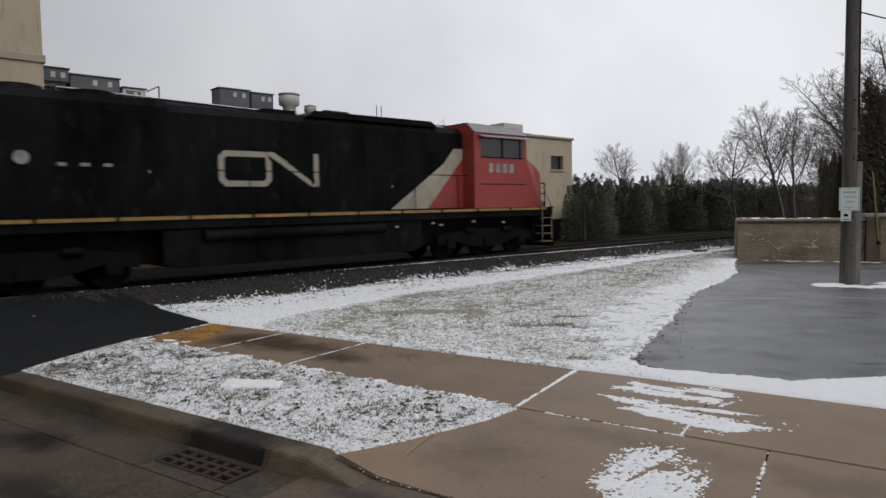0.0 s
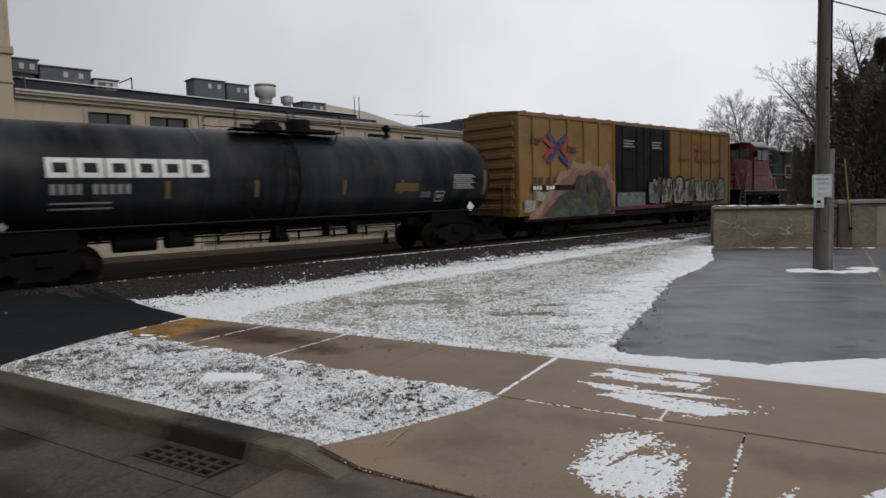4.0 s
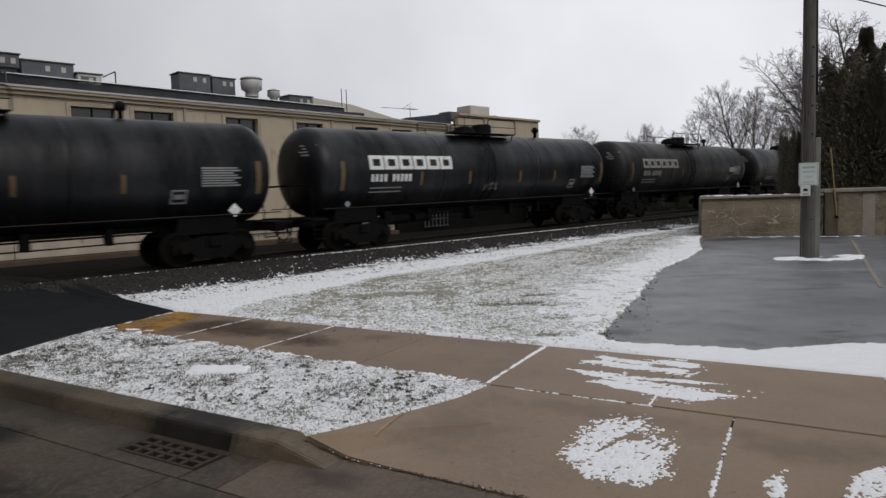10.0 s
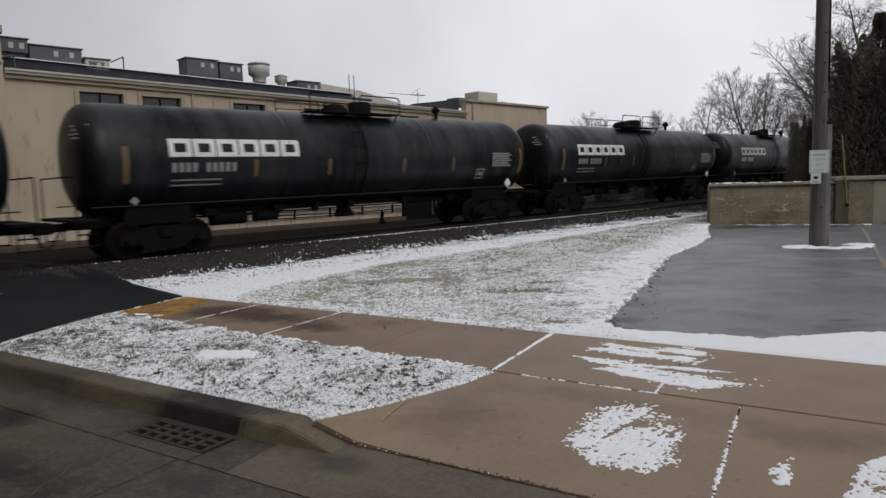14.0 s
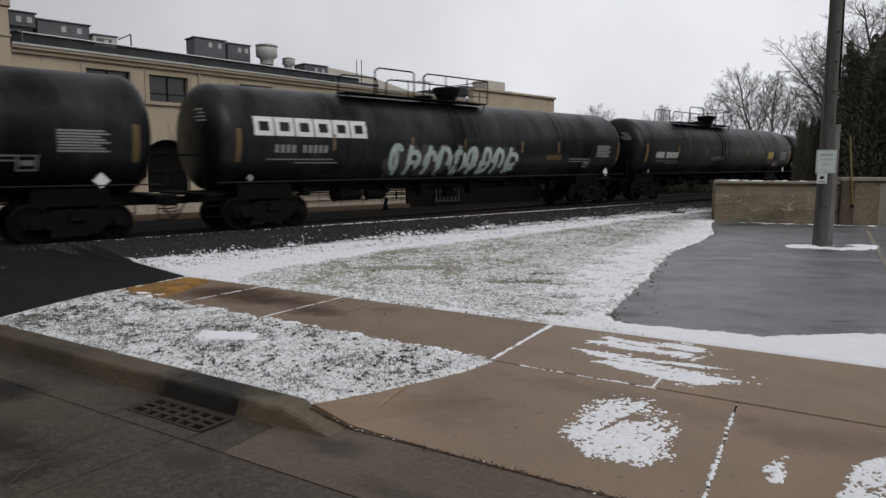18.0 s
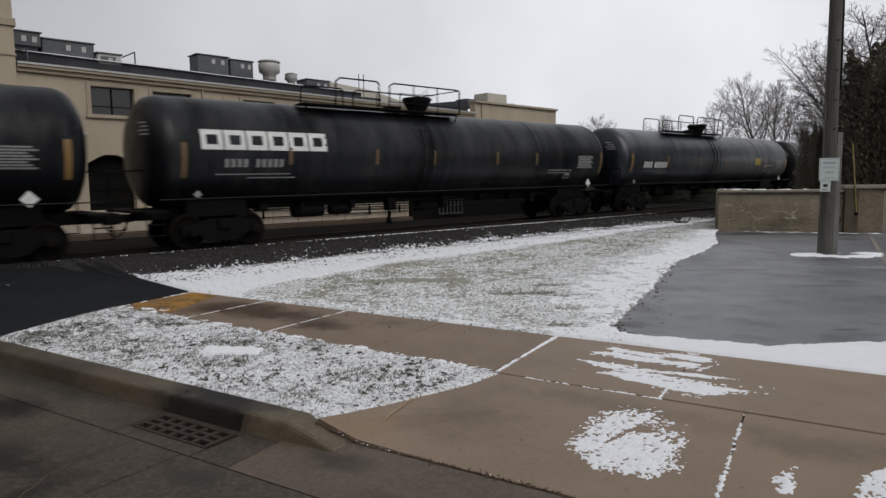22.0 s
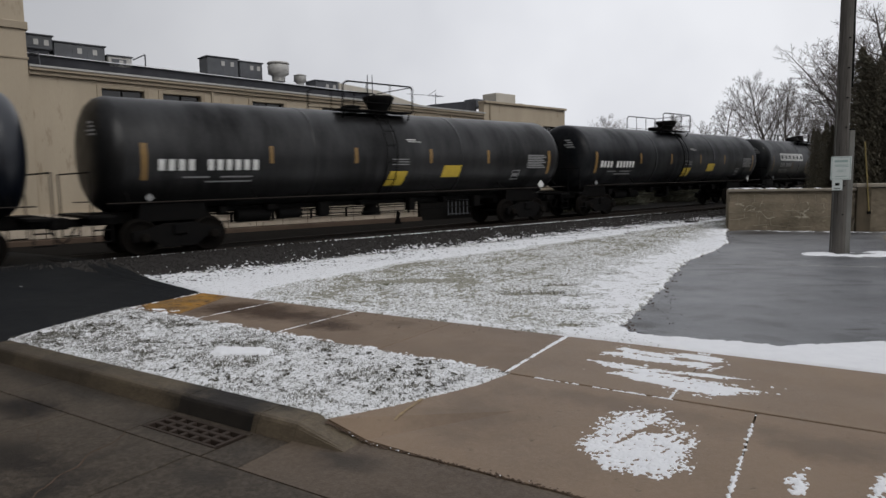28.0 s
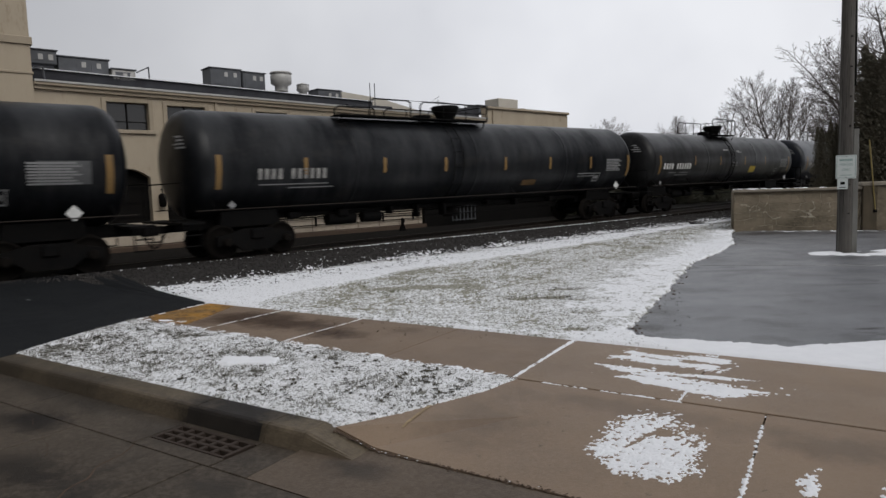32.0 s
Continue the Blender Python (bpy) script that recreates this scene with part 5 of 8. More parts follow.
        hole = [(a + 0.38 * w, e1 - t), (a + g, e1 - t), (a + t, e1 - g), (a + t, e0 + g), (a + g, e0 + t), (m_ - g, e0 + t), (m_ - t, e0 + g), (m_ - t, e1 - 0.02)]
        bars = [[ring[i], ring[i + 1], hole[i + 1], hole[i]] for i in range(7)]
        bars.append(rect(a + 0.38 * w, m_ - t, e1 - t, e1))
        bars += [[(b - t, e0 + 0.26), (b - t + 0.06, e0), (b - 0.05, e0), (b, e0 + 0.05), (b, e1), (b - t, e1)], [(m_ - t, e1 - 0.04), (m_ - t + 0.05, e1), (m_ + 0.1, e1), (b - 0.02, e0), (b - 0.24, e0)]]
        for q in bars:
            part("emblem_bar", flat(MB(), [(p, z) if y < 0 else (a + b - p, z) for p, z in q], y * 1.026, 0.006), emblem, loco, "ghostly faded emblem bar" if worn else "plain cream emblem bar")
        for k in range(7):
            x = c0 + 1.4 - 1.15 * k - 0.4 * (k % 3)
            part("fitting", MB().box(x, x + 0.14, y * 1.63 - 0.02, y * 1.63 + 0.02, 1.2 + 0.07 * (k % 2), 1.27 + 0.07 * (k % 2), 0.006), GREYLAB, loco)
        # handrail along the walkway
        yy = 1.5 if y > 0 else -1.5
        part("handrail", MB().tube([(rear + 1.2, yy, 1.8), (rear + 1.0, yy, ht - 0.06), (rear + 1.3, yy, ht), (c0 - 0.3, yy, ht)], 0.016), HANDRAIL if worn else IRON, loco)
        for k in range(8):
            x = rear + 2.6 + k * (c0 - rear - 3.4) / 7
            part("stanchion", MB().tube([(x, yy, 1.76), (x, yy, ht)], 0.018, 5), LOCOBLACK, loco)
    if worn:
        for y in (-1.12, 1.12):
            part("side_box", MB().box(c0 - 1.7, c0 - 0.005, y - 0.2, y + 0.2, 1.772, 2.5, 0.03), red, loco, "low red cabinet behind the cab")
            part("side_lid", MB().box(c0 - 1.72, c0 - 0.005, y - 0.22, y + 0.22, 2.503, 2.53, 0.006), CABROOF, loco)
            part("high_rail", MB().tube([(c0 - 0.02, y * 0.9, 3.4), (c0 - 2.6, y * 0.9, 3.4)], 0.016), GREYLAB, loco)
    # cab with windows, then nose
    cw = 1.52
    cabz = 4.55
    part("cab", MB().add([(c0, -cw, 1.77), (c1, -cw, 1.77), (c1, cw, 1.77), (c0, cw, 1.77), (c0, -cw, cabz - 0.1), (c1 - 0.12, -cw, cabz - 0.1), (c1 - 0.12, cw, cabz - 0.1), (c0, cw, cabz - 0.1),
                          (c0, -cw + 0.35, cabz + 0.25), (c1 - 0.2, -cw + 0.35, cabz + 0.2), (c1 - 0.2, cw - 0.35, cabz + 0.2), (c0, cw - 0.35, cabz + 0.25)],
                         [(3, 2, 1, 0), (0, 1, 5, 4), (2, 3, 7, 6), (0, 4, 8, 11, 7, 3), (1, 2, 6, 10, 9, 5), (4, 5, 9, 8), (6, 7, 11, 10), (8, 9, 10, 11)]), red, loco, "red cab")
    part("cab_roof", MB().add([(c0 + 0.02, -cw - 0.03, cabz - 0.08), (c1 - 0.05, -cw - 0.03, cabz - 0.08), (c1 - 0.1, -cw + 0.36, cabz + 0.24), (c0 + 0.02, -cw + 0.36, cabz + 0.28),
                               (c0 + 0.02, cw + 0.03, cabz - 0.08), (c1 - 0.05, cw + 0.03, cabz - 0.08), (c1 - 0.1, cw - 0.36, cabz + 0.24), (c0 + 0.02, cw - 0.36, cabz + 0.28)],
                              [(0, 1, 2, 3), (7, 6, 5, 4), (3, 2, 6, 7)]), CABROOF, loco, "pale worn cab roof")
    wx = (c0 + 0.35, (c0 + c1) / 2 - 0.02, (c0 + c1) / 2 + 0.02, c1 - 0.32)
    for y in (-cw - 0.004, cw + 0.004):
        for a, b in ((wx[0], wx[1]), (wx[2], wx[3])):
            win = part("side_window", flat(MB(), rect(a, b, 3.62, 4.28), y, 0.03), GLASS, loco, "dark cab side window")
            part("window_frame", flat(MB(), rect(a - 0.04, b + 0.04, 3.58, 3.62), y * 1.006, 0.02), IRON, win)
        part("window_post", flat(MB(), rect(wx[1] - 0.03, wx[2] + 0.03, 3.6, 4.3), y * 1.004, 0.02), IRON, loco)
        part("window_post", flat(MB(), rect(wx[3] - 0.2, wx[3] - 0.13, 3.62, 4.28), y * 1.006, 0.02), IRON, loco)
        part("cab_seam", flat(MB(), rect(c0 + 0.3, c1 - 0.2, 2.62, 2.65), y * 1.003, 0.008), IRON, loco)
        o = 0.26 if not worn else 0.1
        part("sun_shade", MB().add([(c0 + 0.2, y, 4.40), (c1 - 0.1, y, 4.40), (c1 - 0.1, y + math.copysign(o, y), 4.31), (c0 + 0.2, y + math.copysign(o, y), 4.31),
                                    (c0 + 0.2, y, 4.38), (c1 - 0.1, y, 4.38), (c1 - 0.1, y + math.copysign(o, y), 4.29), (c0 + 0.2, y + math.copysign(o, y), 4.29)],
                                   [(0, 1, 2, 3), (7, 6, 5, 4), (0, 4, 5, 1), (1, 5, 6, 2), (2, 6, 7, 3), (3, 7, 4, 0)]), CABROOF if not worn else IRON, loco, "pale sun shade" if not worn else "")
        for k in range(4):
            part("number_bar", flat(MB(), rect(c0 + 0.75 + 0.36 * k, c0 + 0.98 + 0.36 * k, 3.06, 3.38), y * 1.003, 0.006), FADED if not worn else red, loco)
        part("cab_door", flat(MB(), rect(c0 + 0.04, c0 + 0.32, 2.0, 4.1), y * 1.001, 0.01), red, loco)
    nw = 1.42
    if worn:
        part("nose", MB().add([(c1, -nw, 1.77), (nf - 0.3, -nw, 1.77), (nf, -0.85, 1.77), (nf, 0.85, 1.77), (nf - 0.3, nw, 1.77), (c1, nw, 1.77),
                               (c1, -nw, 3.58), (nf - 0.42, -nw, 3.56), (nf - 0.06, -0.82, 3.74), (nf - 0.06, 0.82, 3.74), (nf - 0.42, nw, 3.56), (c1, nw, 3.58), (c1, 0, 3.68)],
                              [(5, 4, 3, 2, 1, 0), (0, 1, 7, 6), (1, 2, 8, 7), (2, 3, 9, 8), (3, 4, 10, 9), (4, 5, 11, 10), (6, 7, 8, 12), (8, 9, 12), (9, 10, 11, 12), (5, 0, 6, 12, 11)]), red, loco, "red wide nose")
        part("number_box", MB().box(c1 - 0.1, c1 + 0.3, -0.55, 0.55, 4.45, 4.7, 0.03), LOCOBLACK, loco, "black headlight and number box")
        part("visor", MB().box(c1 - 0.1, c1 + 0.42, -1.05, 1.05, 4.71, 4.75, 0.01), LOCOBLACK, loco)
        for y in (-0.75, 0.75):
            part("mirror", MB().box(c1 + 0.02, c1 + 0.1, y * 2.15 - 0.1, y * 2.15 + 0.1, 3.8, 4.2, 0.02), LOCOBLACK, loco)
    else:
        part("nose", MB().add([(c1, -nw, 1.77), (nf, -nw + 0.12, 1.77), (nf, nw - 0.12, 1.77), (c1, nw, 1.77), (c1, -nw, 3.62), (nf - 0.25, -nw + 0.3, 3.42), (nf - 0.25, nw - 0.3, 3.42), (c1, nw, 3.62),
                               (nf, -nw + 0.2, 3.1), (nf, nw - 0.2, 3.1)],
                              [(3, 2, 1, 0), (0, 1, 8, 5, 4), (2, 3, 7, 6, 9), (4, 5, 6, 7), (5, 8, 9, 6), (1, 2, 9, 8), (0, 4, 7, 3)]), red, loco, "red wide nose")
    for y0, y1 in ((-1.2, -0.62), (-0.55, -0.04), (0.04, 0.55), (0.62, 1.2)):
        part("windshield", MB().add([(c1 + 0.004, y0, 3.68), (c1 + 0.004, y1, 3.68), (c1 - 0.1, y1, 4.36), (c1 - 0.1, y0, 4.36), (c1 - 0.05, y0, 3.68), (c1 - 0.05, y1, 3.68)], [(0, 1, 2, 3), (0, 4, 5, 1)]), GLASS, loco)
    for y in (-0.16, 0.16):
        part("headlight", MB().lathe([(0.1, 0), (0.12, 0.06), (0.07, 0.05)], 12, pose(nf - 0.02, y, 3.0, 0, 90, 0)), HANDRAIL, loco)
    for y in (-0.95, 0.95):
        part("ditch_light", MB().lathe([(0.09, 0), (0.11, 0.08), (0.06, 0.07)], 12, pose(F - 0.95, y, 1.9, 0, 90, 0)), HANDRAIL, loco)
    return loco


LOCOS = [(locomotive(23.4, 1.35, (2.4, 5.3), (7.0, 8.6), (11.3, 14.4), "red and black diesel locomotive with cream slash", False), 21.83, 23.4, 0),
         (locomotive(22.93, 1.75, (2.95, 5.4), (7.65, 8.5), (9.85, 12.55), "grimy black diesel locomotive with chalky red cab", True), -1.57, 22.93, 180)]


def boxcar(L):
    """A tall boxcar with posts along its sides, black double doors and graffiti."""
    car = thing("boxcar", pose(0, 0, 0), "mustard yellow boxcar with black doors and graffiti", "boxcar")
    o = -L / 2            # measures below count from the rear coupler
    BOX = mat("mustard_boxcar_paint", (0.19, 0.098, 0.020), 0.6, second=(0.098, 0.053, 0.015), scale=0.8, amount=0.8, third=(0.24, 0.13, 0.05), fine=12, fine_amount=0.3, bump=0.05)
    BOXD = mat("dirty_mustard_paint", (0.15, 0.082, 0.028), 0.65, second=(0.13, 0.07, 0.028), scale=1.0, amount=0.8)
    DOOR = mat("black_door_paint", (0.005, 0.005, 0.0055), 0.55, second=(0.014, 0.0135, 0.013), scale=1.5, amount=0.8, spec=0.15, speck=((0.05, 0.05, 0.05), 3, 0.64, 0.7))
    BROWN = mat("dark_brown_lettering", (0.045, 0.024, 0.012), 0.6)
    SOOTY = mat("sooty_underside_paint", (0.009, 0.007, 0.005), 0.8, second=(0.018, 0.012, 0.007), scale=2, amount=0.8, spec=0.1)
    RUST = mat("rust_red_emblem", (0.19, 0.042, 0.02), 0.6)
    BLUE = mat("blue_emblem", (0.022, 0.036, 0.13), 0.6, second=(0.03, 0.04, 0.10), scale=3)
    REDE = mat("red_emblem", (0.24, 0.028, 0.024), 0.6, second=(0.17, 0.03, 0.02), scale=3)
    a, b = o + 0.5, o + L - 0.6
    part("body", MB().box(a, b, -1.46, 1.46, 0.95, 5.05, 0.03), BOX, car)
    part("roof", MB().side([(a - 0.02, 5.04), (b + 0.02, 5.04), (b + 0.02, 5.10), (a - 0.02, 5.10)], -1.5, 1.5).add(
        [(a, -1.5, 5.10), (b, -1.5, 5.10), (b, 0, 5.22), (a, 0, 5.22), (a, 1.5, 5.10), (b, 1.5, 5.10)], [(0, 1, 2, 3), (3, 2, 5, 4), (0, 3, 4), (1, 5, 2)]), BOXD, car)
    for k in range(16):
        x = a + 0.5 + k * (b - a - 1.0) / 15
        part("roof_rib", MB().side([(x - 0.05, 5.10), (x + 0.05, 5.10), (x + 0.05, 5.15), (x - 0.05, 5.15)], -1.48, 1.48), BOXD, car)
    for y in (-1.49, 1.49):
        part("top_chord", MB().box(a, b, y - 0.03, y + 0.03, 4.94, 5.08, 0.01), BOXD, car)
        part("side_sill", MB().box(a + 0.3, b - 0.3, y - 0.03, y + 0.03, 0.72, 0.98, 0.01), SOOTY, car)
        for x in [a + 0.06] + [a + 0.95 + 1.18 * k for k in range(6)] + [o + 12.75 + 1.18 * k for k in range(6)] + [b - 0.06]:
            part("side_post", MB().box(x - 0.06, x + 0.06, y - 0.035, y + 0.035, 1.05, 4.98, 0.015), BOX, car)
        for x0, x1 in ((o + 7.4, o + 9.95), (o + 10.0, o + 12.55)):
            d = part("door", MB().box(x0, x1, y - 0.04, y + 0.04, 1.12, 4.94, 0.015), DOOR, car, "black plug door")
            for k in range(1, 4):
                part("door_rib", MB().box(x0 + 0.05, x1 - 0.05, y * 1.03 - 0.015, y * 1.03 + 0.015, 1.12 + 0.9 * k, 1.2 + 0.9 * k, 0.01), DOOR, d)
            for k in (0.25, 0.75):
                x = x0 + (x1 - x0) * k
                part("lock_bar", MB().tube([(x, y * 1.04, 1.2), (x, y * 1.04, 4.85)], 0.025, 6), DOOR, d)
            for r in range(3):
                part("stencil", flat(MB(), rect(x0 + 0.75, x0 + 1.7 - 0.15 * (r % 2), 4.2 - 0.13 * r, 4.27 - 0.13 * r), y * 1.035), GREYLAB, d)
        part("door_rail", MB().box(o + 7.3, o + 15.0, y * 1.03 - 0.03, y * 1.03 + 0.03, 1.0, 1.1, 0.01), SOOTY, car)
    y = -1.53
    def wavy(pts, amp, seed):
        """The closed outline with every side broken into small swells."""
        out = []
        for (p, q), (r, t) in zip(pts, pts[1:] + pts[:1]):
            for n_ in range(5):
                f = n_ / 5
                x_, z_ = p + (r - p) * f, q + (t - q) * f
                out.append((x_ + amp * noise.noise((x_ * 3.1, z_ * 3.1, seed)), max(0.84, z_ + amp * noise.noise((x_ * 2.7, z_ * 2.9, seed + 5)))))
        return out

    TEALD = mat("murky_green_spray", (0.022, 0.032, 0.030), 0.6, second=(0.075, 0.088, 0.082), scale=3.5, amount=0.9, speck=((0.010, 0.010, 0.009), 4.0, 0.55, 0.8))
    MURAL = mat("mottled_olive_spray", (0.020, 0.021, 0.014), 0.6, second=(0.085, 0.064, 0.024), scale=2.8, amount=0.95, third=(0.020, 0.036, 0.030), fine=7, fine_amount=0.9, speck=((0.012, 0.011, 0.009), 4.5, 0.55, 0.8))
    HALO = mat("pale_pink_overspray", (0.20, 0.140, 0.095), 0.7, second=(0.175, 0.096, 0.030), scale=2.2, amount=0.95, third=(0.27, 0.20, 0.165), fine=9, fine_amount=0.6)
    for m, amp, poly in ((HALO, 0.2, [(1.0, 0.85), (1.9, 1.5), (2.9, 2.45), (3.5, 2.75), (3.95, 2.85), (4.15, 3.3), (4.6, 3.05), (5.6, 3.15), (6.4, 2.95), (6.75, 3.25), (7.2, 2.4), (7.4, 2.0), (7.4, 0.85)]),
                         (GRAF["pink"], 0.08, [(1.6, 0.85), (2.4, 1.6), (3.0, 2.25), (3.9, 2.65), (4.15, 3.05), (4.5, 2.8), (5.6, 2.9), (6.4, 2.7), (6.7, 2.95), (7.1, 2.2), (7.38, 0.85)]),
                         (MURAL, 0.12, [(1.9, 0.85), (2.7, 1.5), (3.1, 1.75), (3.9, 2.0), (4.4, 2.6), (5.6, 2.75), (6.5, 2.5), (6.95, 1.9), (7.2, 0.85)]),
                         (TEALD, 0.14, [(2.2, 0.85), (6.9, 0.85), (7.0, 1.2), (6.2, 1.34), (5.4, 1.22), (4.2, 1.36), (3.0, 1.2)]),
                         (GRAF["white"], 0.1, [(1.45, 1.6), (2.0, 1.56), (2.35, 1.9), (1.5, 1.95)]), (GRAF["white"], 0.12, [(0.75, 1.1), (1.5, 1.15), (1.6, 1.6), (0.8, 1.62)])):
        part("graffiti", flat(MB(), [(o + p, z) for p, z in wavy(poly, amp, 3.3)], y, 0.003), m, car, "spray-painted shape")
        y -= 0.0035
    rnd = random.Random(61)
    dabs = [GRAF["dark"], GRAF["olive"], MURAL, TEALD, GRAF["dark"], GRAF["olive"]]
    for k in range(46):
        x_, z_ = rnd.uniform(2.5, 6.9), rnd.uniform(0.95, 2.55)
        if not inside([(2.2, 0.9), (3.4, 1.7), (4.4, 2.5), (5.6, 2.65), (6.5, 2.4), (7.0, 0.9)], x_, z_):
            continue
        w, h, a0 = rnd.uniform(0.04, 0.34), rnd.uniform(0.04, 0.42), rnd.uniform(0, 6)
        ring_ = [(o + x_ + w * rnd.uniform(0.5, 1.1) * math.cos(a0 + q * 0.9), max(0.85, z_ + h * rnd.uniform(0.5, 1.1) * math.sin(a0 + q * 0.9))) for q in range(7)]
        part("graffiti", flat(MB(), ring_, y - 0.0007 * k, 0.0006), dabs[k % 6], car)
    for k in range(7):
        rnd = random.Random(40 + k)
        x = o + 10.4 + 1.24 * k
        body = [(x + rnd.uniform(-0.1, 0.1), 1.15 + rnd.uniform(0, 0.1)), (x + 1.0 + rnd.uniform(-0.1, 0.2), 1.12 + rnd.uniform(0, 0.15)), (x + 1.15, 1.7), (x + 0.95 + rnd.uniform(-0.1, 0.1), 2.35 + rnd.uniform(0, 0.2)),
                (x + 0.5, 2.45 + rnd.uniform(-0.2, 0.15)), (x + rnd.uniform(-0.15, 0.1), 2.3), (x - 0.1, 1.7)]
        cx, cz = sum(p for p, z in body) / 7, sum(z for p, z in body) / 7
        part("graffiti", flat(MB(), [(cx + (p - cx) * 1.1, cz + (z - cz) * 1.06) for p, z in body], -1.592 - 0.003 * (k % 3), 0.004), SOOTY, car)
        part("graffiti", flat(MB(), [(cx + (p - cx) * 0.93, cz + (z - cz) * 0.95) for p, z in body], -1.602 - 0.003 * (k % 3), 0.004), GRAF["white" if k % 3 else "teal"], car)
        for j in range(12):
            p, z, q = cx + rnd.uniform(-0.5, 0.5), cz + rnd.uniform(-0.4, 0.4), rnd.uniform(0.1, 0.22)
            shard = [(p + q * rnd.uniform(0.5, 1.2) * math.cos(a + j), z + q * rnd.uniform(1.2, 2.4) * math.sin(a + j)) for a in (0, 1.2, 2.3, 3.3, 4.4, 5.4)]
            part("graffiti", flat(MB(), shard, -1.609 - 0.001 * j, 0.0008), (GRAF["dark"], GRAF["teal"], BOX, GRAF["dark"], GRAF["white"], GRAF["olive"], GRAF["dark"])[j % 7], car)
        for j in range(3):
            p, z = x + rnd.uniform(0.15, 0.8), 1.3 + rnd.uniform(0, 0.8)
            part("graffiti", flat(MB(), [(p, z), (p + 0.12, z - 0.03), (p + 0.25 + rnd.uniform(-0.2, 0.2), z + 0.42), (p + 0.1 + rnd.uniform(-0.2, 0.2), z + 0.45)], -1.62, 0.004), GRAF["dark"], car)
    part("graffiti", flat(MB(), rect(o + 7.5, o + 10.0, 1.15, 1.8), -1.585, 0.004), GRAF["teal"], car)
    part("graffiti", flat(MB(), rect(o + 7.2, o + 12.0, 1.0, 1.16), -1.6, 0.004), GRAF["maroon"], car)
    bx = o + 2.1

    def stroke(pts, w, m, label):
        for (p, q), (r, t) in zip(pts, pts[1:]):
            d = Vector((r - p, t - q)).normalized() * w / 2
            quad = [(bx + p - d.x * 0.7 + d.y, q - d.y * 0.7 - d.x), (bx + r + d.x * 0.7 + d.y, t + d.y * 0.7 - d.x), (bx + r + d.x * 0.7 - d.y, t + d.y * 0.7 + d.x), (bx + p - d.x * 0.7 - d.y, q - d.y * 0.7 + d.x)]
            part("emblem_bar", flat(MB(), quad, -1.535 - (0.003 if m is BLUE else 0), 0.004), m, car, label)

    stroke([(0.05, 4.08), (0.66, 3.72), (0.05, 3.36)], 0.2, REDE, "red emblem bar")
    stroke([(0.3, 4.28), (0.9, 3.78), (0.9, 3.66), (0.3, 3.16)], 0.2, BLUE, "blue emblem bar")
    stroke([(1.66, 4.08), (1.2, 3.72), (1.66, 3.34)], 0.2, REDE, "red emblem bar")
    stroke([(1.56, 4.26), (1.1, 3.98)], 0.2, BLUE, "blue emblem bar")
    stroke([(1.1, 3.42), (1.6, 3.1)], 0.2, BLUE, "blue emblem bar")
    for k in range(4):
        part("mark_bar", flat(MB(), rect(o + 1.4 + 0.36 * k + (0.18 if k > 1 else 0), o + 1.64 + 0.36 * k + (0.18 if k > 1 else 0), 2.28, 2.52), -1.535), BROWN, car)
    part("number_band", flat(MB(), rect(o + 1.25, o + 4.2, 1.98, 2.2), -1.55), DOOR, car)
    for k in range(6):
        part("number_bar", flat(MB(), rect(o + 1.35 + 0.2 * k + (0.25 if k > 2 else 0), o + 1.49 + 0.2 * k + (0.25 if k > 2 else 0), 2.01, 2.17), -1.556), WHITE, car)
    for x0, x1, z in ((1.25, 1.95, 3.98), (1.3, 1.85, 3.84), (3.75, 4.35, 3.72), (3.75, 4.4, 3.56)):
        part("stencil", flat(MB(), rect(o + x0, o + x1, z, z + 0.1), -1.535), BROWN, car)
    for q in (rect(15.2, 16.1, 3.98, 4.08), rect(15.35, 15.45, 3.68, 3.98), rect(15.7, 15.8, 3.68, 3.98), [(16.2, 3.68), (16.32, 3.68), (16.75, 4.08), (16.63, 4.08)],
              [(16.2, 4.08), (16.32, 4.08), (16.75, 3.68), (16.63, 3.68)], rect(15.4, 15.46, 4.2, 4.42), rect(15.46, 15.95, 4.2, 4.26)):
        part("emblem_bar", flat(MB(), [(o + 15.9 + (p - 15.9) * 1.35, 4.02 + (z - 4.0) * 1.3) for p, z in q], -1.535), RUST, car, "rust-red emblem bar")
    for x, word in ((13.45, "Railcar"), (15.35, "Pooling"), (17.25, "Experts")):
        text("lettering", word, BROWN, car, Matrix.Translation((o + x, -1.53, 3.32)) @ pose(0, 0, 0, 90, 0, 0), 0.44, 1.16)
    for x in (a, b):
        s = -1 if x < o + 3 else 1
        for k in range(9):
            part("end_rib", MB().box(min(x, x + s * 0.09), max(x, x + s * 0.09), -1.3, 1.3, 1.25 + 0.41 * k, 1.45 + 0.41 * k, 0.03), BOXD, car)
        for y in (-1.2, 1.2):
            lad = MB().tube([(x + s * 0.12, y, 1.0), (x + s * 0.12, y, 2.4)], 0.018).tube([(x + s * 0.12, y * 0.7, 1.0), (x + s * 0.12, y * 0.7, 2.4)], 0.018)
            for k in range(5):
                lad.tube([(x + s * 0.12, y, 1.05 + 0.3 * k), (x + s * 0.12, y * 0.7, 1.05 + 0.3 * k)], 0.014)
            part("ladder", lad, BOXD, car)
    part("centre_sill", MB().box(o + 0.7, o + L - 0.7, -0.3, 0.3, 0.6, 1.0, 0.02), IRON, car)
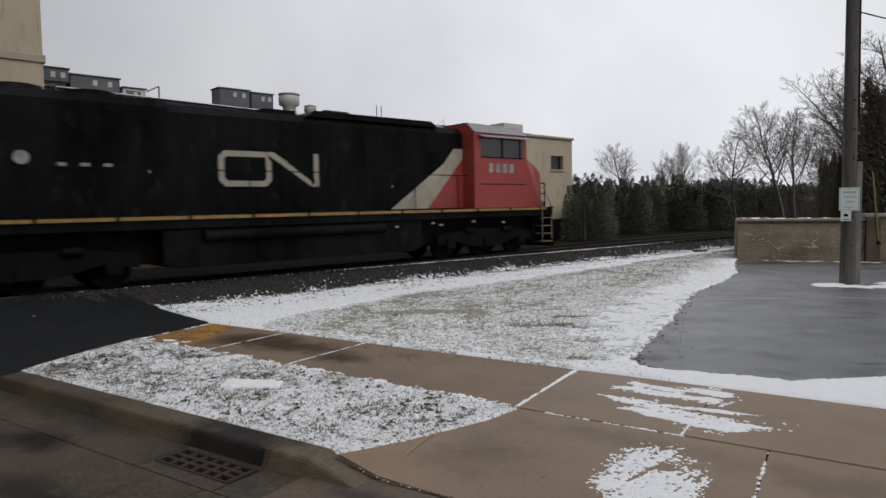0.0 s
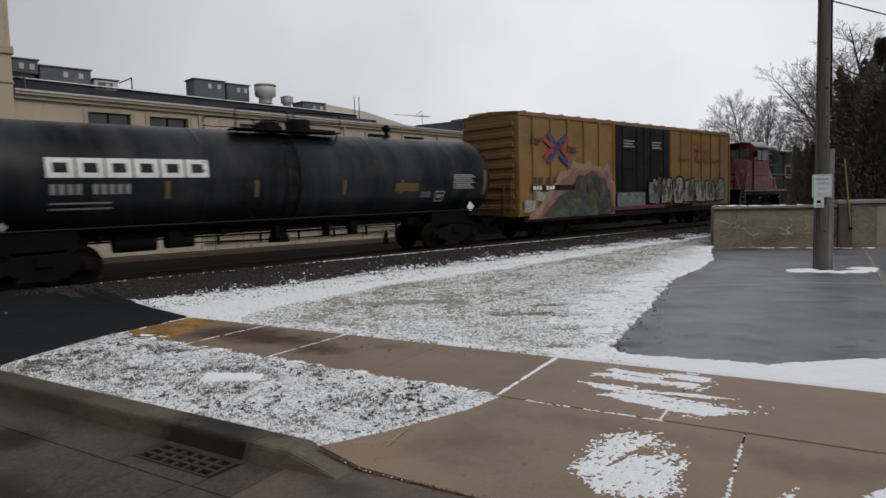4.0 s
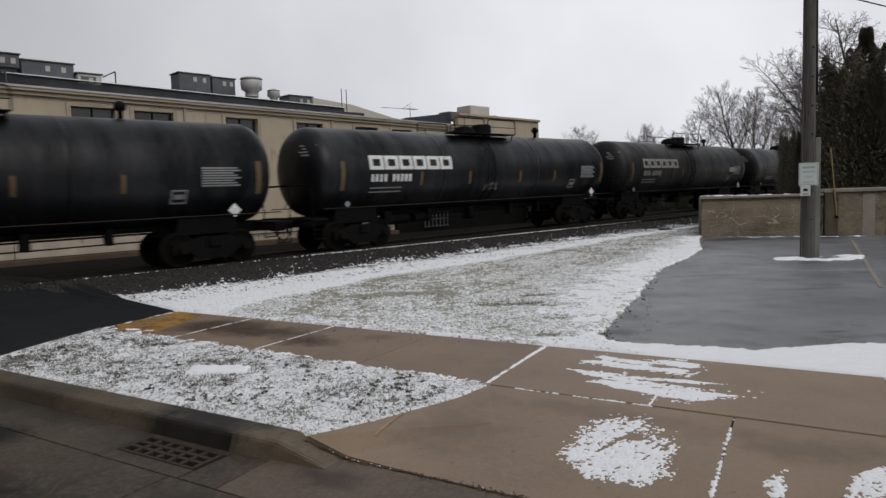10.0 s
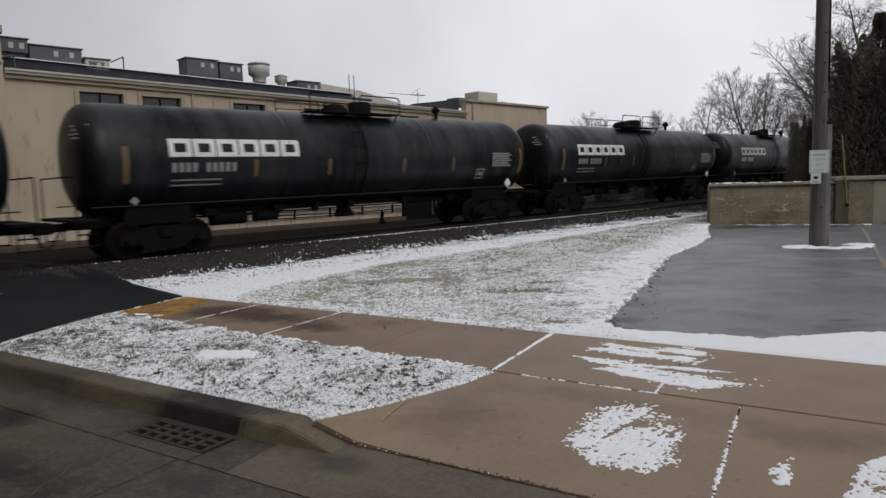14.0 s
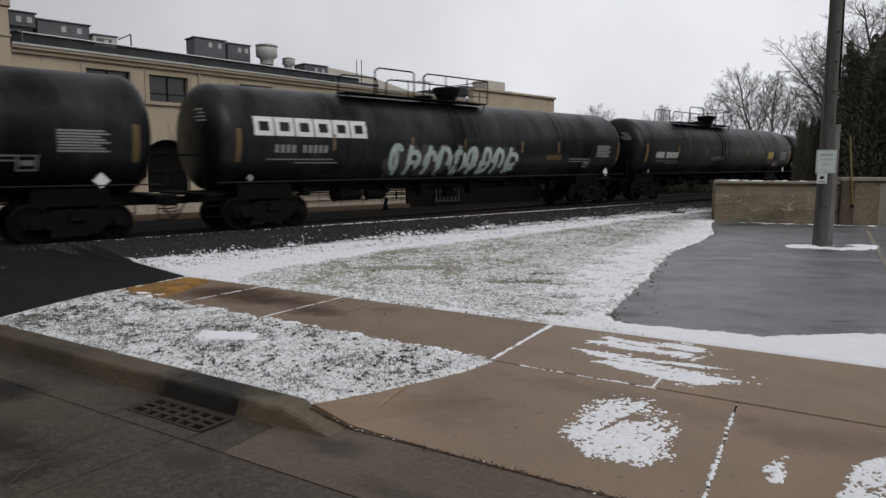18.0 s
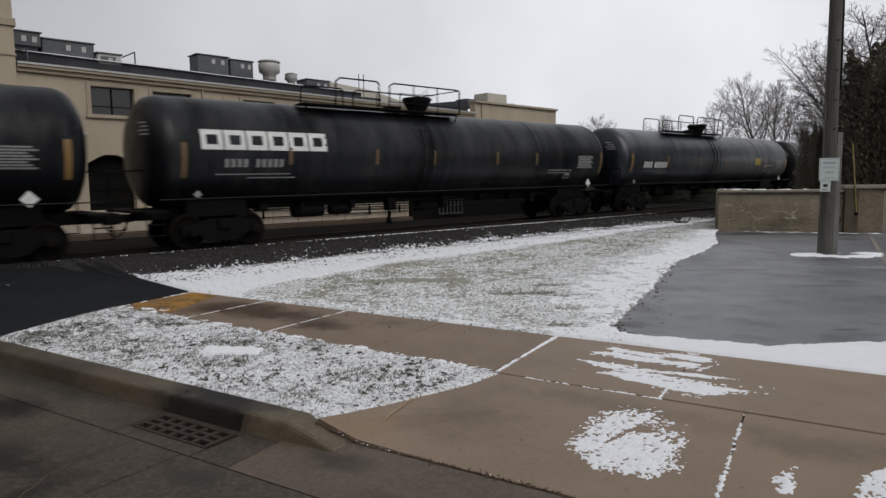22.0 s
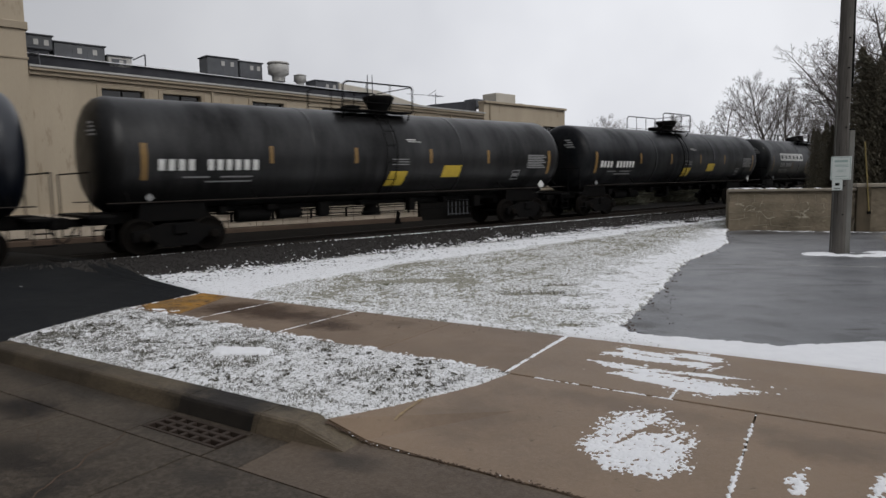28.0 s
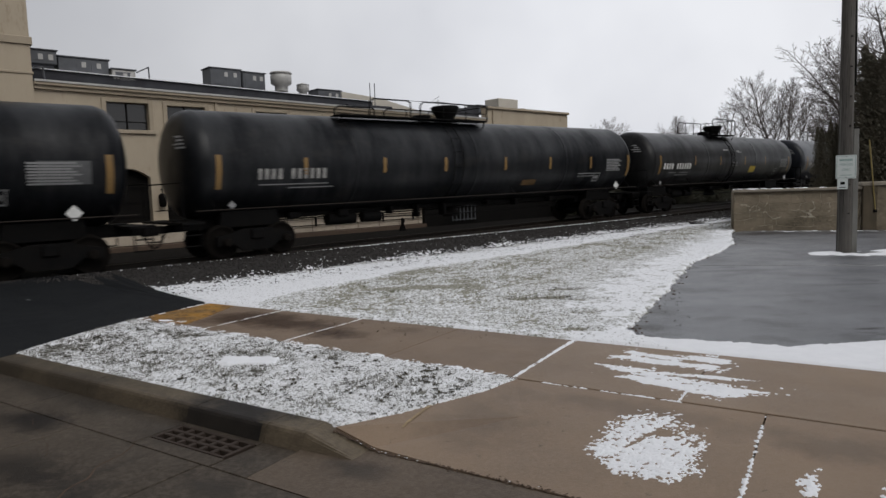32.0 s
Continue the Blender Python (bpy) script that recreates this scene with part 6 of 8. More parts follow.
    for k in range(9):
        x = o + 4.6 + 1.4 * k
        part("cross_bearer", MB().side([(x - 0.12, 0.55), (x + 0.12, 0.55), (x + 0.12, 0.99), (x - 0.12, 0.99)], -1.35, 1.35), IRON, car)
    part("brake_gear", MB().box(o + 5.0, o + L - 5.0, -0.95, -0.35, 0.4, 0.85, 0.04), IRON, car)
    for sx in (-1, 1):
        bogie(car, sx * (L / 2 - 3.3))
        part("coupler", MB().box(*sorted((sx * (L / 2 - 0.8), sx * L / 2)), -0.12, 0.12, 0.76, 1.0, 0.03), IRON, car)
    return car


def text(name, words, material, parent, m, size, stretch=1.0):
    cu = bpy.data.curves.new(name, "FONT")
    cu.body, cu.size, cu.extrude = words, size, 0.002
    tmp = bpy.data.objects.new(name, cu)
    scene.collection.objects.link(tmp)
    me = bpy.data.meshes.new_from_object(tmp.evaluated_get(bpy.context.evaluated_depsgraph_get()))
    bpy.data.objects.remove(tmp)
    bpy.data.curves.remove(cu)
    me.transform(Matrix.Diagonal((stretch, 1, 1, 1)))
    me.materials.clear()
    me.materials.append(material)
    return part(name, me, material, parent, m=m)


BOXCAR = [(boxcar(20.5), -24.5, 20.5, 0)]


def key_train(ob, start, L, turn):
    """Keys a car whose leading coupler stands at start when the clip begins."""
    rows = []
    for t in range(33):
        s = start + run(t) - L / 2
        tip = math.degrees(math.atan2(rise(s + L / 3) - rise(s - L / 3), L / 1.5))
        p = TM @ Vector((s, TRACK_Y, RAIL_Z + (rise(s + L / 3) + rise(s - L / 3)) / 2))
        rows.append((t, pose(p.x, p.y, p.z, 0, tip if turn else -tip, 42.5 + turn)))
    walk(ob, rows)


# ---- factory beyond the track (track axes: x along the rails, y away) ----
BY = 26.5
UNIT = mat("grey_roof_unit", (0.10, 0.105, 0.115), 0.55, 0.2, second=(0.06, 0.062, 0.068), scale=2, amount=0.7, bump=0.1)
UNIT_PALE = mat("pale_galvanised_metal", (0.46, 0.45, 0.43), 0.5, 0.15, second=(0.30, 0.295, 0.28), scale=3, amount=0.6)
PALE = mat("pale_rendered_wall", (0.52, 0.48, 0.41), 0.85, second=(0.42, 0.39, 0.34), scale=1, amount=0.6)


# cornice height along the wall; its slope is fitted to the camera's view
def zc(s):
    return 6.06 - 0.0137 * (s - 5)


fac = thing("factory", TM, "long beige factory with flat roof and cornice", "building")


def wall_with(openings, s0, s1, z0, ztop, y0, y1):
    """A wall from s0 to s1 with rectangular openings (a, b, bottom, top), in columns butted end to end."""
    out = []
    cuts = sorted({s0, s1} | {v for o in openings for v in o[:2]})
    for a, b in zip(cuts, cuts[1:]):
        hole = [o for o in openings if o[0] <= a + 1e-6 and o[1] >= b - 1e-6]
        zs = z0
        for o in sorted(hole, key=lambda o: o[2]):
            out.append(MB().box(a, b, y0, y1, zs, o[2]))
            zs = o[3]
        ta, tb = ztop(a), ztop(b)
        out.append(MB().add([(a, y0, zs), (b, y0, zs), (b, y1, zs), (a, y1, zs), (a, y0, ta), (b, y0, tb), (b, y1, tb), (a, y1, ta)],
               [(3, 2, 1, 0), (4, 5, 6, 7), (0, 1, 5, 4), (2, 3, 7, 6), (0, 4, 7, 3), (1, 2, 6, 5)]))
    return out


WINS = [(7.46, 8.96), (9.65, 11.15), (13.36, 14.84), (16.8, 18.23), (20.15, 21.55), (22.5, 23.85)]
wz = [(4.62 - 0.004 * (a - 7), 5.63 - 0.011 * (a - 7)) for a, b in WINS]
bays = [(7.21, 8.86, 1.0, 3.16), (9.43, 11.1, 1.0, 3.16)]
opens = [(a, b, lo, hi) for (a, b), (lo, hi) in zip(WINS, wz)]
for q in wall_with(opens + bays, 5.17, 27.45, 0.3, zc, BY, BY + 0.35):
    part("wall_panel", q, STUCCO, fac, "beige painted front wall")
part("wall_core", MB().box(5.2, 27.4, BY + 0.75, BY + 0.9, 0.3, 5.6), DARK, fac)
for (a, b), (lo, hi) in zip(WINS, wz):
    w = part("window", MB().box(a + 0.02, b - 0.02, BY + 0.2, BY + 0.24, lo + 0.02, hi - 0.02), GLASS, fac, "dark tinted window")
    fr = MB()
    for q in ((a - 0.16, a, lo - 0.1, hi + 0.14), (b, b + 0.16, lo - 0.1, hi + 0.14), (a, b, hi, hi + 0.14)):
        fr.box(q[0], q[1], BY - 0.05, BY + 0.002, q[2], q[3], 0.01)
    part("surround", fr, STUCCO_DARK, w)
    part("sill", MB().box(a - 0.2, b + 0.2, BY - 0.1, BY + 0.1, lo - 0.14, lo - 0.002, 0.012), STUCCO_DARK, w)
    part("mullion", MB().box((a + b) / 2 - 0.025, (a + b) / 2 + 0.025, BY + 0.16, BY + 0.2, lo + 0.02, hi - 0.02), DARK, w)
    part("transom", MB().box(a + 0.02, b - 0.02, BY + 0.165, BY + 0.2, lo + 0.3, lo + 0.33), DARK, w)
for a, b, lo, hi in bays:
    d = part("bay_door", MB().box(a - 0.1, b + 0.1, BY + 0.36, BY + 0.42, lo, hi), DARK, fac, "dark recessed loading door")
    n = 8
    arc = [(a, hi)] + [(a + (b - a) * k / n, hi - 0.32 + 0.34 * math.sin(math.pi * k / n)) for k in range(n + 1)] + [(b, hi)]
    arch = MB()
    for (p, q), (r, t) in zip(arc[1:-1], arc[2:-1]):
        arch.add([(p, BY, q), (r, BY, t), (r, BY, hi + 0.01), (p, BY, hi + 0.01), (p, BY + 0.34, q), (r, BY + 0.34, t), (r, BY + 0.34, hi + 0.01), (p, BY + 0.34, hi + 0.01)],
                 [(0, 1, 2, 3), (7, 6, 5, 4), (0, 4, 5, 1), (3, 2, 6, 7), (0, 3, 7, 4), (1, 5, 6, 2)])
    part("arch", arch, STUCCO, d)
    for k in range(4):
        part("door_rail", MB().box(a, b, BY + 0.33, BY + 0.36, lo + 0.3 + 0.55 * k, lo + 0.36 + 0.55 * k), IRON, d)
# cornice with a gutter lip, sloped along the wall to fit the camera's view
def run_of(y0, y1, dz0, dz1, s0, s1, f):
    return MB().add([(s0, y0, f(s0) + dz0), (s1, y0, f(s1) + dz0), (s1, y1, f(s1) + dz0), (s0, y1, f(s0) + dz0), (s0, y0, f(s0) + dz1), (s1, y0, f(s1) + dz1), (s1, y1, f(s1) + dz1), (s0, y1, f(s0) + dz1)],
                    [(3, 2, 1, 0), (4, 5, 6, 7), (0, 1, 5, 4), (2, 3, 7, 6), (0, 4, 7, 3), (1, 2, 6, 5)])
part("cornice", run_of(BY - 0.22, BY + 0.5, 0.0, 0.10, 5.2, 27.4, zc), STUCCO_DARK, fac, "beige cornice")
part("cornice_lip", run_of(BY - 0.26, BY - 0.16, 0.10, 0.17, 5.2, 27.4, zc), UNIT_PALE, fac)
part("cornice_soffit", run_of(BY - 0.12, BY - 0.003, -0.14, 0.0, 5.2, 27.4, zc), STUCCO_DARK, fac)
for s in (11.62, 18.75, 24.9):
    part("downspout", MB().box(s - 0.05, s + 0.05, BY - 0.09, BY - 0.006, 1.1, zc(s), 0.01), STUCCO_DARK, fac)
# end block and tower
for q in wall_with([(32.75, 34.0, 4.55, 5.42)], 27.45, 34.9, 0.3, lambda s: 6.46, BY - 0.06, BY + 0.35):
    part("end_block_wall", q, STUCCO, fac, "beige end block wall")
part("end_block_side", MB().box(34.55, 34.9, BY + 0.35, 40, 0.3, 6.46), STUCCO, fac)
w = part("window", MB().box(32.77, 33.98, BY + 0.15, BY + 0.19, 4.57, 5.4), GLASS, fac)
part("sill", MB().box(32.6, 34.15, BY - 0.14, BY + 0.08, 4.43, 4.546, 0.012), STUCCO_DARK, w)
part("end_cornice", MB().box(27.43, 34.95, BY - 0.2, BY + 0.4, 6.46, 6.6, 0.02), STUCCO_DARK, fac)
part("end_parapet", MB().side([(31.8, 6.6), (34.9, 6.6), (34.9, 6.95), (33.5, 6.88)], BY + 2.2, BY + 2.4), ROOF, fac)
part("downspout", MB().box(27.9, 28.0, BY - 0.14, BY - 0.066, 1.1, 6.46, 0.01), STUCCO_DARK, fac)
part("tower", MB().box(-14, 5.17, BY - 0.12, 36, 0.3, 13), STUCCO, fac, "taller beige stair block")
for z0, z1, dy in ((7.36, 7.62, 0.07), (6.38, 6.46, 0.04)):
    part("string_course", MB().box(-14, 5.17 + dy, BY - 0.12 - dy, BY - 0.122, z0, z1, 0.015), STUCCO_DARK, fac)
    part("string_course", MB().box(5.172, 5.17 + dy, BY - 0.12, 36, z0, z1), STUCCO_DARK, fac)
part("tower_door", MB().box(3.3, 4.3, BY - 0.16, BY - 0.122, 0.4, 2.6), DARK, fac)
# plinth, footing, pipes
part("plinth", MB().box(11.35, 22.2, BY - 0.32, BY - 0.003, 0.28, 1.12, 0.02), PLINTH, fac, "pale concrete plinth")
part("plinth", MB().box(5.3, 11.33, BY - 0.32, BY - 0.003, 0.28, 1.12, 0.02), PLINTH, fac)
part("plinth", MB().box(-14, 5.28, BY - 0.34, BY - 0.122, 0.28, 1.12, 0.02), PLINTH, fac)
part("footing", MB().box(-14, 22.2, BY - 0.66, BY - 0.342, 0.02, 0.27, 0.02), LEDGE, fac, "brown dirty footing")
# a near-black band over the lower wall, though it shares the footing's name
part("footing", MB().box(22.2, 34.9, BY - 0.5, BY - 0.062, 0.05, 1.45, 0.02), DARK, fac)
for k in range(9):
    x = 11.9 + k * 1.25
    part("plinth_joint", MB().box(x, x + 0.02, BY - 0.326, BY - 0.318, 0.3, 1.08), LEDGE, fac)
for z in (0.58, 0.86):
    part("pipe", MB().cyl((11.4, BY - 0.4, z), (22.15, BY - 0.4, z), 0.025, 6), IRON, fac)
for k in range(6):
    part("pipe_bracket", MB().box(12 + 1.9 * k, 12.05 + 1.9 * k, BY - 0.42, BY - 0.32, 0.52, 0.92), IRON, fac)
# roof and what stands behind the cornice
part("roof", MB().box(5.17, 34.9, BY + 0.36, 60, 5.3, 5.6), ROOF, fac)
up = part("upper_storey", run_of(29, 46, -1.4, 0, 5.17, 21.4, lambda s: 7.05 - 0.017 * (s - 5)), ROOF, fac, "dark set-back upper storey")
part("roof_edge", run_of(28.9, 29.15, 0.0, 0.03, 5.17, 21.4, lambda s: 7.05 - 0.017 * (s - 5)), SNOW, up, "snow-dusted roof edge")
part("canopy", MB().box(12.0, 15.3, 27.6, 28.6, 6.08, 6.24, 0.02), ROOF, fac)
part("canopy", MB().box(19.0, 21.8, 27.8, 28.8, 6.25, 6.4, 0.02), ROOF, fac)
part("pale_annex", MB().side([(21.5, 5.6), (30.0, 5.6), (30.0, 6.75), (27.4, 6.9), (24.2, 7.5), (21.5, 7.7)], 32, 40), PALE, fac, "pale rendered annex")
part("side_parapet", MB().side([(22.4, 5.75), (27.42, 5.75), (27.42, 6.66), (24.0, 6.2)], BY + 0.5, BY + 0.62), ROOF, fac)
part("chimney_block", MB().box(30.6, 32.4, 28.4, 29.6, 6.4, 7.5, 0.03), PALE, fac)
part("small_fan", MB().lathe([(0.3, 0), (0.32, 0.3), (0.2, 0.5)], 14, pose(33.0, 28.6, 6.5)), UNIT_PALE, fac)
part("roof_box", MB().box(28.6, 30.4, 28.3, 29.2, 6.5, 6.98, 0.02), UNIT, fac)
def roof_unit(x0, x1, y0, y1, z0, z1, label, panels=2, pale=False):
    u = thing("roof_unit", TM, label, "air handler", "roof units of the factory")
    part("casing", MB().box(x0, x1, y0, y1, z0, z1, 0.03), UNIT_PALE if pale else UNIT, u)
    part("lid", MB().box(x0 - 0.05, x1 + 0.05, y0 - 0.05, y1 + 0.05, z1, z1 + 0.05, 0.01), UNIT, u)
    for k in range(panels):
        a = x0 + 0.12 + k * (x1 - x0 - 0.24) / panels
        part("panel", MB().box(a, a + (x1 - x0 - 0.24) / panels - 0.08, y0 - 0.015, y0 - 0.002, z0 + 0.12, z1 - 0.1), UNIT, u)
    for k in range(2):
        a = x0 + (x1 - x0) * (0.45 + 0.3 * k)
        part("label_plate", MB().box(a, a + 0.16, y0 - 0.022, y0 - 0.016, z1 - 0.35, z1 - 0.14), UNIT_PALE, u)
    part("curb", MB().box(x0 + 0.1, x1 - 0.1, y0 + 0.1, y1 - 0.1, z0 - 0.35, z0 - 0.002), ROOF, u)
    return u
roof_unit(5.4, 6.55, 29.0, 30.2, 7.25, 7.75, "dark grey roof air unit beside the tower", 1)
roof_unit(6.62, 8.45, 29.2, 30.6, 6.95, 7.62, "long dark grey roof air unit with vents", 3)
roof_unit(8.5, 9.4, 29.0, 30.0, 6.85, 7.28, "low pale grey roof box", 1, True)
roof_unit(13.0, 14.5, 30.0, 30.9, 7.1, 7.92, "large blue-grey roof air unit", 2)
roof_unit(14.68, 15.85, 30.2, 31.2, 7.1, 7.9, "grey roof exhaust unit", 1)
roof_unit(18.7, 20.1, 30.0, 31.0, 7.0, 7.35, "low grey roof fan box", 2)
vent = thing("roof_vent", TM @ pose(16.6, 30, 7.1), "round pale metal roof vent", "roof vent")
part("drum", MB().lathe([(0.32, 0), (0.32, 0.25), (0.50, 0.36), (0.52, 0.74), (0.46, 0.82)], 22), UNIT_PALE, vent)
part("cap", MB().lathe([(0.42, 0), (0.55, 0.03), (0.5, 0.1), (0.1, 0.12)], 22, pose(0, 0, 0.82)), UNIT_PALE, vent)
v2 = thing("roof_vent", TM @ pose(17.8, 30, 6.95), "small pale metal roof vent", "roof vent")
part("drum", MB().lathe([(0.2, 0), (0.2, 0.2), (0.32, 0.28), (0.3, 0.52)], 16), UNIT_PALE, v2)
part("cap", MB().lathe([(0.26, 0), (0.34, 0.03), (0.1, 0.12)], 16, pose(0, 0, 0.52)), UNIT_PALE, v2)
for s in (20.75, 21.05):
    m = thing("roof_mast", TM @ pose(s * 1.06, 30, 6.7), "thin grey roof mast", "mast")
    part("rod", MB().cyl((0, 0, 0), (0, 0, 1.25), 0.025, 6), UNIT, m)
ant = thing("antenna", TM @ pose(27.9, 31, 6.5), "thin rooftop television antenna", "antenna")
part("mast", MB().cyl((0, 0, 0), (0, 0, 1.05), 0.02, 6), UNIT, ant)
part("boom", MB().cyl((-2.3, 0, 0.82), (0.5, 0, 0.88), 0.016, 6), UNIT, ant)
for k in range(5):
    part("element", MB().cyl((-0.4 + 0.2 * k, -0.4, 0.85), (-0.3 + 0.2 * k, 0.4, 0.88), 0.01, 5), UNIT, ant)
part("element", MB().cyl((-0.6, 0, 0.85), (0.1, 0, 1.25), 0.014, 5), UNIT, ant)
bent = thing("roof_pipe", TM @ pose(9.5, 29.2, 6.9), "bent dark handrail on the roof edge", "handrail")
part("rail", MB().tube([(0, 0, 0.35), (0.5, 0, 0.62), (0.5, 0, 0)], 0.03), UNIT, bent)
bent2 = thing("roof_pipe", TM @ pose(5.55, 28.6, 6.2), "bent dark pipe beside the tower", "pipe")
part("rail", MB().tube([(0, 0, 0), (0, 0, 0.75), (0.42, 0, 0.85), (0.45, 0, 0.1)], 0.035), UNIT, bent2)
lamp = thing("wall_lantern", TM @ pose(9.2, BY, 2.0), "black iron wall lantern between the loading doors", "wall lamp")
part("bracket", MB().tube([(0, -0.01, 0.35), (0, -0.16, 0.38), (0, -0.16, 0.2)], 0.02), IRON, lamp)
part("lantern", MB().lathe([(0.03, 0.22), (0.14, 0.16), (0.16, 0.1), (0.13, -0.28), (0.06, -0.32)], 8, pose(0, -0.16, 0)), IRON, lamp)
cctv = thing("security_camera", TM @ pose(7.05, BY, 3.82), "white wall-mounted security camera", "security camera")
part("mount", MB().tube([(0, -0.01, -0.1), (0, -0.15, -0.1), (0, -0.15, 0)], 0.03), UNIT_PALE, cctv)
part("housing", MB().box(-0.2, 0.16, -0.22, -0.08, 0, 0.12, 0.02), UNIT_PALE, cctv)
fence = thing("stair_railing", TM, "white metal railing at a loading stair", "railing")
for k in range(7):
    part("bar", MB().box(23.8 + 0.28 * k, 23.85 + 0.28 * k, 25.6, 25.64, 0.3, 1.12), UNIT, fence)
for z in (0.34, 0.72, 1.08):
    part("rail", MB().box(23.8, 25.55, 25.585, 25.598, z, z + 0.05), UNIT, fence)
# the yard shares the trackbed's shade-blackened colour
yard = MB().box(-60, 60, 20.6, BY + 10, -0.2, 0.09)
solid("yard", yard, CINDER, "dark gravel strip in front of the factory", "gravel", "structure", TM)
for sgn, s in ((1, 19.6),):
    sw = thing("track_bumper", TM @ pose(s, 24.6, 0.1), "dark iron post beside the plinth", "post")
    part("post", MB().side([(-0.16, 0), (0.18, 0), (0.05, 0.3), (0.12, 0.5), (0.0, 0.62), (-0.06, 0.3)], -0.06, 0.06), IRON, sw)

# ---- retaining wall, pole, signs ----
CAP = mat("pale_wall_cap", (0.30, 0.265, 0.21), 0.8, second=(0.2, 0.17, 0.14), scale=2, amount=0.7, bump=0.3)
MORTAR = mat("pale_mortar", (0.36, 0.31, 0.235), 0.9, second=(0.14, 0.115, 0.08), scale=4, amount=0.7, bump=0.5, bump_scale=40)
# dark concrete; also the colour of the shade painted under the cap
DARKSTONE_SHADE = mat("dark_damp_concrete", (0.085, 0.070, 0.050), 0.85, second=(0.15, 0.122, 0.085), scale=1.6, amount=0.9, bump=0.6, bump_scale=20, spec=0.1, speck=((0.03, 0.026, 0.02), 4, 0.58, 0.7), stretch=(1.4, 1, 0.5))
WM = pose(11.2, 26.0, 0, 0, 0, -21.5)     # wall axes: x along the wall, y behind it
wallob = thing("retaining_wall", WM, "weathered stone wall with snow on its cap", "stone wall", kind="structure")
part("core", MB().box(0.03, 4.28, 0.012, 0.6, -0.2, 1.48), MORTAR, wallob)
rnd = random.Random(5)


def jag(x, z):
    """How far a joint's corner strays from the straight course."""
    return x + 0.10 * noise.noise((x * 2.3, z * 3.1, 1.5)), z + 0.11 * noise.noise((x * 2.1, z * 2.7, 7.5))


zs = [-0.1, 0.17, 0.47, 0.72, 1.05, 1.40]
for r, (z0, z1) in enumerate(zip(zs, zs[1:])):
    cuts, x = [0.0], 0.0
    while x < 3.9:
        x += rnd.uniform(0.28, 0.85)
        cuts.append(min(x, 4.28))
    cuts[-1] = 4.28
    for x0, x1 in zip(cuts, cuts[1:]):
        gap = rnd.choice((0.001, 0.003, 0.006, 0.011))
        xm = (x0 + x1) / 2 + rnd.uniform(-0.06, 0.06)
        ring = [(x0 + gap, z0 + gap), (xm, z0 + gap), (x1 - gap, z0 + gap), (x1 - gap, (z0 + z1) / 2), (x1 - gap, z1 - gap), (xm, z1 - gap), (x0 + gap, z1 - gap), (x0 + gap, (z0 + z1) / 2)]
        ring = [(min(4.28, max(0.0, p)), max(-0.15, q)) for p, q in (jag(*v) for v in ring)]
        y = rnd.uniform(-0.004, 0.006)
        cx, cz = sum(p for p, q in ring) / 8, sum(q for p, q in ring) / 8
        mb = MB()
        mb.add([(p, y + 0.012, q) for p, q in ring] + [(cx + (p - cx) * 0.95, y, cz + (q - cz) * 0.94) for p, q in ring] + [(p, 0.1, q) for p, q in ring],
               [tuple(range(8, 16))] + [(k, (k + 1) % 8, 8 + (k + 1) % 8, 8 + k) for k in range(8)] + [(16 + k, 16 + (k + 1) % 8, (k + 1) % 8, k) for k in range(8)])
        part("stone", mb, STONE, wallob)
part("cap", MB().box(-0.06, 4.3, -0.08, 0.66, 1.48, 1.58, 0.02), CAP, wallob)
# dark strip paints the shade that falls below the cap
part("damp_course", MB().box(0.0, 4.28, -0.015, 0.2, 1.385, 1.48), DARKSTONE_SHADE, wallob)
SMEAR = mat("lime_mortar", (0.46, 0.42, 0.33), 0.9, second=(0.25, 0.21, 0.15), scale=7, amount=0.8, bump=0.6, bump_scale=40)
for k in range(11):
    # crooked smears of repointed mortar across the lower courses
    x, z = rnd.uniform(0.15, 3.3), rnd.choice((0.24, 0.42, 0.47, 0.7, 0.75, 0.98)) + rnd.uniform(-0.05, 0.05)
    way, mb = rnd.uniform(-0.7, 0.7), MB()
    pts = []
    for j in range(rnd.randint(4, 9)):
        pts.append((x, z, rnd.choice((0.006, 0.012, 0.02, 0.04))))
        x, z = x + 0.075 * math.cos(way), max(0.03, z + 0.06 * math.sin(way))
        way += rnd.uniform(-0.8, 0.8)
    n = len(pts)
    mb.add([(x, -0.011, z - w) for x, z, w in pts] + [(x, -0.011, z + w) for x, z, w in pts] + [(x, 0.03, z - w * 1.3) for x, z, w in pts] + [(x, 0.03, z + w * 1.3) for x, z, w in pts],
           [(j, j + 1, n + j + 1, n + j) for j in range(n - 1)] + [(2 * n + j, 2 * n + j + 1, j + 1, j) for j in range(n - 1)] + [(n + j, n + j + 1, 3 * n + j + 1, 3 * n + j) for j in range(n - 1)])
    part("mortar_smear", mb, SMEAR, wallob)
sn = MB()
snow_sheet(sn, [(-0.02, -0.05), (4.26, -0.05), (4.26, 0.62), (-0.02, 0.62)], 0.05, lambda x, y: 0.3 + 0.8 * lump(x, y, 2.6, 3) + 0.6 * lump(x, y, 7, 3) - 0.14 * x + 0.5 * (x < 1.1), 0.05, 1.575, 0.1)
part("cap_snow", sn, SNOW, wallob, "thin snow on the cap")
part("end_return", MB().box(-0.02, 0.5, 0.61, 3.0, -0.2, 1.48, 0.02), STONE, wallob)
pillar = part("pillar", MB().box(4.3, 4.75, -0.14, 0.7, -0.2, 1.6, 0.02), DARKSTONE_SHADE, wallob)
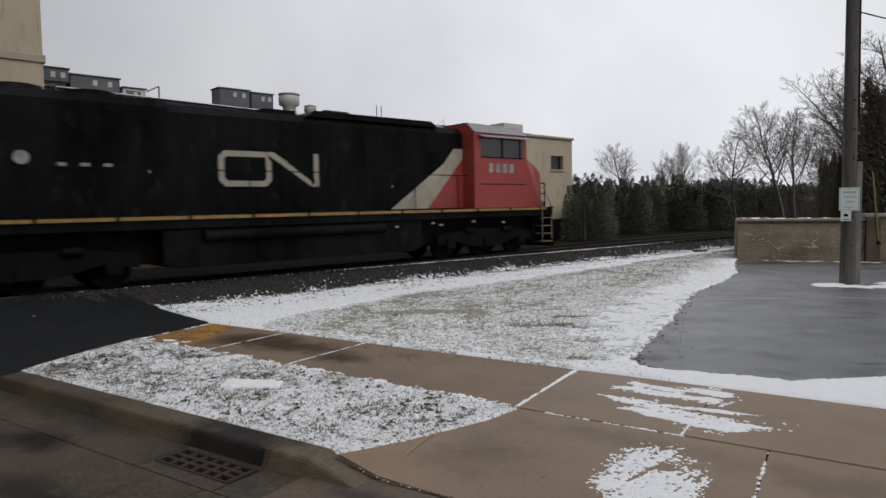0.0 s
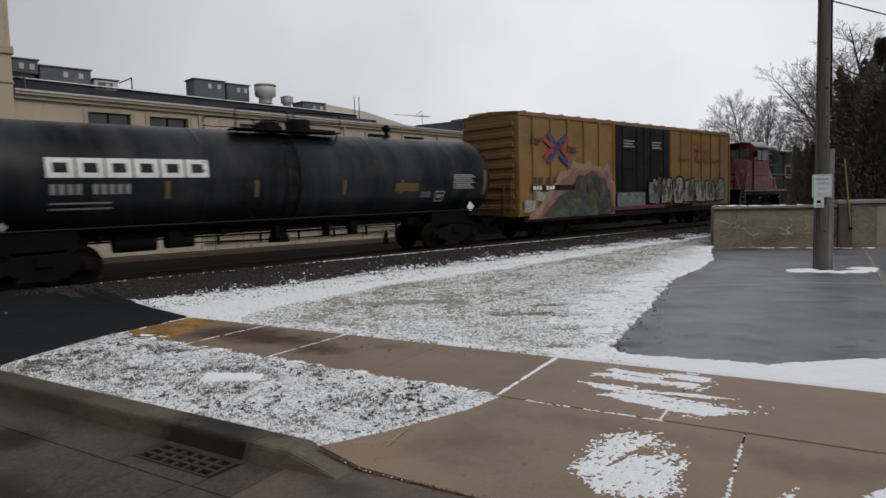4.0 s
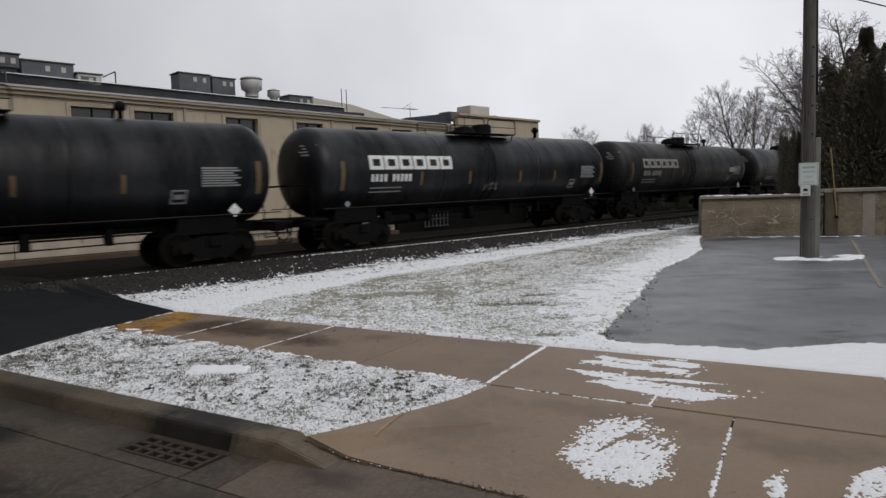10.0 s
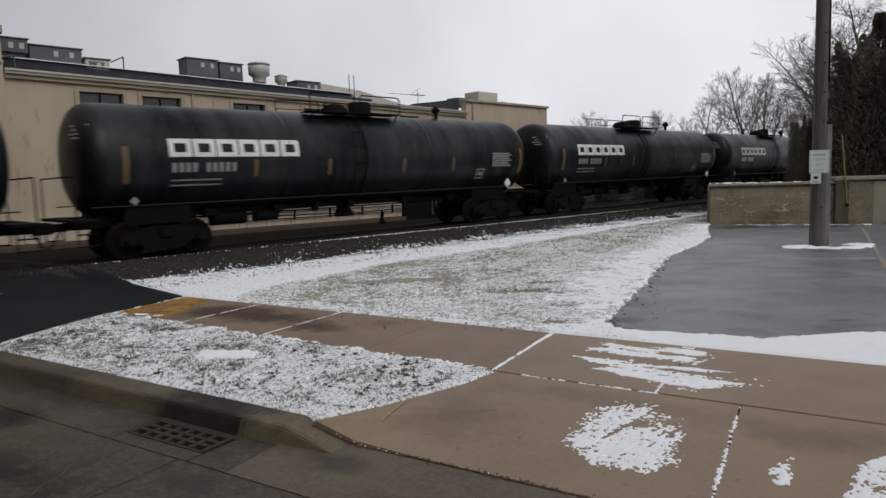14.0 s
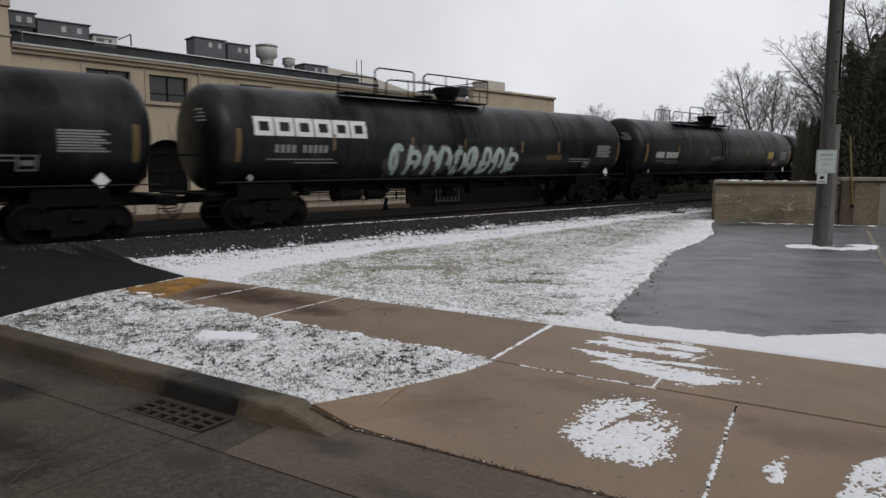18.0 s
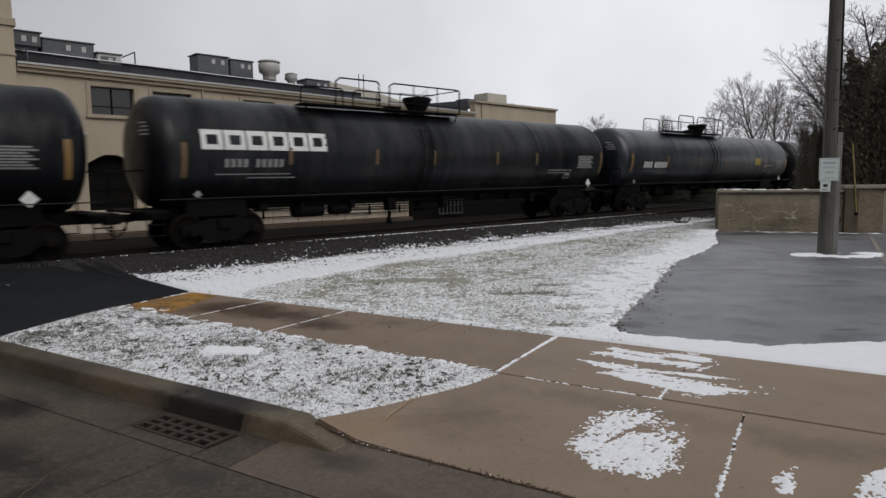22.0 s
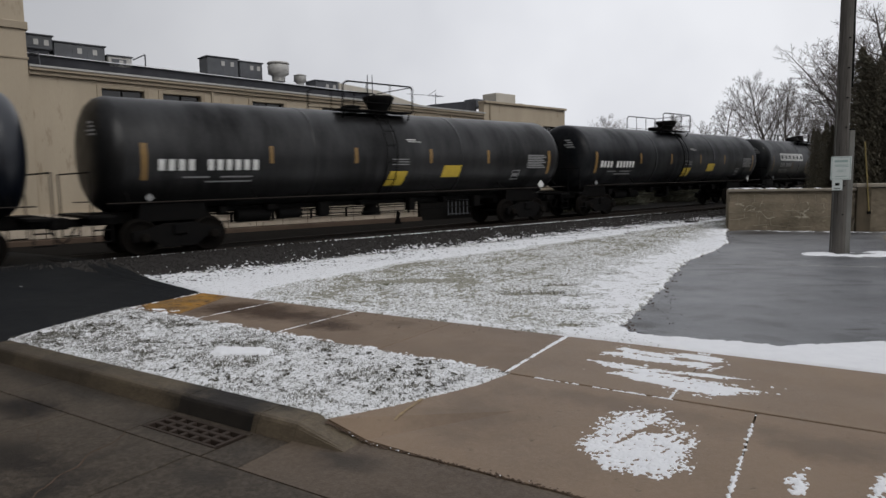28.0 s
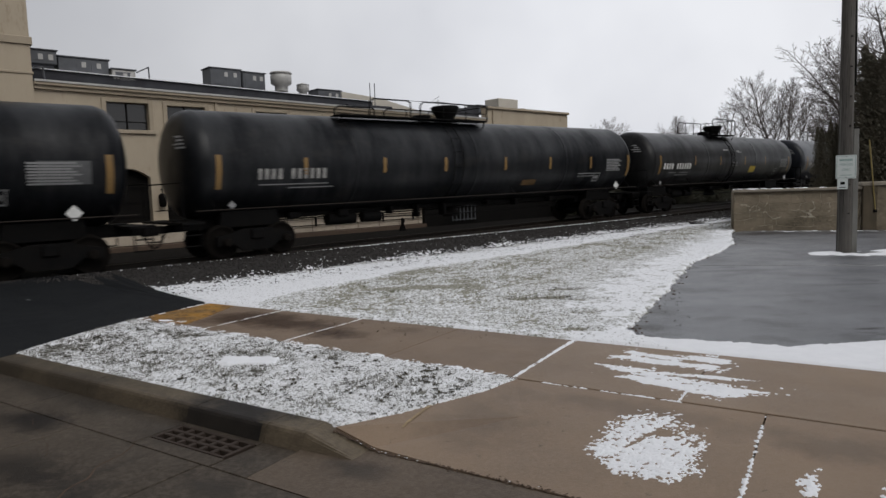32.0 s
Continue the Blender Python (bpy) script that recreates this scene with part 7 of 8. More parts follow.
part("second_wall", MB().box(4.75, 8.0, -0.05, 0.6, -0.2, 1.58, 0.02), STONE, wallob, "plain concrete wall panel")
part("second_cap", MB().box(4.25, 8.05, -0.14, 0.72, 1.6, 1.74, 0.02), CAP, wallob)
for x in (5.55, 6.3, 7.2):
    part("stain_panel", MB().box(x, x + 0.4, -0.058, -0.05, -0.1, 1.5), CAP if x < 6 else DARKSTONE_SHADE, wallob)
part("far_panel", MB().box(8.05, 14, 1.2, 1.5, -0.2, 1.5, 0.02), DARKSTONE_SHADE, wallob)
part("far_cap", MB().box(8.0, 14, 1.15, 1.6, 1.5, 1.62, 0.02), CAP, wallob)
part("backfill", MB().box(0.5, 14, 0.61, 9, -0.2, 1.25), SOIL, wallob)

WOOD = mat("grey_weathered_pole", (0.105, 0.098, 0.090), 0.9, second=(0.055, 0.049, 0.044), scale=9, amount=0.9, third=(0.15, 0.14, 0.125), fine=34,
           fine_amount=0.55, bump=1.0, bump_scale=40, stretch=(1, 1, 0.05), spec=0.1, speck=((0.02, 0.018, 0.016), 14, 0.6, 0.7))
GALV = mat("grey_galvanised_post", (0.17, 0.168, 0.155), 0.6, 0.2, second=(0.10, 0.095, 0.082), scale=5, amount=0.8, stretch=(1, 1, 0.3), speck=((0.07, 0.05, 0.035), 12, 0.62, 0.6))
SIGNW = mat("white_sign_face", (0.62, 0.66, 0.64), 0.45, second=(0.52, 0.56, 0.55), scale=4, amount=0.4)
SIGNG = mat("faded_green_sign_print", (0.24, 0.36, 0.33), 0.5)
pole = thing("utility_pole", pose(10.41, 17.45, 0), "weathered grey timber utility pole with snow at its foot", "utility pole")
part("shaft", MB().lathe([(0.185, -0.1), (0.175, 1), (0.165, 4), (0.15, 8), (0.14, 11)], 18), WOOD, pole)
part("ground_wire", MB().tube([(-0.18, -0.04, 0), (-0.178, -0.04, 2.6), (-0.17, -0.04, 4)], 0.012, 5), GALV, pole)
part("conduit", MB().tube([(0.19, 0.0, 4.3), (0.17, 0.0, 7.0), (0.15, 0.0, 11)], 0.05, 8), IRON, pole)
for k in range(7):
    part("staple", MB().box(-0.02, 0.02, -0.19, -0.16, 1.0 + 0.75 * k, 1.03 + 0.75 * k), IRON, pole)
part("insulator", MB().lathe([(0.03, 0), (0.06, 0.05), (0.03, 0.1)], 8, pose(0.3, -0.02, 4.45, 0, 90, 0)), GALV, pole)
post = thing("steel_post", pose(10.63, 17.42, 0), "grey square steel post beside the timber pole", "post")
part("shaft", MB().box(-0.075, 0.075, -0.06, 0.06, -0.05, 3.2, 0.012), GALV, post)
part("cap", MB().box(-0.08, 0.08, -0.065, 0.065, 3.2, 3.23, 0.008), IRON, post)
face = math.degrees(math.atan2(10.3, 17.3))
sign = thing("parking_sign", pose(10.3, 17.24, 2.22, 0, 0, -face * 0.6), "small white parking sign with faded green words on a pole", "sign")
part("plate", MB().box(-0.235, 0.235, -0.006, 0.006, -0.3, 0.3, 0.004), SIGNW, sign)
br = MB()
for q in ((-0.215, 0.215, 0.272, 0.282), (-0.215, 0.215, -0.282, -0.272), (-0.215, -0.205, -0.272, 0.272), (0.205, 0.215, -0.272, 0.272)):
    br.box(q[0], q[1], -0.009, -0.006, q[2], q[3])
part("border", br, SIGNG, sign)
for k in range(8):
    part("word_bar", MB().box(-0.15 + k * 0.038, -0.122 + k * 0.038, -0.009, -0.006, 0.15, 0.205), SIGNG, sign)
part("word_bar", MB().box(-0.12, 0.12, -0.009, -0.006, -0.22, -0.205), SIGNG, sign)
text("word", "PARKING", SIGNG, sign, Matrix.Translation((-0.15, -0.008, 0.03)) @ pose(0, 0, 0, 90, 0, 0), 0.09, 0.82)
text("word", "ONLY", SIGNG, sign, Matrix.Translation((-0.09, -0.008, -0.1)) @ pose(0, 0, 0, 90, 0, 0), 0.09, 0.85)
for z in (-0.27, 0.27):
    part("bolt", MB().lathe([(0.012, 0), (0.01, 0.008)], 8, pose(0, -0.006, z, 90, 0, 0)), GALV, sign)
tag = thing("pole_tag", pose(10.22, 17.24, 1.79, 0, 0, -face * 0.6), "small white notice plate with dark mark on a pole", "sign")
part("plate", MB().box(-0.12, 0.12, -0.004, 0.004, -0.14, 0.13, 0.003), SIGNW, tag)
part("mark", MB().box(-0.05, 0.05, -0.008, -0.0045, -0.02, 0.05).box(-0.075, 0.075, -0.008, -0.0045, -0.1, -0.085), DARK, tag)
POSTY = mat("faded_yellow_rod", (0.25, 0.19, 0.06), 0.6, second=(0.17, 0.13, 0.05), scale=6, amount=0.7)
rod = thing("marker_rod", pose(15.42, 24.15, 0), "thin leaning yellow marker rod on the wall", "marker post")
part("rod", MB().cyl((0.1, 0, 0.68), (-0.17, 0, 3.25), 0.024, 8), POSTY, rod)
part("bracket", MB().box(0.04, 0.16, -0.03, 0.2, 0.64, 0.74, 0.01), IRON, rod)
cable = thing("overhead_cable", pose(0, 0, 0), "thin black overhead cable from the pole", "cable")
pts = [Vector((10.45, 17.4, 7.05)).lerp(Vector((24, 17.4, 5.2)), k / 12) - Vector((0, 0, 1.6 * math.sin(math.pi * k / 12) * 0.35)) for k in range(13)]
part("wire", MB().tube(pts, 0.018, 5), IRON, cable)

# ---- trees ----
BARK = mat("grey_brown_bark", (0.080, 0.068, 0.060), 0.9, second=(0.13, 0.112, 0.10), scale=4, amount=0.7, bump=0.6, bump_scale=30)
TWIG = mat("dull_twigs", (0.125, 0.108, 0.100), 0.9, second=(0.18, 0.16, 0.15), scale=1, amount=0.7)
NEEDLE = mat("dark_evergreen_needles", (0.115, 0.110, 0.086), 0.8, second=(0.150, 0.136, 0.105), scale=0.9, amount=0.8, third=(0.14, 0.112, 0.085), fine=6, fine_amount=0.6, spec=0.1)
HEDGE = mat("dark_green_shrub", (0.10, 0.108, 0.080), 0.85, second=(0.15, 0.135, 0.105), scale=0.6, amount=0.8, third=(0.09, 0.085, 0.07), fine=5, fine_amount=0.4, spec=0.2)


def limb(mb, p, q, r0, r1, n=5):
    d = (q - p)
    if d.length < 1e-4:
        return
    m = Matrix.Translation(p) @ d.to_track_quat("Z", "Y").to_matrix().to_4x4()
    vs = [m @ Vector((r * math.cos(2 * math.pi * i / n), r * math.sin(2 * math.pi * i / n), h)) for r, h in ((r0, 0), (r1, d.length)) for i in range(n)]
    k = len(mb.v)
    mb.v += [tuple(v) for v in vs]
    for i in range(n):
        mb.smooth.add(len(mb.f))
        mb.f.append((k + i, k + (i + 1) % n, k + n + (i + 1) % n, k + n + i))


def bare_tree(seed, height, limbs=9, fork=0.28, trunk=0.16, spread=0.6, lean=(0.0, 0.0), twig=0.006):
    """A leafless tree: a tapered trunk that runs up into a leader, limbs that leave it low and bend upwards, side branches and fine twigs."""
    rn = random.Random(seed)
    big, fine = MB(), MB()

    def bough(p, d, length, r, level):
        n = (7, 5, 4, 2)[level]
        pts = [p]
        for i in range(n):
            wob = Vector((rn.uniform(-1, 1), rn.uniform(-1, 1), rn.uniform(-0.5, 0.7)))
            d = (d + wob * (0.12, 0.17, 0.24, 0.3)[level] + Vector((0, 0, (0.0, 0.08, 0.03, 0.0)[level]))).normalized()
            p = p + d * length / n
            pts.append(p)
        for i in range(n):
            ra, rb = (max(r * (1 - 0.88 * k / n), twig) for k in (i, i + 1))
            limb(big if level < 2 else fine, pts[i], pts[i + 1], ra, rb, (7, 5, 3, 3)[level])
        if level == 3:
            return
        count = (limbs, int(6 + length * 2.2), int(3 + length * 4.2))[level]
        for k in range(count):
            f = (fork + (0.95 - fork) * ((k + rn.random()) / count) ** 1.15) if level == 0 else 0.18 + 0.82 * (k + rn.random()) / count
            q = f * n
            m = min(int(q), n - 1)
            base = pts[m].lerp(pts[m + 1], q - m)
            ahead = (pts[m + 1] - pts[m]).normalized()
            a = k * 2.4 + rn.uniform(-0.7, 0.7)
            side = Vector((math.cos(a), math.sin(a), 0.15))
            side = (side - ahead * side.dot(ahead)).normalized()
            w = spread * rn.uniform(0.75, 1.2) * (1.0 if level == 0 else 0.9)
            nd = (ahead * (1 - 0.55 * w) + side * w).normalized()
            if level == 0:
                ln = height * (1.02 - f) * rn.uniform(0.62, 0.95) + 0.4
            else:
                ln = length * (1.08 - f) * rn.uniform(0.3, 0.62) + (0.35 if level == 1 else 0.12)
            bough(base, nd, ln, max(r * (1 - 0.8 * f) * rn.uniform(0.42, 0.68), twig), level + 1)

    bough(Vector((0, 0, -0.1)), Vector((lean[0], lean[1], 1)).normalized(), height, trunk, 0)
    zmax = max(v[2] for v in big.v + fine.v)
    k = height / zmax
    for m in (big, fine):
        m.v = [(x * k, y * k, z * k) for x, y, z in m.v]
    return meshed("trunk", big, BARK), meshed("crown", fine, TWIG)


def put_bare(meshes, x, y, turn, size, label):
    t = thing("bare_tree", pose(x, y, 0, 0, 0, turn) @ Matrix.Scale(size, 4), label, "tree", "bare trees beyond the track")
    part("trunk", meshes[0], BARK, t)
    part("crown", meshes[1], TWIG, t)
    return t


TB = [bare_tree(11, 11.4, 34, 0.12, 0.21, 0.88, (0.0, 0.0), 0.009), bare_tree(12, 10.6, 15, 0.34, 0.15, 0.66, (-0.16, 0.05), 0.0095), bare_tree(17, 10.4, 12, 0.26, 0.14, 0.55, (0.04, 0.0), 0.0095),
      bare_tree(23, 8.4, 13, 0.14, 0.13, 0.8, (-0.25, 0.1), 0.0095)]
put_bare(TB[0], 24.8, 37.4, 20, 1.02, "spreading bare tree with long limbs by the wall")
put_bare(TB[3], 24.6, 57.0, 80, 1.0, "bare tree with limbs that lean over brush")
put_bare(TB[1], 28.6, 56.8, 0, 1.04, "bare tree with a rounded crown of fine twigs")
put_bare(TB[2], 30.2, 58.5, 10, 1.02, "slender bare tree with upright limbs")
put_bare(TB[3], 33.4, 60.0, 200, 1.0, "low spreading bare tree beyond the track")
put_bare(TB[3], 36.5, 62.5, 300, 1.05, "low spreading bare tree beyond the track")
put_bare(TB[1], 34.0, 128.0, 30, 1.38, "distant bare tree with rounded crown")
put_bare(TB[2], 43.0, 125.0, 210, 1.36, "distant slender bare tree")
put_bare(TB[1], 40.5, 127.0, 110, 1.1, "distant bare tree with rounded crown")
put_bare(TB[2], 43.0, 74.0, 60, 0.95, "bare tree far along the track")
put_bare(TB[2], 31.0, 45.0, 60, 0.95, "bare tree behind the evergreens")
put_bare(TB[1], 60.0, 70.0, 90, 0.95, "bare tree far along the track")


def evergreen(seed, height, radius, kind, count, mat_):
    """An evergreen: a trunk and a crown of many small drooping sprays with gaps."""
    rn = random.Random(seed)
    trunk, crown = MB(), MB()
    trunk.lathe([(0.16, -0.2), (0.1, height * 0.5), (0.02, height * 0.92)], 8)
    tips = [(rn.uniform(0, 6.28), radius * math.sqrt(rn.random()), rn.uniform(0.78, 1.0)) for _ in range(34)]
    lobes = [(rn.uniform(0, 6.28), rn.uniform(0.2, 0.9), rn.uniform(0.12, 0.3)) for _ in range(16)]
    for _ in range(count):
        h = rn.random() ** (1.25 if kind == "spire" else 0.9)
        a = rn.uniform(0, 2 * math.pi)
        if kind == "spire":
            rr = radius * (1 - h) ** 0.8 + 0.06
            layer = 0.75 + 0.3 * math.sin(h * height * 4.2 + math.sin(a * 2) * 0.8)
            rr *= layer
        else:
            rr = radius * math.sqrt(max(0.02, 1 - (max(0, h - 0.38) / 0.64) ** 2)) * (0.82 + 0.18 * min(1, h / 0.25))
        for la, lh, ls in lobes:
            rr *= 1 + ls * math.exp(-((a - la + math.pi) % (2 * math.pi) - math.pi) ** 2 * 3 - (h - lh) ** 2 * 60)
        rr *= rn.uniform(0.55, 1.06) ** 0.6
        if kind == "scrub":
            ta, tr, th = rn.choice(tips)
            q = rn.random()
            h = th * (1 - (1 - q) ** 1.2)
            w = (0.125 * height * (1 - q) ** 0.8 + 0.04) * rn.uniform(0.4, 1.05)
            ox, oy = tr * math.cos(ta) + w * math.cos(a), tr * math.sin(ta) + w * math.sin(a)
            rr, a = math.hypot(ox, oy), math.atan2(oy, ox)
        p = Vector((rr * math.cos(a), rr * math.sin(a), 0.15 + h * (height - 0.2)))
        out = Vector((math.cos(a), math.sin(a), rn.uniform(-0.5, 0.6) if kind == "spire" else rn.uniform(0.0, 1.2))).normalized()
        ln = rn.uniform(0.09, 0.21)
        sd = out.cross(Vector((rn.uniform(-1, 1), rn.uniform(-1, 1), rn.uniform(-1, 1)))).normalized()
        k = len(crown.v)
        tip = p + out * ln
        mid = p + out * ln * 0.45 + Vector((0, 0, 0.02))
        w = ln * rn.uniform(0.14, 0.3)
        crown.v += [tuple(p), tuple(mid + sd * w), tuple(tip), tuple(mid - sd * w)]
        crown.f.append((k, k + 1, k + 2, k + 3))
    return meshed("trunk", trunk, BARK), meshed("crown", crown, mat_)


def put_green(meshes, x, y, z, turn, sx, sz, label, group="evergreens"):
    t = thing("evergreen_tree", pose(x, y, z, 0, 0, turn) @ Matrix.Diagonal((sx, sx, sz, 1)), label, "evergreen tree", group)
    part("trunk", meshes[0], BARK, t)
    part("crown", meshes[1], NEEDLE, t)


EG = [evergreen(1, 7.6, 2.05, "scrub", 62000, NEEDLE), evergreen(2, 9.4, 2.2, "spire", 42000, NEEDLE), evergreen(3, 5.6, 1.7, "scrub", 11000, HEDGE), evergreen(4, 5.0, 1.8, "scrub", 11000, HEDGE)]
put_green(EG[0], 20.0, 28.8, 0.2, 0, 1.0, 1.0, "dense dark evergreen behind the stone wall")
put_green(EG[1], 22.3, 32.6, 0.1, 40, 1.05, 1.0, "tall pointed dark evergreen behind the wall")
put_green(EG[1], 23.6, 29.8, 0.1, 120, 1.1, 0.86, "loose dark evergreen behind the wall")
put_green(EG[0], 21.6, 28.2, 0.1, 70, 0.95, 0.8, "dense dark evergreen behind the stone wall")
put_green(EG[1], 27.5, 31.0, 0.1, 10, 1.3, 1.05, "tall dark evergreen behind the wall")
put_green(EG[0], 17.5, 29.9, 0.2, 200, 0.42, 0.56, "low dark evergreen behind the stone wall")
put_green(EG[0], 18.9, 30.9, 0.0, 10, 0.5, 0.6, "low dark evergreen behind the stone wall")
put_green(EG[1], 24.6, 31.6, 0.1, 210, 1.2, 0.98, "tall dark evergreen behind the wall")
put_green(EG[0], 22.6, 29.6, 0.1, 150, 0.9, 0.92, "dense dark evergreen behind the stone wall")
rn = random.Random(9)
for i in range(40):
    s = 36.6 + i * 1.3
    x, y = track_xy(s + rn.uniform(-0.5, 0.5), 29.5 + rn.uniform(-1.0, 2.0))
    put_green(EG[2 if i % 3 else 3], x, y, 0, rn.uniform(0, 360), rn.uniform(0.95, 1.3), rn.uniform(0.68, 0.9), "dark scrubby evergreen in a row beyond the track", "evergreen row")
for s, d, k in ((34.1, 24.9, 0.62), (35.5, 25.6, 0.74), (36.6, 26.9, 0.8)):
    x, y = track_xy(s, d)
    put_green(EG[3], x, y, 0, 77 * s, 0.8, k, "dark scrubby evergreen by the factory's end wall", "evergreen row")
# brush along the far side
brush = MB()
rn = random.Random(21)
for i in range(1500):
    s = rn.uniform(50, 150)
    d = rn.uniform(23.0 if s > 66 else 29.0, 46)
    x, y = track_xy(s, d)
    p = Vector((x, y, -0.2))
    hgt = rn.uniform(1.5, 4.0)
    for _ in range(6):
        q = p + Vector((rn.uniform(-0.8, 0.8), rn.uniform(-0.8, 0.8), hgt * rn.uniform(0.6, 1)))
        limb(brush, p, q, 0.03, 0.012, 3)
        for _ in range(3):
            e = q + Vector((rn.uniform(-0.6, 0.6), rn.uniform(-0.6, 0.6), rn.uniform(-0.2, 0.7)))
            limb(brush, p.lerp(q, rn.uniform(0.5, 1)), e, 0.014, 0.01, 3)
solid("brush", brush, BARK, "tangled leafless brush beyond the track", "brush", "stuff")

# ---- snow and grass ----
def inland(x, y):
    """How far a place lies from the track's centre, and along it."""
    p = TM.inverted() @ Vector((x, y, 0))
    return p.x, p.y


sn = MB()
snow_sheet(sn, VERGE, 0.018, lambda x, y: 0.42 + 0.5 * math.exp(-(edge_way(VERGE, x, y) / 0.22) ** 2) + 0.45 * lump(x, y, 1.6, 2) + 0.4 * lump(x, y, 4.5, 5) + 0.6 * lump(x, y, 12, 8) + 0.8 * lump(x, y, 24, 6) + 0.9 * lump(x, y, 41, 3), 0.019, 0.0, 0.02)
solid("verge_snow", sn, CRUST, "thin snow lying between grass blades on the verge", "snow", "stuff")
sn = MB()
c = road_xy(-5.85, 5.42)
snow_sheet(sn, [road_xy(-6.52, 4.95), road_xy(-5.86, 5.26), road_xy(-6.06, 5.5), road_xy(-6.7, 5.2)], 0.02, lambda x, y: 0.9 + 0.4 * lump(x, y, 6, 5), 0.03, 0.025, 0.2)
solid("covered_plate", sn, SNOW, "smooth snow-covered plate in the verge", "snow", "stuff")


DRIFT_FOOT = [(3, 10.4), (5.7, 11.4), (6.5, 11.85), (8, 12.3), (10.3, 12.85), (14, 12.9), (18.5, 13.3), (25.5, 14.0), (34, 14.5), (60, 14.7)]


def drift_foot(s):
    """How far from the street the long drift beside the track begins."""
    for (a, da), (b, db) in zip(DRIFT_FOOT, DRIFT_FOOT[1:]):
        if s <= b:
            return da + (db - da) * max(0, s - a) / (b - a)
    return 14.7


BALD = ((2.27, 12.6, 0.30, 0.16, 1.5), (1.85, 11.7, 0.42, 0.16, 1.3), (2.35, 11.4, 0.32, 0.16, 1.3), (2.15, 10.25, 0.28, 0.2, 1.2), (1.7, 9.06, 0.2, 0.12, 1.7), (1.35, 11.68, 0.3, 0.12, 1.0),
        (-0.2, 13.5, 0.75, 0.28, 0.9), (0.2, 14.3, 0.5, 0.3, 0.6), (4.5, 15.6, 0.5, 0.3, 0.7), (3.6, 14.0, 0.5, 0.3, 0.7))


def lawn_cover(x, y):
    s, d = inland(x, y)
    q = (RM.inverted() @ Vector((x, y, 0))).y
    foot = drift_foot(s) + 0.35 * lump(x, y, 0.9, 4)
    k = max(0.0, min(1.0, (d - foot + 0.25) / 0.6))
    strip = 2.2 * k * k * (3 - 2 * k) - 1.75 * max(0.0, min(1.0, (d - 14.1 - 0.35 * lump(x, y, 0.8, 7)) / 1.1)) * (1 if s > 6 else 0.7)
    rim_ = 0.75 * math.exp(-((q - 7.9) / 0.45) ** 2)
    lot = 1.35 * math.exp(-(edge_way(LOT, x, y) / 0.9) ** 2)
    turf = -0.22 if d < foot else 0.0
    mid = 0.42 * math.exp(-((d - 8.2) / 1.5) ** 2)
    bald = -sum(k_ * math.exp(-((x - a) / c) ** 2 - ((y - b) / e) ** 2) for a, b, c, e, k_ in BALD)
    return (0.15 + bald + strip + rim_ + lot + turf + mid + 0.35 * lump(x, y, 0.6, 1) + 0.4 * lump(x, y, 1.6, 9) + 0.35 * lump(x, y, 3.5, 5) + 0.7 * lump(x, y, 9, 8)
            + 0.9 * lump(x, y, 17, 3))


LAWN_NEAR = LAWN[:LAWN.index((11.3, 26.2))] + [track_xy(27, 12.5), track_xy(45, 13.2), track_xy(45, 15.34), track_xy(5.05, 15.34), LAWN[-1]]
sn = MB()
snow_sheet(sn, LAWN_NEAR, 0.045, lambda x, y: lawn_cover(x, y) if x > -40 else 0, 0.03, 0.0, 0.0)
thick, thin = MB(), MB()
thick.v = thin.v = sn.v
for f in sn.f:
    x, y = sn.v[f[0]][:2]
    deep = lawn_cover(x, y) - 0.5 * lump(x, y, 17, 3) + 0.5 * lump(x, y, 5, 9)
    m = thick if deep > 0.95 else thin
    m.smooth.add(len(m.f))
    m.f.append(f)
solid("lawn_snow", thin, FROST, "thin patchy snow among the lawn's grass", "snow", "stuff")
far, near_ = MB(), MB()
far.v = near_.v = sn.v
for f in thick.f:
    m = far if inland(*sn.v[f[0]][:2])[1] > 13.2 else near_
    m.smooth.add(len(m.f))
    m.f.append(f)
solid("track_drift", far, DRIFT, "gritty strip of snow along the track", "snow", "stuff")
solid("lawn_drift", near_, DRIFT, "deeper snow in strips on the lawn", "snow", "stuff")
# ballast shoulder: loose snow and stones
sn = MB()
SH = [track_xy(3.2, 15.2), track_xy(48, 15.2), track_xy(48, 17.62), track_xy(3.2, 17.62)]


def ball_h(x, y):
    d = inland(x, y)[1]
    for (a, za), (b_, zb) in zip(bp, bp[1:]):
        if a <= d <= b_:
            return za + (zb - za) * (d - a) / (b_ - a)
    return 0.0


def shoulder_cover(x, y):
    s, d = inland(x, y)
    low = 1.2 * max(0.0, 1 - (d - 15.0) / (1.0 + 0.6 * lump(x, y, 0.5, 3)))
    rail = (2.6 if s > 11 else 1.2) * math.exp(-((d - 17.42) / 0.045) ** 2)
    return -0.45 - 0.4 * max(0.0, min(1.0, (d - 16.0) / 1.2)) + low + rail + 0.45 * lump(x, y, 3, 2) + 0.95 * lump(x, y, 11, 7) + 0.95 * lump(x, y, 22, 4) - (0.3 if s < 9 else 0.08)


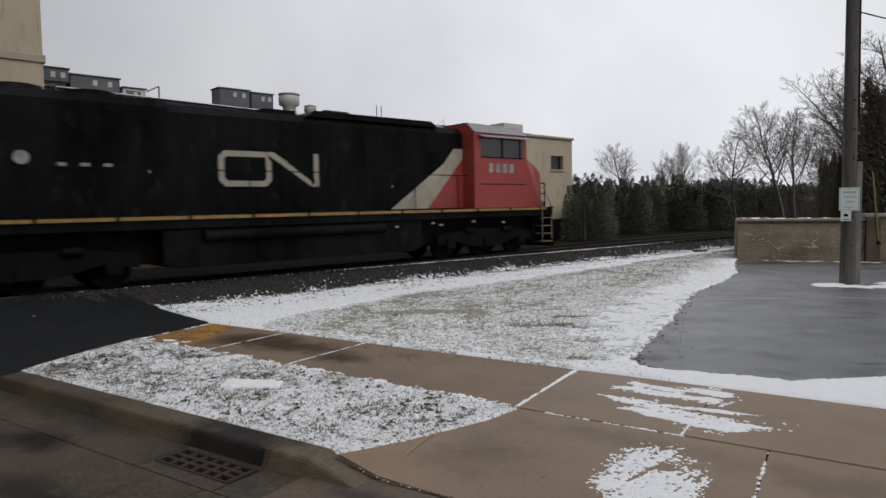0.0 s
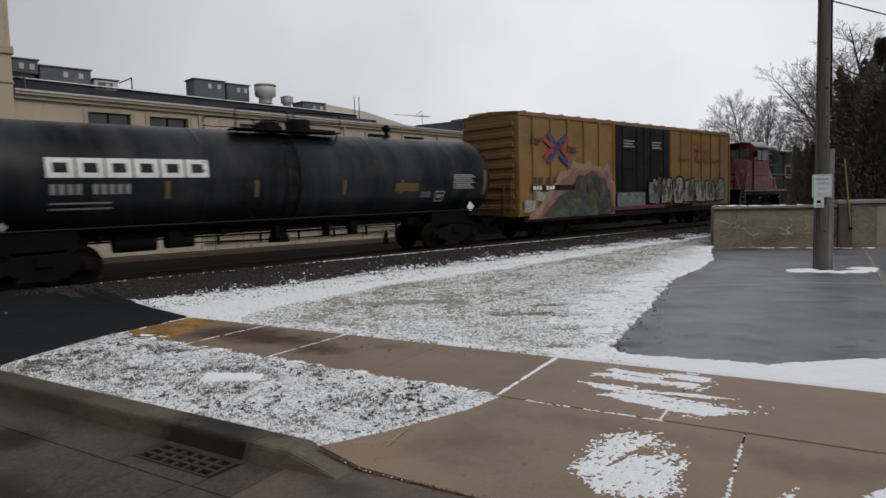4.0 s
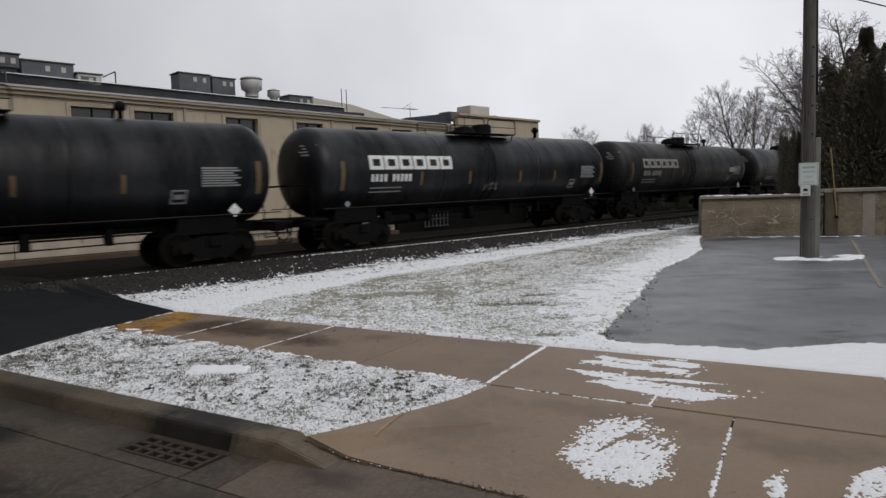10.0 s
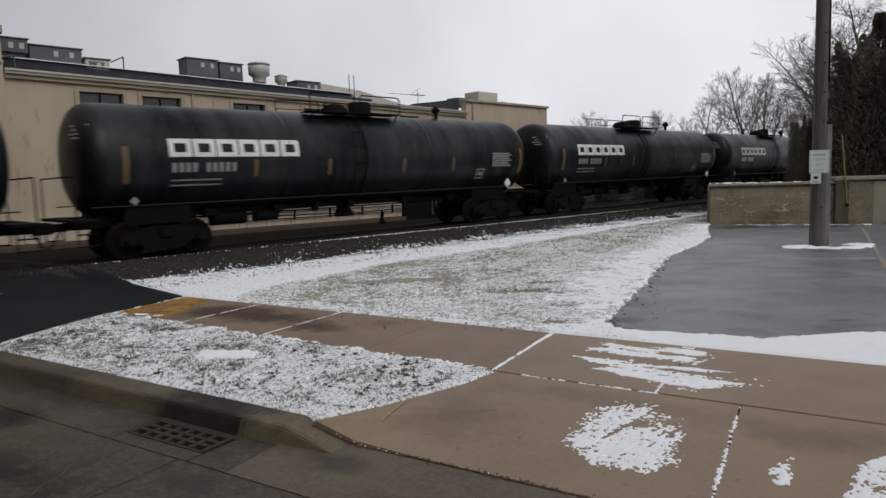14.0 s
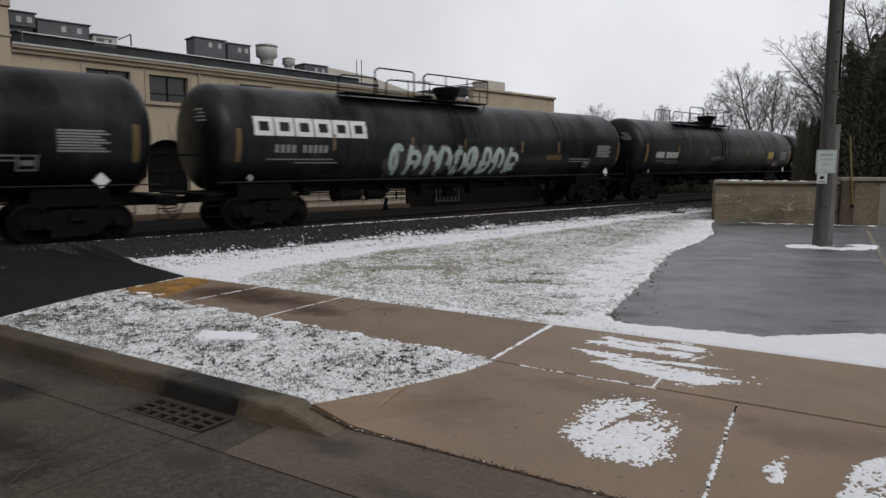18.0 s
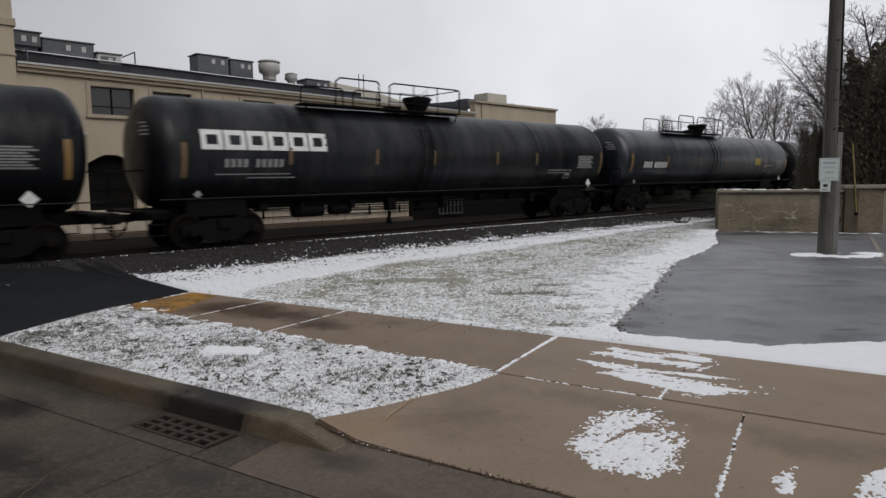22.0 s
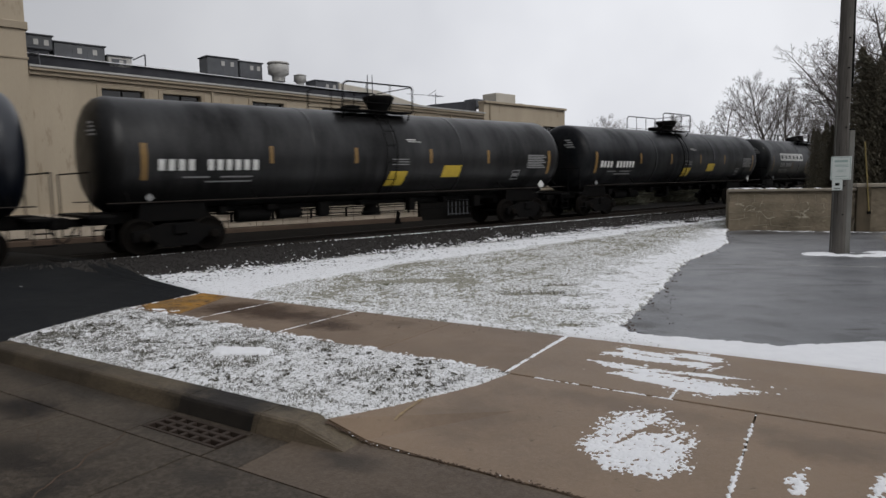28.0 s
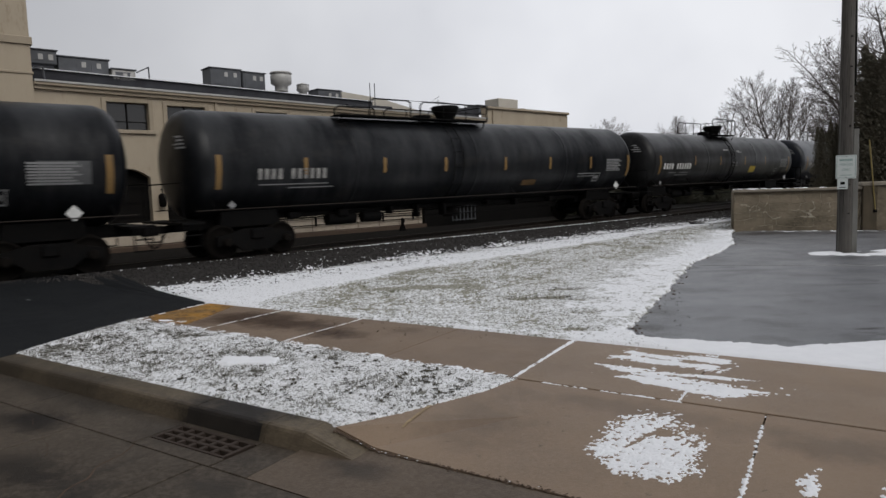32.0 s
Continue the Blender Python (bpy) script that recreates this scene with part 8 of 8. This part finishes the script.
snow_sheet(sn, SH, 0.042, shoulder_cover, 0.03, 0.0, 0.0, ball_h)
solid("ballast_snow", sn, SNOW, "snow caught on the ballast shoulder", "snow", "stuff")
st = MB()
rn = random.Random(31)
for i in range(14000):
    s, d = 1.5 + 50 * rn.random() ** 1.6, 15.0 + 2.4 * rn.random() ** 0.8
    x, y = track_xy(s, d)
    r = rn.uniform(0.018, 0.045)
    z = ball_h(x, y) + r * 0.3
    k = len(st.v)
    st.v += [(x + r * rn.uniform(0.6, 1.2) * a, y + r * rn.uniform(0.6, 1.2) * b, z + r * rn.uniform(0.6, 1.0) * c) for a, b, c in ((1, 0, 0), (0, 1, 0), (-1, 0, 0), (0, -1, 0), (0, 0, 1), (0, 0, -1))]
    st.f += [(k + a, k + b, k + c) for a, b, c in ((0, 1, 4), (1, 2, 4), (2, 3, 4), (3, 0, 4), (1, 0, 5), (2, 1, 5), (3, 2, 5), (0, 3, 5))]
solid("ballast_stones", st, BALLAST, "loose dark ballast stones", "ballast", "stuff")

cl = MB()
rn = random.Random(37)
for i in range(3600):
    s, d = 4.4 + 44 * rn.random() ** 1.5, 15.35 - 1.9 * rn.random() ** 1.7
    x, y = track_xy(s, d)
    if not inside(LAWN_NEAR, x, y) or lump(x, y, 1.1, 6) < -0.12:
        continue
    r = rn.uniform(0.012, 0.042)
    k = len(cl.v)
    cl.v += [(x + r * rn.uniform(0.6, 1.6) * a, y + r * rn.uniform(0.6, 1.2) * b, 0.026 + r * rn.uniform(0.3, 0.6) * c) for a, b, c in ((1, 0, 0), (0, 1, 0), (-1, 0, 0), (0, -1, 0), (0, 0, 1), (0, 0, -1))]
    cl.f += [(k + a, k + b, k + c) for a, b, c in ((0, 1, 4), (1, 2, 4), (2, 3, 4), (3, 0, 4), (1, 0, 5), (2, 1, 5), (3, 2, 5), (0, 3, 5))]
solid("drift_stones", cl, BALLAST, "dark stones strewn over the snow beside the ballast", "ballast", "stuff")
eb = MB()
rn = random.Random(55)
edge = [p for p in LAWN if -1 < p[0] < 12 and edge_way(LOT, *p) < 0.6]
for i in range(190):
    px, py = edge[int(len(edge) * rn.random() ** 1.7)]
    x, y, r = px + rn.gauss(0.06, 0.07), py + rn.gauss(-0.02, 0.05), rn.uniform(0.006, 0.028)
    k = len(eb.v)
    eb.v += [(x + r * rn.uniform(0.6, 1.4) * a, y + r * rn.uniform(0.6, 1.2) * b, -0.008 + r * rn.uniform(0.4, 0.9) * c) for a, b, c in ((1, 0, 0), (0, 1, 0), (-1, 0, 0), (0, -1, 0), (0, 0, 1), (0, 0, -1))]
    eb.f += [(k + a, k + b, k + c) for a, b, c in ((0, 1, 4), (1, 2, 4), (2, 3, 4), (3, 0, 4), (1, 0, 5), (2, 1, 5), (3, 2, 5), (0, 3, 5))]
solid("edge_gravel", eb, LEDGE, "crumbs of asphalt and soil along the lawn's edge", "gravel", "stuff")

# snow strip between pavement and car park, patches on the slabs, snow in joints
sn = MB()
STRIP = [road_xy(-3.4, 7.9), road_xy(9.5, 7.9), (10.2, 4.75), (6.8, 6.95), (5.5, 7.86), (4.7, 7.84), (4.05, 7.74), (3.25, 8.14), (2.55, 8.45), (2.36, 8.9), (1.6, 8.9)]
snow_sheet(sn, STRIP, 0.045, lambda x, y: 0.75 + 0.35 * lump(x, y, 4, 2) + 0.25 * lump(x, y, 13, 2), 0.035, -0.004, 0.14)
solid("snow_strip", sn, SNOW, "bank of snow between the pavement and the car park", "snow", "stuff")


def patch(name, label, poly, cover, cell=0.02, height=0.012, z=0.004, rim=0.16):
    mb = MB()
    snow_sheet(mb, poly, cell, cover, height, z, rim)
    return solid(name, mb, SNOW, label, "snow", "stuff")


def along(x, y, kx, ky, o):
    p = RM.inverted() @ Vector((x, y, 0))
    return noise.noise((p.x * kx + o, p.y * ky - o, o))


def sheet_in(poly, x, y, soft):
    """Positive inside a polygon in the street axes, rising to 1 within soft metres, negative outside."""
    w = edge_way(poly, x, y)
    return min(1.0, w / soft) if inside(poly, x, y) else -w / min(soft, 0.08)


UPPER = [(-2.52, 7.28), (-2.38, 7.64), (-1.95, 7.64), (-1.5, 7.84), (-1.3, 7.62), (-1.4, 7.18), (-1.74, 7.22), (-2.1, 7.22)]
MIDDLE = [(-2.64, 6.96), (-2.24, 6.98), (-1.74, 6.98), (-1.22, 7.04), (-0.86, 7.0), (-1.24, 6.92), (-1.72, 6.84), (-2.2, 6.76)]
LOWER = [(-2.26, 6.64), (-1.98, 6.86), (-1.5, 6.78), (-0.98, 6.72), (-0.66, 6.68), (-1.16, 6.30), (-1.5, 6.30), (-1.78, 6.42)]


def streaks(x, y):
    p = RM.inverted() @ Vector((x, y, 0))
    hole = 1.6 * math.exp(-((p.x + 1.68) / 0.13) ** 2 - ((p.y - 7.46) / 0.13) ** 2)
    c = max(sheet_in(UPPER, p.x, p.y, 0.09) - hole, sheet_in(MIDDLE, p.x, p.y, 0.06) - 0.2, sheet_in(LOWER, p.x, p.y, 0.09))
    c = max(c, 0.5 - abs(p.x + 1.36 - 0.4 * (p.y - 7.1)) / 0.05 if 6.9 < p.y < 7.5 else -1.0, 0.4 - abs(p.x + 1.95 + 0.3 * (p.y - 7.0)) / 0.06 if 6.75 < p.y < 7.3 else -1.0)
    return 0.6 * c - 0.1 + 0.6 * along(x, y, 0.9, 6.5, 3) + 0.75 * along(x, y, 1.9, 15, 7) + 0.5 * lump(x, y, 12, 6) + 0.6 * lump(x, y, 30, 6)


patch("snow_patch", "streaky melting snow patch on the pavement", [road_xy(*p) for p in ((-2.8, 7.0), (-2.5, 7.88), (-1.2, 7.88), (-0.5, 7.0), (-0.6, 6.4), (-1.2, 6.12), (-1.9, 6.2), (-2.5, 6.5))],
      streaks, 0.011, 0.012, 0.008, 0.03)

ROUND = [(-1.84, 4.78), (-1.86, 5.41), (-1.73, 5.74), (-1.42, 5.84), (-1.17, 5.62), (-1.0, 5.17), (-1.03, 4.73), (-1.23, 4.55), (-1.52, 4.57)]


def blob(x, y):
    p = RM.inverted() @ Vector((x, y, 0))
    hole = 1.7 * math.exp(-((p.x + 1.42) / 0.09) ** 2 - ((p.y - 5.34) / 0.09) ** 2) + 0.9 * math.exp(-((p.x + 1.53 - 0.35 * (p.y - 5.2)) / 0.022) ** 2) * (1 if 4.95 < p.y < 5.3 else 0)
    thick = 0.55 * (5.05 - p.y) - 0.35 * (p.x + 1.43)
    return -0.28 + 0.72 * sheet_in(ROUND, p.x, p.y, 0.2) + thick - hole + 0.55 * lump(x, y, 8, 2) + 0.85 * lump(x, y, 22, 6) + 0.85 * lump(x, y, 46, 6)


def apron_h(x, y):
    p = RM.inverted() @ Vector((x, y, 0))
    return -0.135 + 0.139 * (p.y - 3.9) / 2.145


def apron_patch(label, poly, cover):
    mb = MB()
    snow_sheet(mb, poly, 0.009, cover, 0.009, 0.001, 0.05, apron_h)
    return solid("snow_patch", mb, SNOW, label, "snow", "stuff")


apron_patch("round speckled snow patch on the driveway slab", [road_xy(*p) for p in ((-2.2, 4.2), (-0.78, 4.2), (-0.82, 6.0), (-2.2, 6.0))], blob)
apron_patch("small torn snow patch on the driveway slab", [road_xy(*p) for p in ((-0.44, 4.9), (-0.36, 4.74), (-0.28, 4.76), (-0.26, 5.0), (-0.28, 5.22), (-0.36, 5.1))],
            lambda x, y: 0.35 + 0.8 * lump(x, y, 7, 1) + 0.9 * lump(x, y, 22, 1) + 0.9 * lump(x, y, 45, 1))
apron_patch("torn snow patch near the gutter", [road_xy(*p) for p in ((0.02, 4.75), (0.75, 4.5), (0.9, 5.5), (0.3, 5.5), (0.1, 5.25))],
            lambda x, y: 0.2 + 0.9 * lump(x, y, 5, 7) + 0.9 * lump(x, y, 22, 3) + 0.9 * lump(x, y, 45, 3))


def joint_snow(label, a, b, width, fill, z, seed):
    (ax, ay), (bx, by) = a, b
    n = Vector((by - ay, ax - bx, 0)).normalized() * width
    poly = [road_xy(ax - n.x, ay - n.y), road_xy(bx - n.x, by - n.y), road_xy(bx + n.x, by + n.y), road_xy(ax + n.x, ay + n.y)]
    mb = MB()
    snow_sheet(mb, poly, 0.008, lambda x, y: fill + 1.3 * lump(x, y, 5, seed) + 1.0 * lump(x, y, 28, seed), 0.01, z, 0.012)
    return solid("joint_snow", mb, SNOW, label, "snow", "stuff")


joint_snow("line of snow in a pavement joint", (-3.15, 6.06), (-3.225, 7.9), 0.026, 0.6, 0.006, 3)
joint_snow("broken line of snow along the pavement edge", (-3.15, 6.05), (-1.42, 6.05), 0.02, 0.1, 0.002, 6)
joint_snow("thin snow in a pavement joint", (-6.75, 6.2), (-6.75, 7.9), 0.007, 1.0, 0.004, 9)
joint_snow("thin snow in a pavement joint", (-8.55, 6.2), (-8.55, 7.9), 0.006, 1.0, 0.004, 12)
joint_snow("crumbs of snow along the asphalt's edge", (-10.2, 5.75), (-10.52, 7.9), 0.035, 0.0, 0.012, 4)
joint_snow("crumbs of snow along the asphalt's edge", (-10.1, 6.35), (-9.3, 6.5), 0.06, -0.1, 0.014, 14)
joint_snow("thin snow in a pavement joint", (-1.47, 6.06), (-1.47, 6.5), 0.02, 0.3, 0.004, 2)
mb = MB()
snow_sheet(mb, [road_xy(*p) for p in ((-0.725, 4.1), (-0.665, 4.1), (-0.715, 6.0), (-0.775, 6.0))], 0.005, lambda x, y: 0.30 + 1.0 * lump(x, y, 3, 2) + 1.1 * lump(x, y, 26, 1) - 0.5 * ((RM.inverted() @ Vector((x, y, 0))).y - 5.0) - 45 * abs((RM.inverted() @ Vector((x, y, 0))).x + 0.695 + 0.0256 * ((RM.inverted() @ Vector((x, y, 0))).y - 4.1)), 0.009, 0.001, 0.0, apron_h)
solid("joint_snow", mb, SNOW, "broken line of snow in a driveway joint", "snow", "stuff")
mb = MB()
snow_sheet(mb, [road_xy(*p) for p in ((-9.7, 6.05), (-3.2, 5.95), (-3.2, 6.16), (-9.7, 6.42))], 0.016, lambda x, y: -0.1 + 0.6 * lump(x, y, 3, 2) + 0.8 * lump(x, y, 13, 2) + 0.9 * lump(x, y, 29, 6), 0.014, 0.009, 0.08)
solid("snow_fringe", mb, SNOW, "ragged snow fringe along the pavement", "snow", "stuff")
mb = MB()
def ring_cover(x, y):
    u, v = (x - 10.7) / 1.15, (y - 17.25) / 0.75
    return 0.6 - 1.0 * abs(math.hypot(u, v) - 0.75) * 2.0 - (0.9 if v > 0.35 else 0) + 0.5 * lump(x, y, 3, 2) + 0.3 * lump(x, y, 9, 2)
snow_sheet(mb, [(9.0, 16.0), (12.6, 16.0), (12.6, 18.6), (9.0, 18.6)], 0.05, ring_cover, 0.05, -0.012, 0.1)
solid("pole_snow", mb, SNOW, "ring of ploughed snow at the foot of a pole", "snow", "stuff")
mb = MB()
for a in range(7):
    x, y = 12.2 + 0.62 * a, 25.15 - 0.26 * a
    snow_sheet(mb, [(x - 0.3, y - 0.25), (x + 0.4, y - 0.25), (x + 0.4, y + 0.25), (x - 0.3, y + 0.25)], 0.05, lambda p, q: -0.1 + 0.9 * lump(p, q, 4, 2), 0.03, -0.012, 0.1)
solid("wall_foot_snow", mb, SNOW, "bits of snow at the foot of the wall", "snow", "stuff")

# paint on the car park, yellow mark on the apron, stop bar
PAINT = mat("worn_white_line", (0.36, 0.36, 0.35), 0.6, second=(0.13, 0.13, 0.13), scale=6, amount=0.9)
PAINTY = mat("worn_yellow_line", (0.38, 0.29, 0.16), 0.7, second=(0.27, 0.20, 0.13), scale=5, amount=1.0, spec=0.2)
def line(name, label, a, b, w, z, m):
    a, b = Vector((*a, 0)), Vector((*b, 0))
    n = Vector((-(b - a).y, (b - a).x, 0)).normalized() * w / 2
    return solid(name, MB().prism([tuple((a - n)[:2]), tuple((b - n)[:2]), tuple((b + n)[:2]), tuple((a + n)[:2])], z - 0.004, z), m, label, "road marking", "structure")
line("bay_line", "faint white bay line on wet asphalt", (5.95, 15.7), (13.5, 13.5), 0.1, -0.006, PAINT)
line("bay_line", "faint tan bay line on wet asphalt", (14.9, 22.35), (8.6, 12.0), 0.1, -0.0055, mat("worn_tan_line", (0.25, 0.215, 0.165), 0.6, second=(0.12, 0.108, 0.09), scale=4, amount=1.0))
def corner_h(x, y):
    """Height of the driveway slab near its corner by the verge."""
    hub = Vector((-2.6, 5.2, -0.0508))
    n = len(rim)
    for i in range(n):
        a, b = Vector(rim[i]), Vector(rim[(i + 1) % n])
        if inside([tuple(a[:2]), tuple(b[:2]), tuple(hub[:2])], x, y):
            nn = (a - hub).cross(b - hub)
            return hub.z - (nn.x * (x - hub.x) + nn.y * (y - hub.y)) / nn.z
    return 0.0


ym = MB()
for k in range(9):
    x0, y0, x1, y1 = -3.45 + 0.008 * k, 5.14 - 0.081 * k, -3.45 + 0.008 * (k + 0.9), 5.14 - 0.081 * (k + 0.9)
    za, zb = (corner_h(x, y) for x, y in ((x0, y0), (x1, y1)))
    w = 0.013 + 0.004 * (k % 2)
    ym.add([(x0 - w, y0, za + 0.006), (x0 + w, y0, za + 0.006), (x1 + w, y1, zb + 0.006), (x1 - w, y1, zb + 0.006)], [(0, 1, 2, 3)])
solid("yellow_mark", ym, PAINTY, "faded yellow paint mark on the driveway corner", "road marking", "structure", RM)
# dirt, leaf crumbs and snow in the gap between driveway and gutter
rn = random.Random(77)
db, ds = MB(), MB()
for i in range(800):
    x, y = -3.84 + 5.0 * rn.random() ** 1.8, rn.gauss(4.075, 0.012 if i % 3 else 0.03)
    r = rn.uniform(0.004, 0.013)
    z = -0.118 + 0.1 * max(0, min(1, (-3.4 - x) / 0.45))
    tgt = ds if rn.random() < (0.12 if -3.6 < x < -2.9 else 0.015) else db
    k = len(tgt.v)
    tgt.v += [(x + r * rn.uniform(0.6, 1.6) * a, y + r * b, z + r * rn.uniform(0.3, 0.7) * c) for a, b, c in ((1, 0, 0), (0, 1, 0), (-1, 0, 0), (0, -1, 0), (0, 0, 1), (0, 0, -1))]
    tgt.f += [(k + a, k + b, k + c) for a, b, c in ((0, 1, 4), (1, 2, 4), (2, 3, 4), (3, 0, 4), (1, 0, 5), (2, 1, 5), (3, 2, 5), (0, 3, 5))]
solid("gutter_dirt", db, LEDGE, "dark crumbs of dirt in the driveway gap", "debris", "stuff", RM)
solid("gutter_snow", ds, SNOW, "crumbs of snow in the driveway gap", "snow", "stuff", RM)
from mathutils.bvhtree import BVHTree
on_road = BVHTree.FromPolygons(cr.v, cr.f)
bar = MB()
for k in range(13):
    x, y = -10.2 + 1.85 * k / 12, 13.34 - 0.5 * k / 12
    for dx, dy in ((0, 0), (0.03, 0.1)):
        bar.v.append((x + dx, y + dy, on_road.ray_cast((x + dx, y + dy, 5), (0, 0, -1))[0].z + 0.006))
    if k:
        bar.f.append((2 * k - 2, 2 * k, 2 * k + 1, 2 * k - 1))
solid("stop_bar", bar, PAINT, "worn white stop bar on the road", "road marking", "structure")
for x, y, r in ((11.24, 30.24, 0.22), (11.6, 30.4, 0.16)):
    solid("stone_block", MB().box(-r, r, -r * 0.6, r * 0.6, 0, r * 0.45, 0.03, pose(x, y, 0, 0, 0, 35)), BALLAST, "dark stone lying on the snow", "stone")

# grass blades that stand through the snow
BLADE = mat("winter_grass_blade", (0.27, 0.255, 0.185), 0.9, second=(0.36, 0.35, 0.28), scale=1.5, amount=0.9, third=(0.12, 0.125, 0.075), fine=25, fine_amount=0.6, spec=0.2)

VBLADE = mat("dark_frosted_blade", (0.19, 0.182, 0.155), 0.9, second=(0.36, 0.355, 0.33), scale=2.5, amount=0.8, third=(0.06, 0.06, 0.05), fine=25, fine_amount=0.6, spec=0.2)


def blades(poly, count, tall, seed, keep):
    rn = random.Random(seed)
    mb = MB()
    x0, x1 = min(p[0] for p in poly), max(p[0] for p in poly)
    y0, y1 = min(p[1] for p in poly), max(p[1] for p in poly)
    done = 0
    while done < count:
        x, y = rn.uniform(x0, x1), rn.uniform(y0, y1)
        done += 1
        if not inside(poly, x, y) or rn.random() > keep(x, y):
            continue
        a, h = rn.uniform(0, 6.28), tall * rn.uniform(0.5, 1.2)
        w = 0.0025 + 0.0003 * math.hypot(x, y)
        lx, ly = math.cos(a) * h * rn.uniform(0.3, 1.1), math.sin(a) * h * rn.uniform(0.3, 1.1)
        px, py = -math.sin(a) * w, math.cos(a) * w
        k = len(mb.v)
        mb.v += [(x - px, y - py, 0), (x + px, y + py, 0), (x + lx, y + ly, h)]
        mb.f.append((k, k + 1, k + 2))
    return mb


solid("verge_grass", blades(VERGE, 190000, 0.034, 3, lambda x, y: max(0.10, min(1, 0.36 - 0.8 * lump(x, y, 1.6, 2) - 0.5 * lump(x, y, 4.5, 5) - 0.5 * lump(x, y, 12, 8)))), VBLADE, "short frosty grass blades on the verge", "grass", "stuff")
solid("lawn_grass", blades(LAWN_NEAR, 270000, 0.036, 4, lambda x, y: max(0.03, min(1, 0.7 - 0.6 * lawn_cover(x, y)))), BLADE, "short frosty grass blades on the lawn", "grass", "stuff")

# dark leaf scraps and holes in the crust
lt = MB()
rn = random.Random(61)
for i in range(620):
    x, y = road_xy(-9.6 + 6.3 * rn.random() ** 1.3, rn.uniform(4.2, 6.1))
    if not inside(VERGE, x, y) or lump(x, y, 1.3, 4) + 0.35 * rn.uniform(-1, 1) < 0.0:
        continue
    for j in range(rn.randint(3, 8)):
        a, r = rn.uniform(0, 6.28), rn.uniform(0.008, 0.022)
        px, py, z = x + rn.gauss(0, 0.018), y + rn.gauss(0, 0.018), rn.uniform(0.012, 0.034)
        k = len(lt.v)
        lt.v += [(px + r * math.cos(a + q), py + r * math.sin(a + q), z + rn.uniform(-0.006, 0.01)) for q in (0, 1.3, 2.9, 4.4)]
        lt.f.append((k, k + 1, k + 2, k + 3))
LITTER = mat("dark_leaf_scraps", (0.11, 0.10, 0.08), 0.9, second=(0.05, 0.046, 0.036), scale=6, amount=0.8, spec=0.1)
solid("leaf_scraps", lt, LITTER, "dark scraps of dead leaf in the verge's snow", "leaves", "stuff")

TUFT = mat("dark_dead_tufts", (0.055, 0.046, 0.032), 0.9, second=(0.030, 0.028, 0.018), scale=4, amount=0.8, third=(0.09, 0.08, 0.05), fine=25, fine_amount=0.5, spec=0.1)
solid("dead_tufts", blades([(-2.0, 8.6), (3.2, 8.6), (5.6, 16.2), (-1.5, 15.2)], 70000, 0.034, 7,
                           lambda x, y: 0.5 * min(1, 1.6 * max(0.0, sum(k_ * 0.6 * math.exp(-((x - a) / (1.5 * c)) ** 2 - ((y - b) / (1.9 * e)) ** 2) for a, b, c, e, k_ in BALD[:6]) - 0.25 + 0.9 * lump(x, y, 7, 3)))),
      TUFT, "dark dead tufts showing through the snow", "grass", "stuff")


def motions():
    for ob, start, L, turn in LOCOS + BOXCAR + CARS:
        key_train(ob, start, L, turn)


motions()
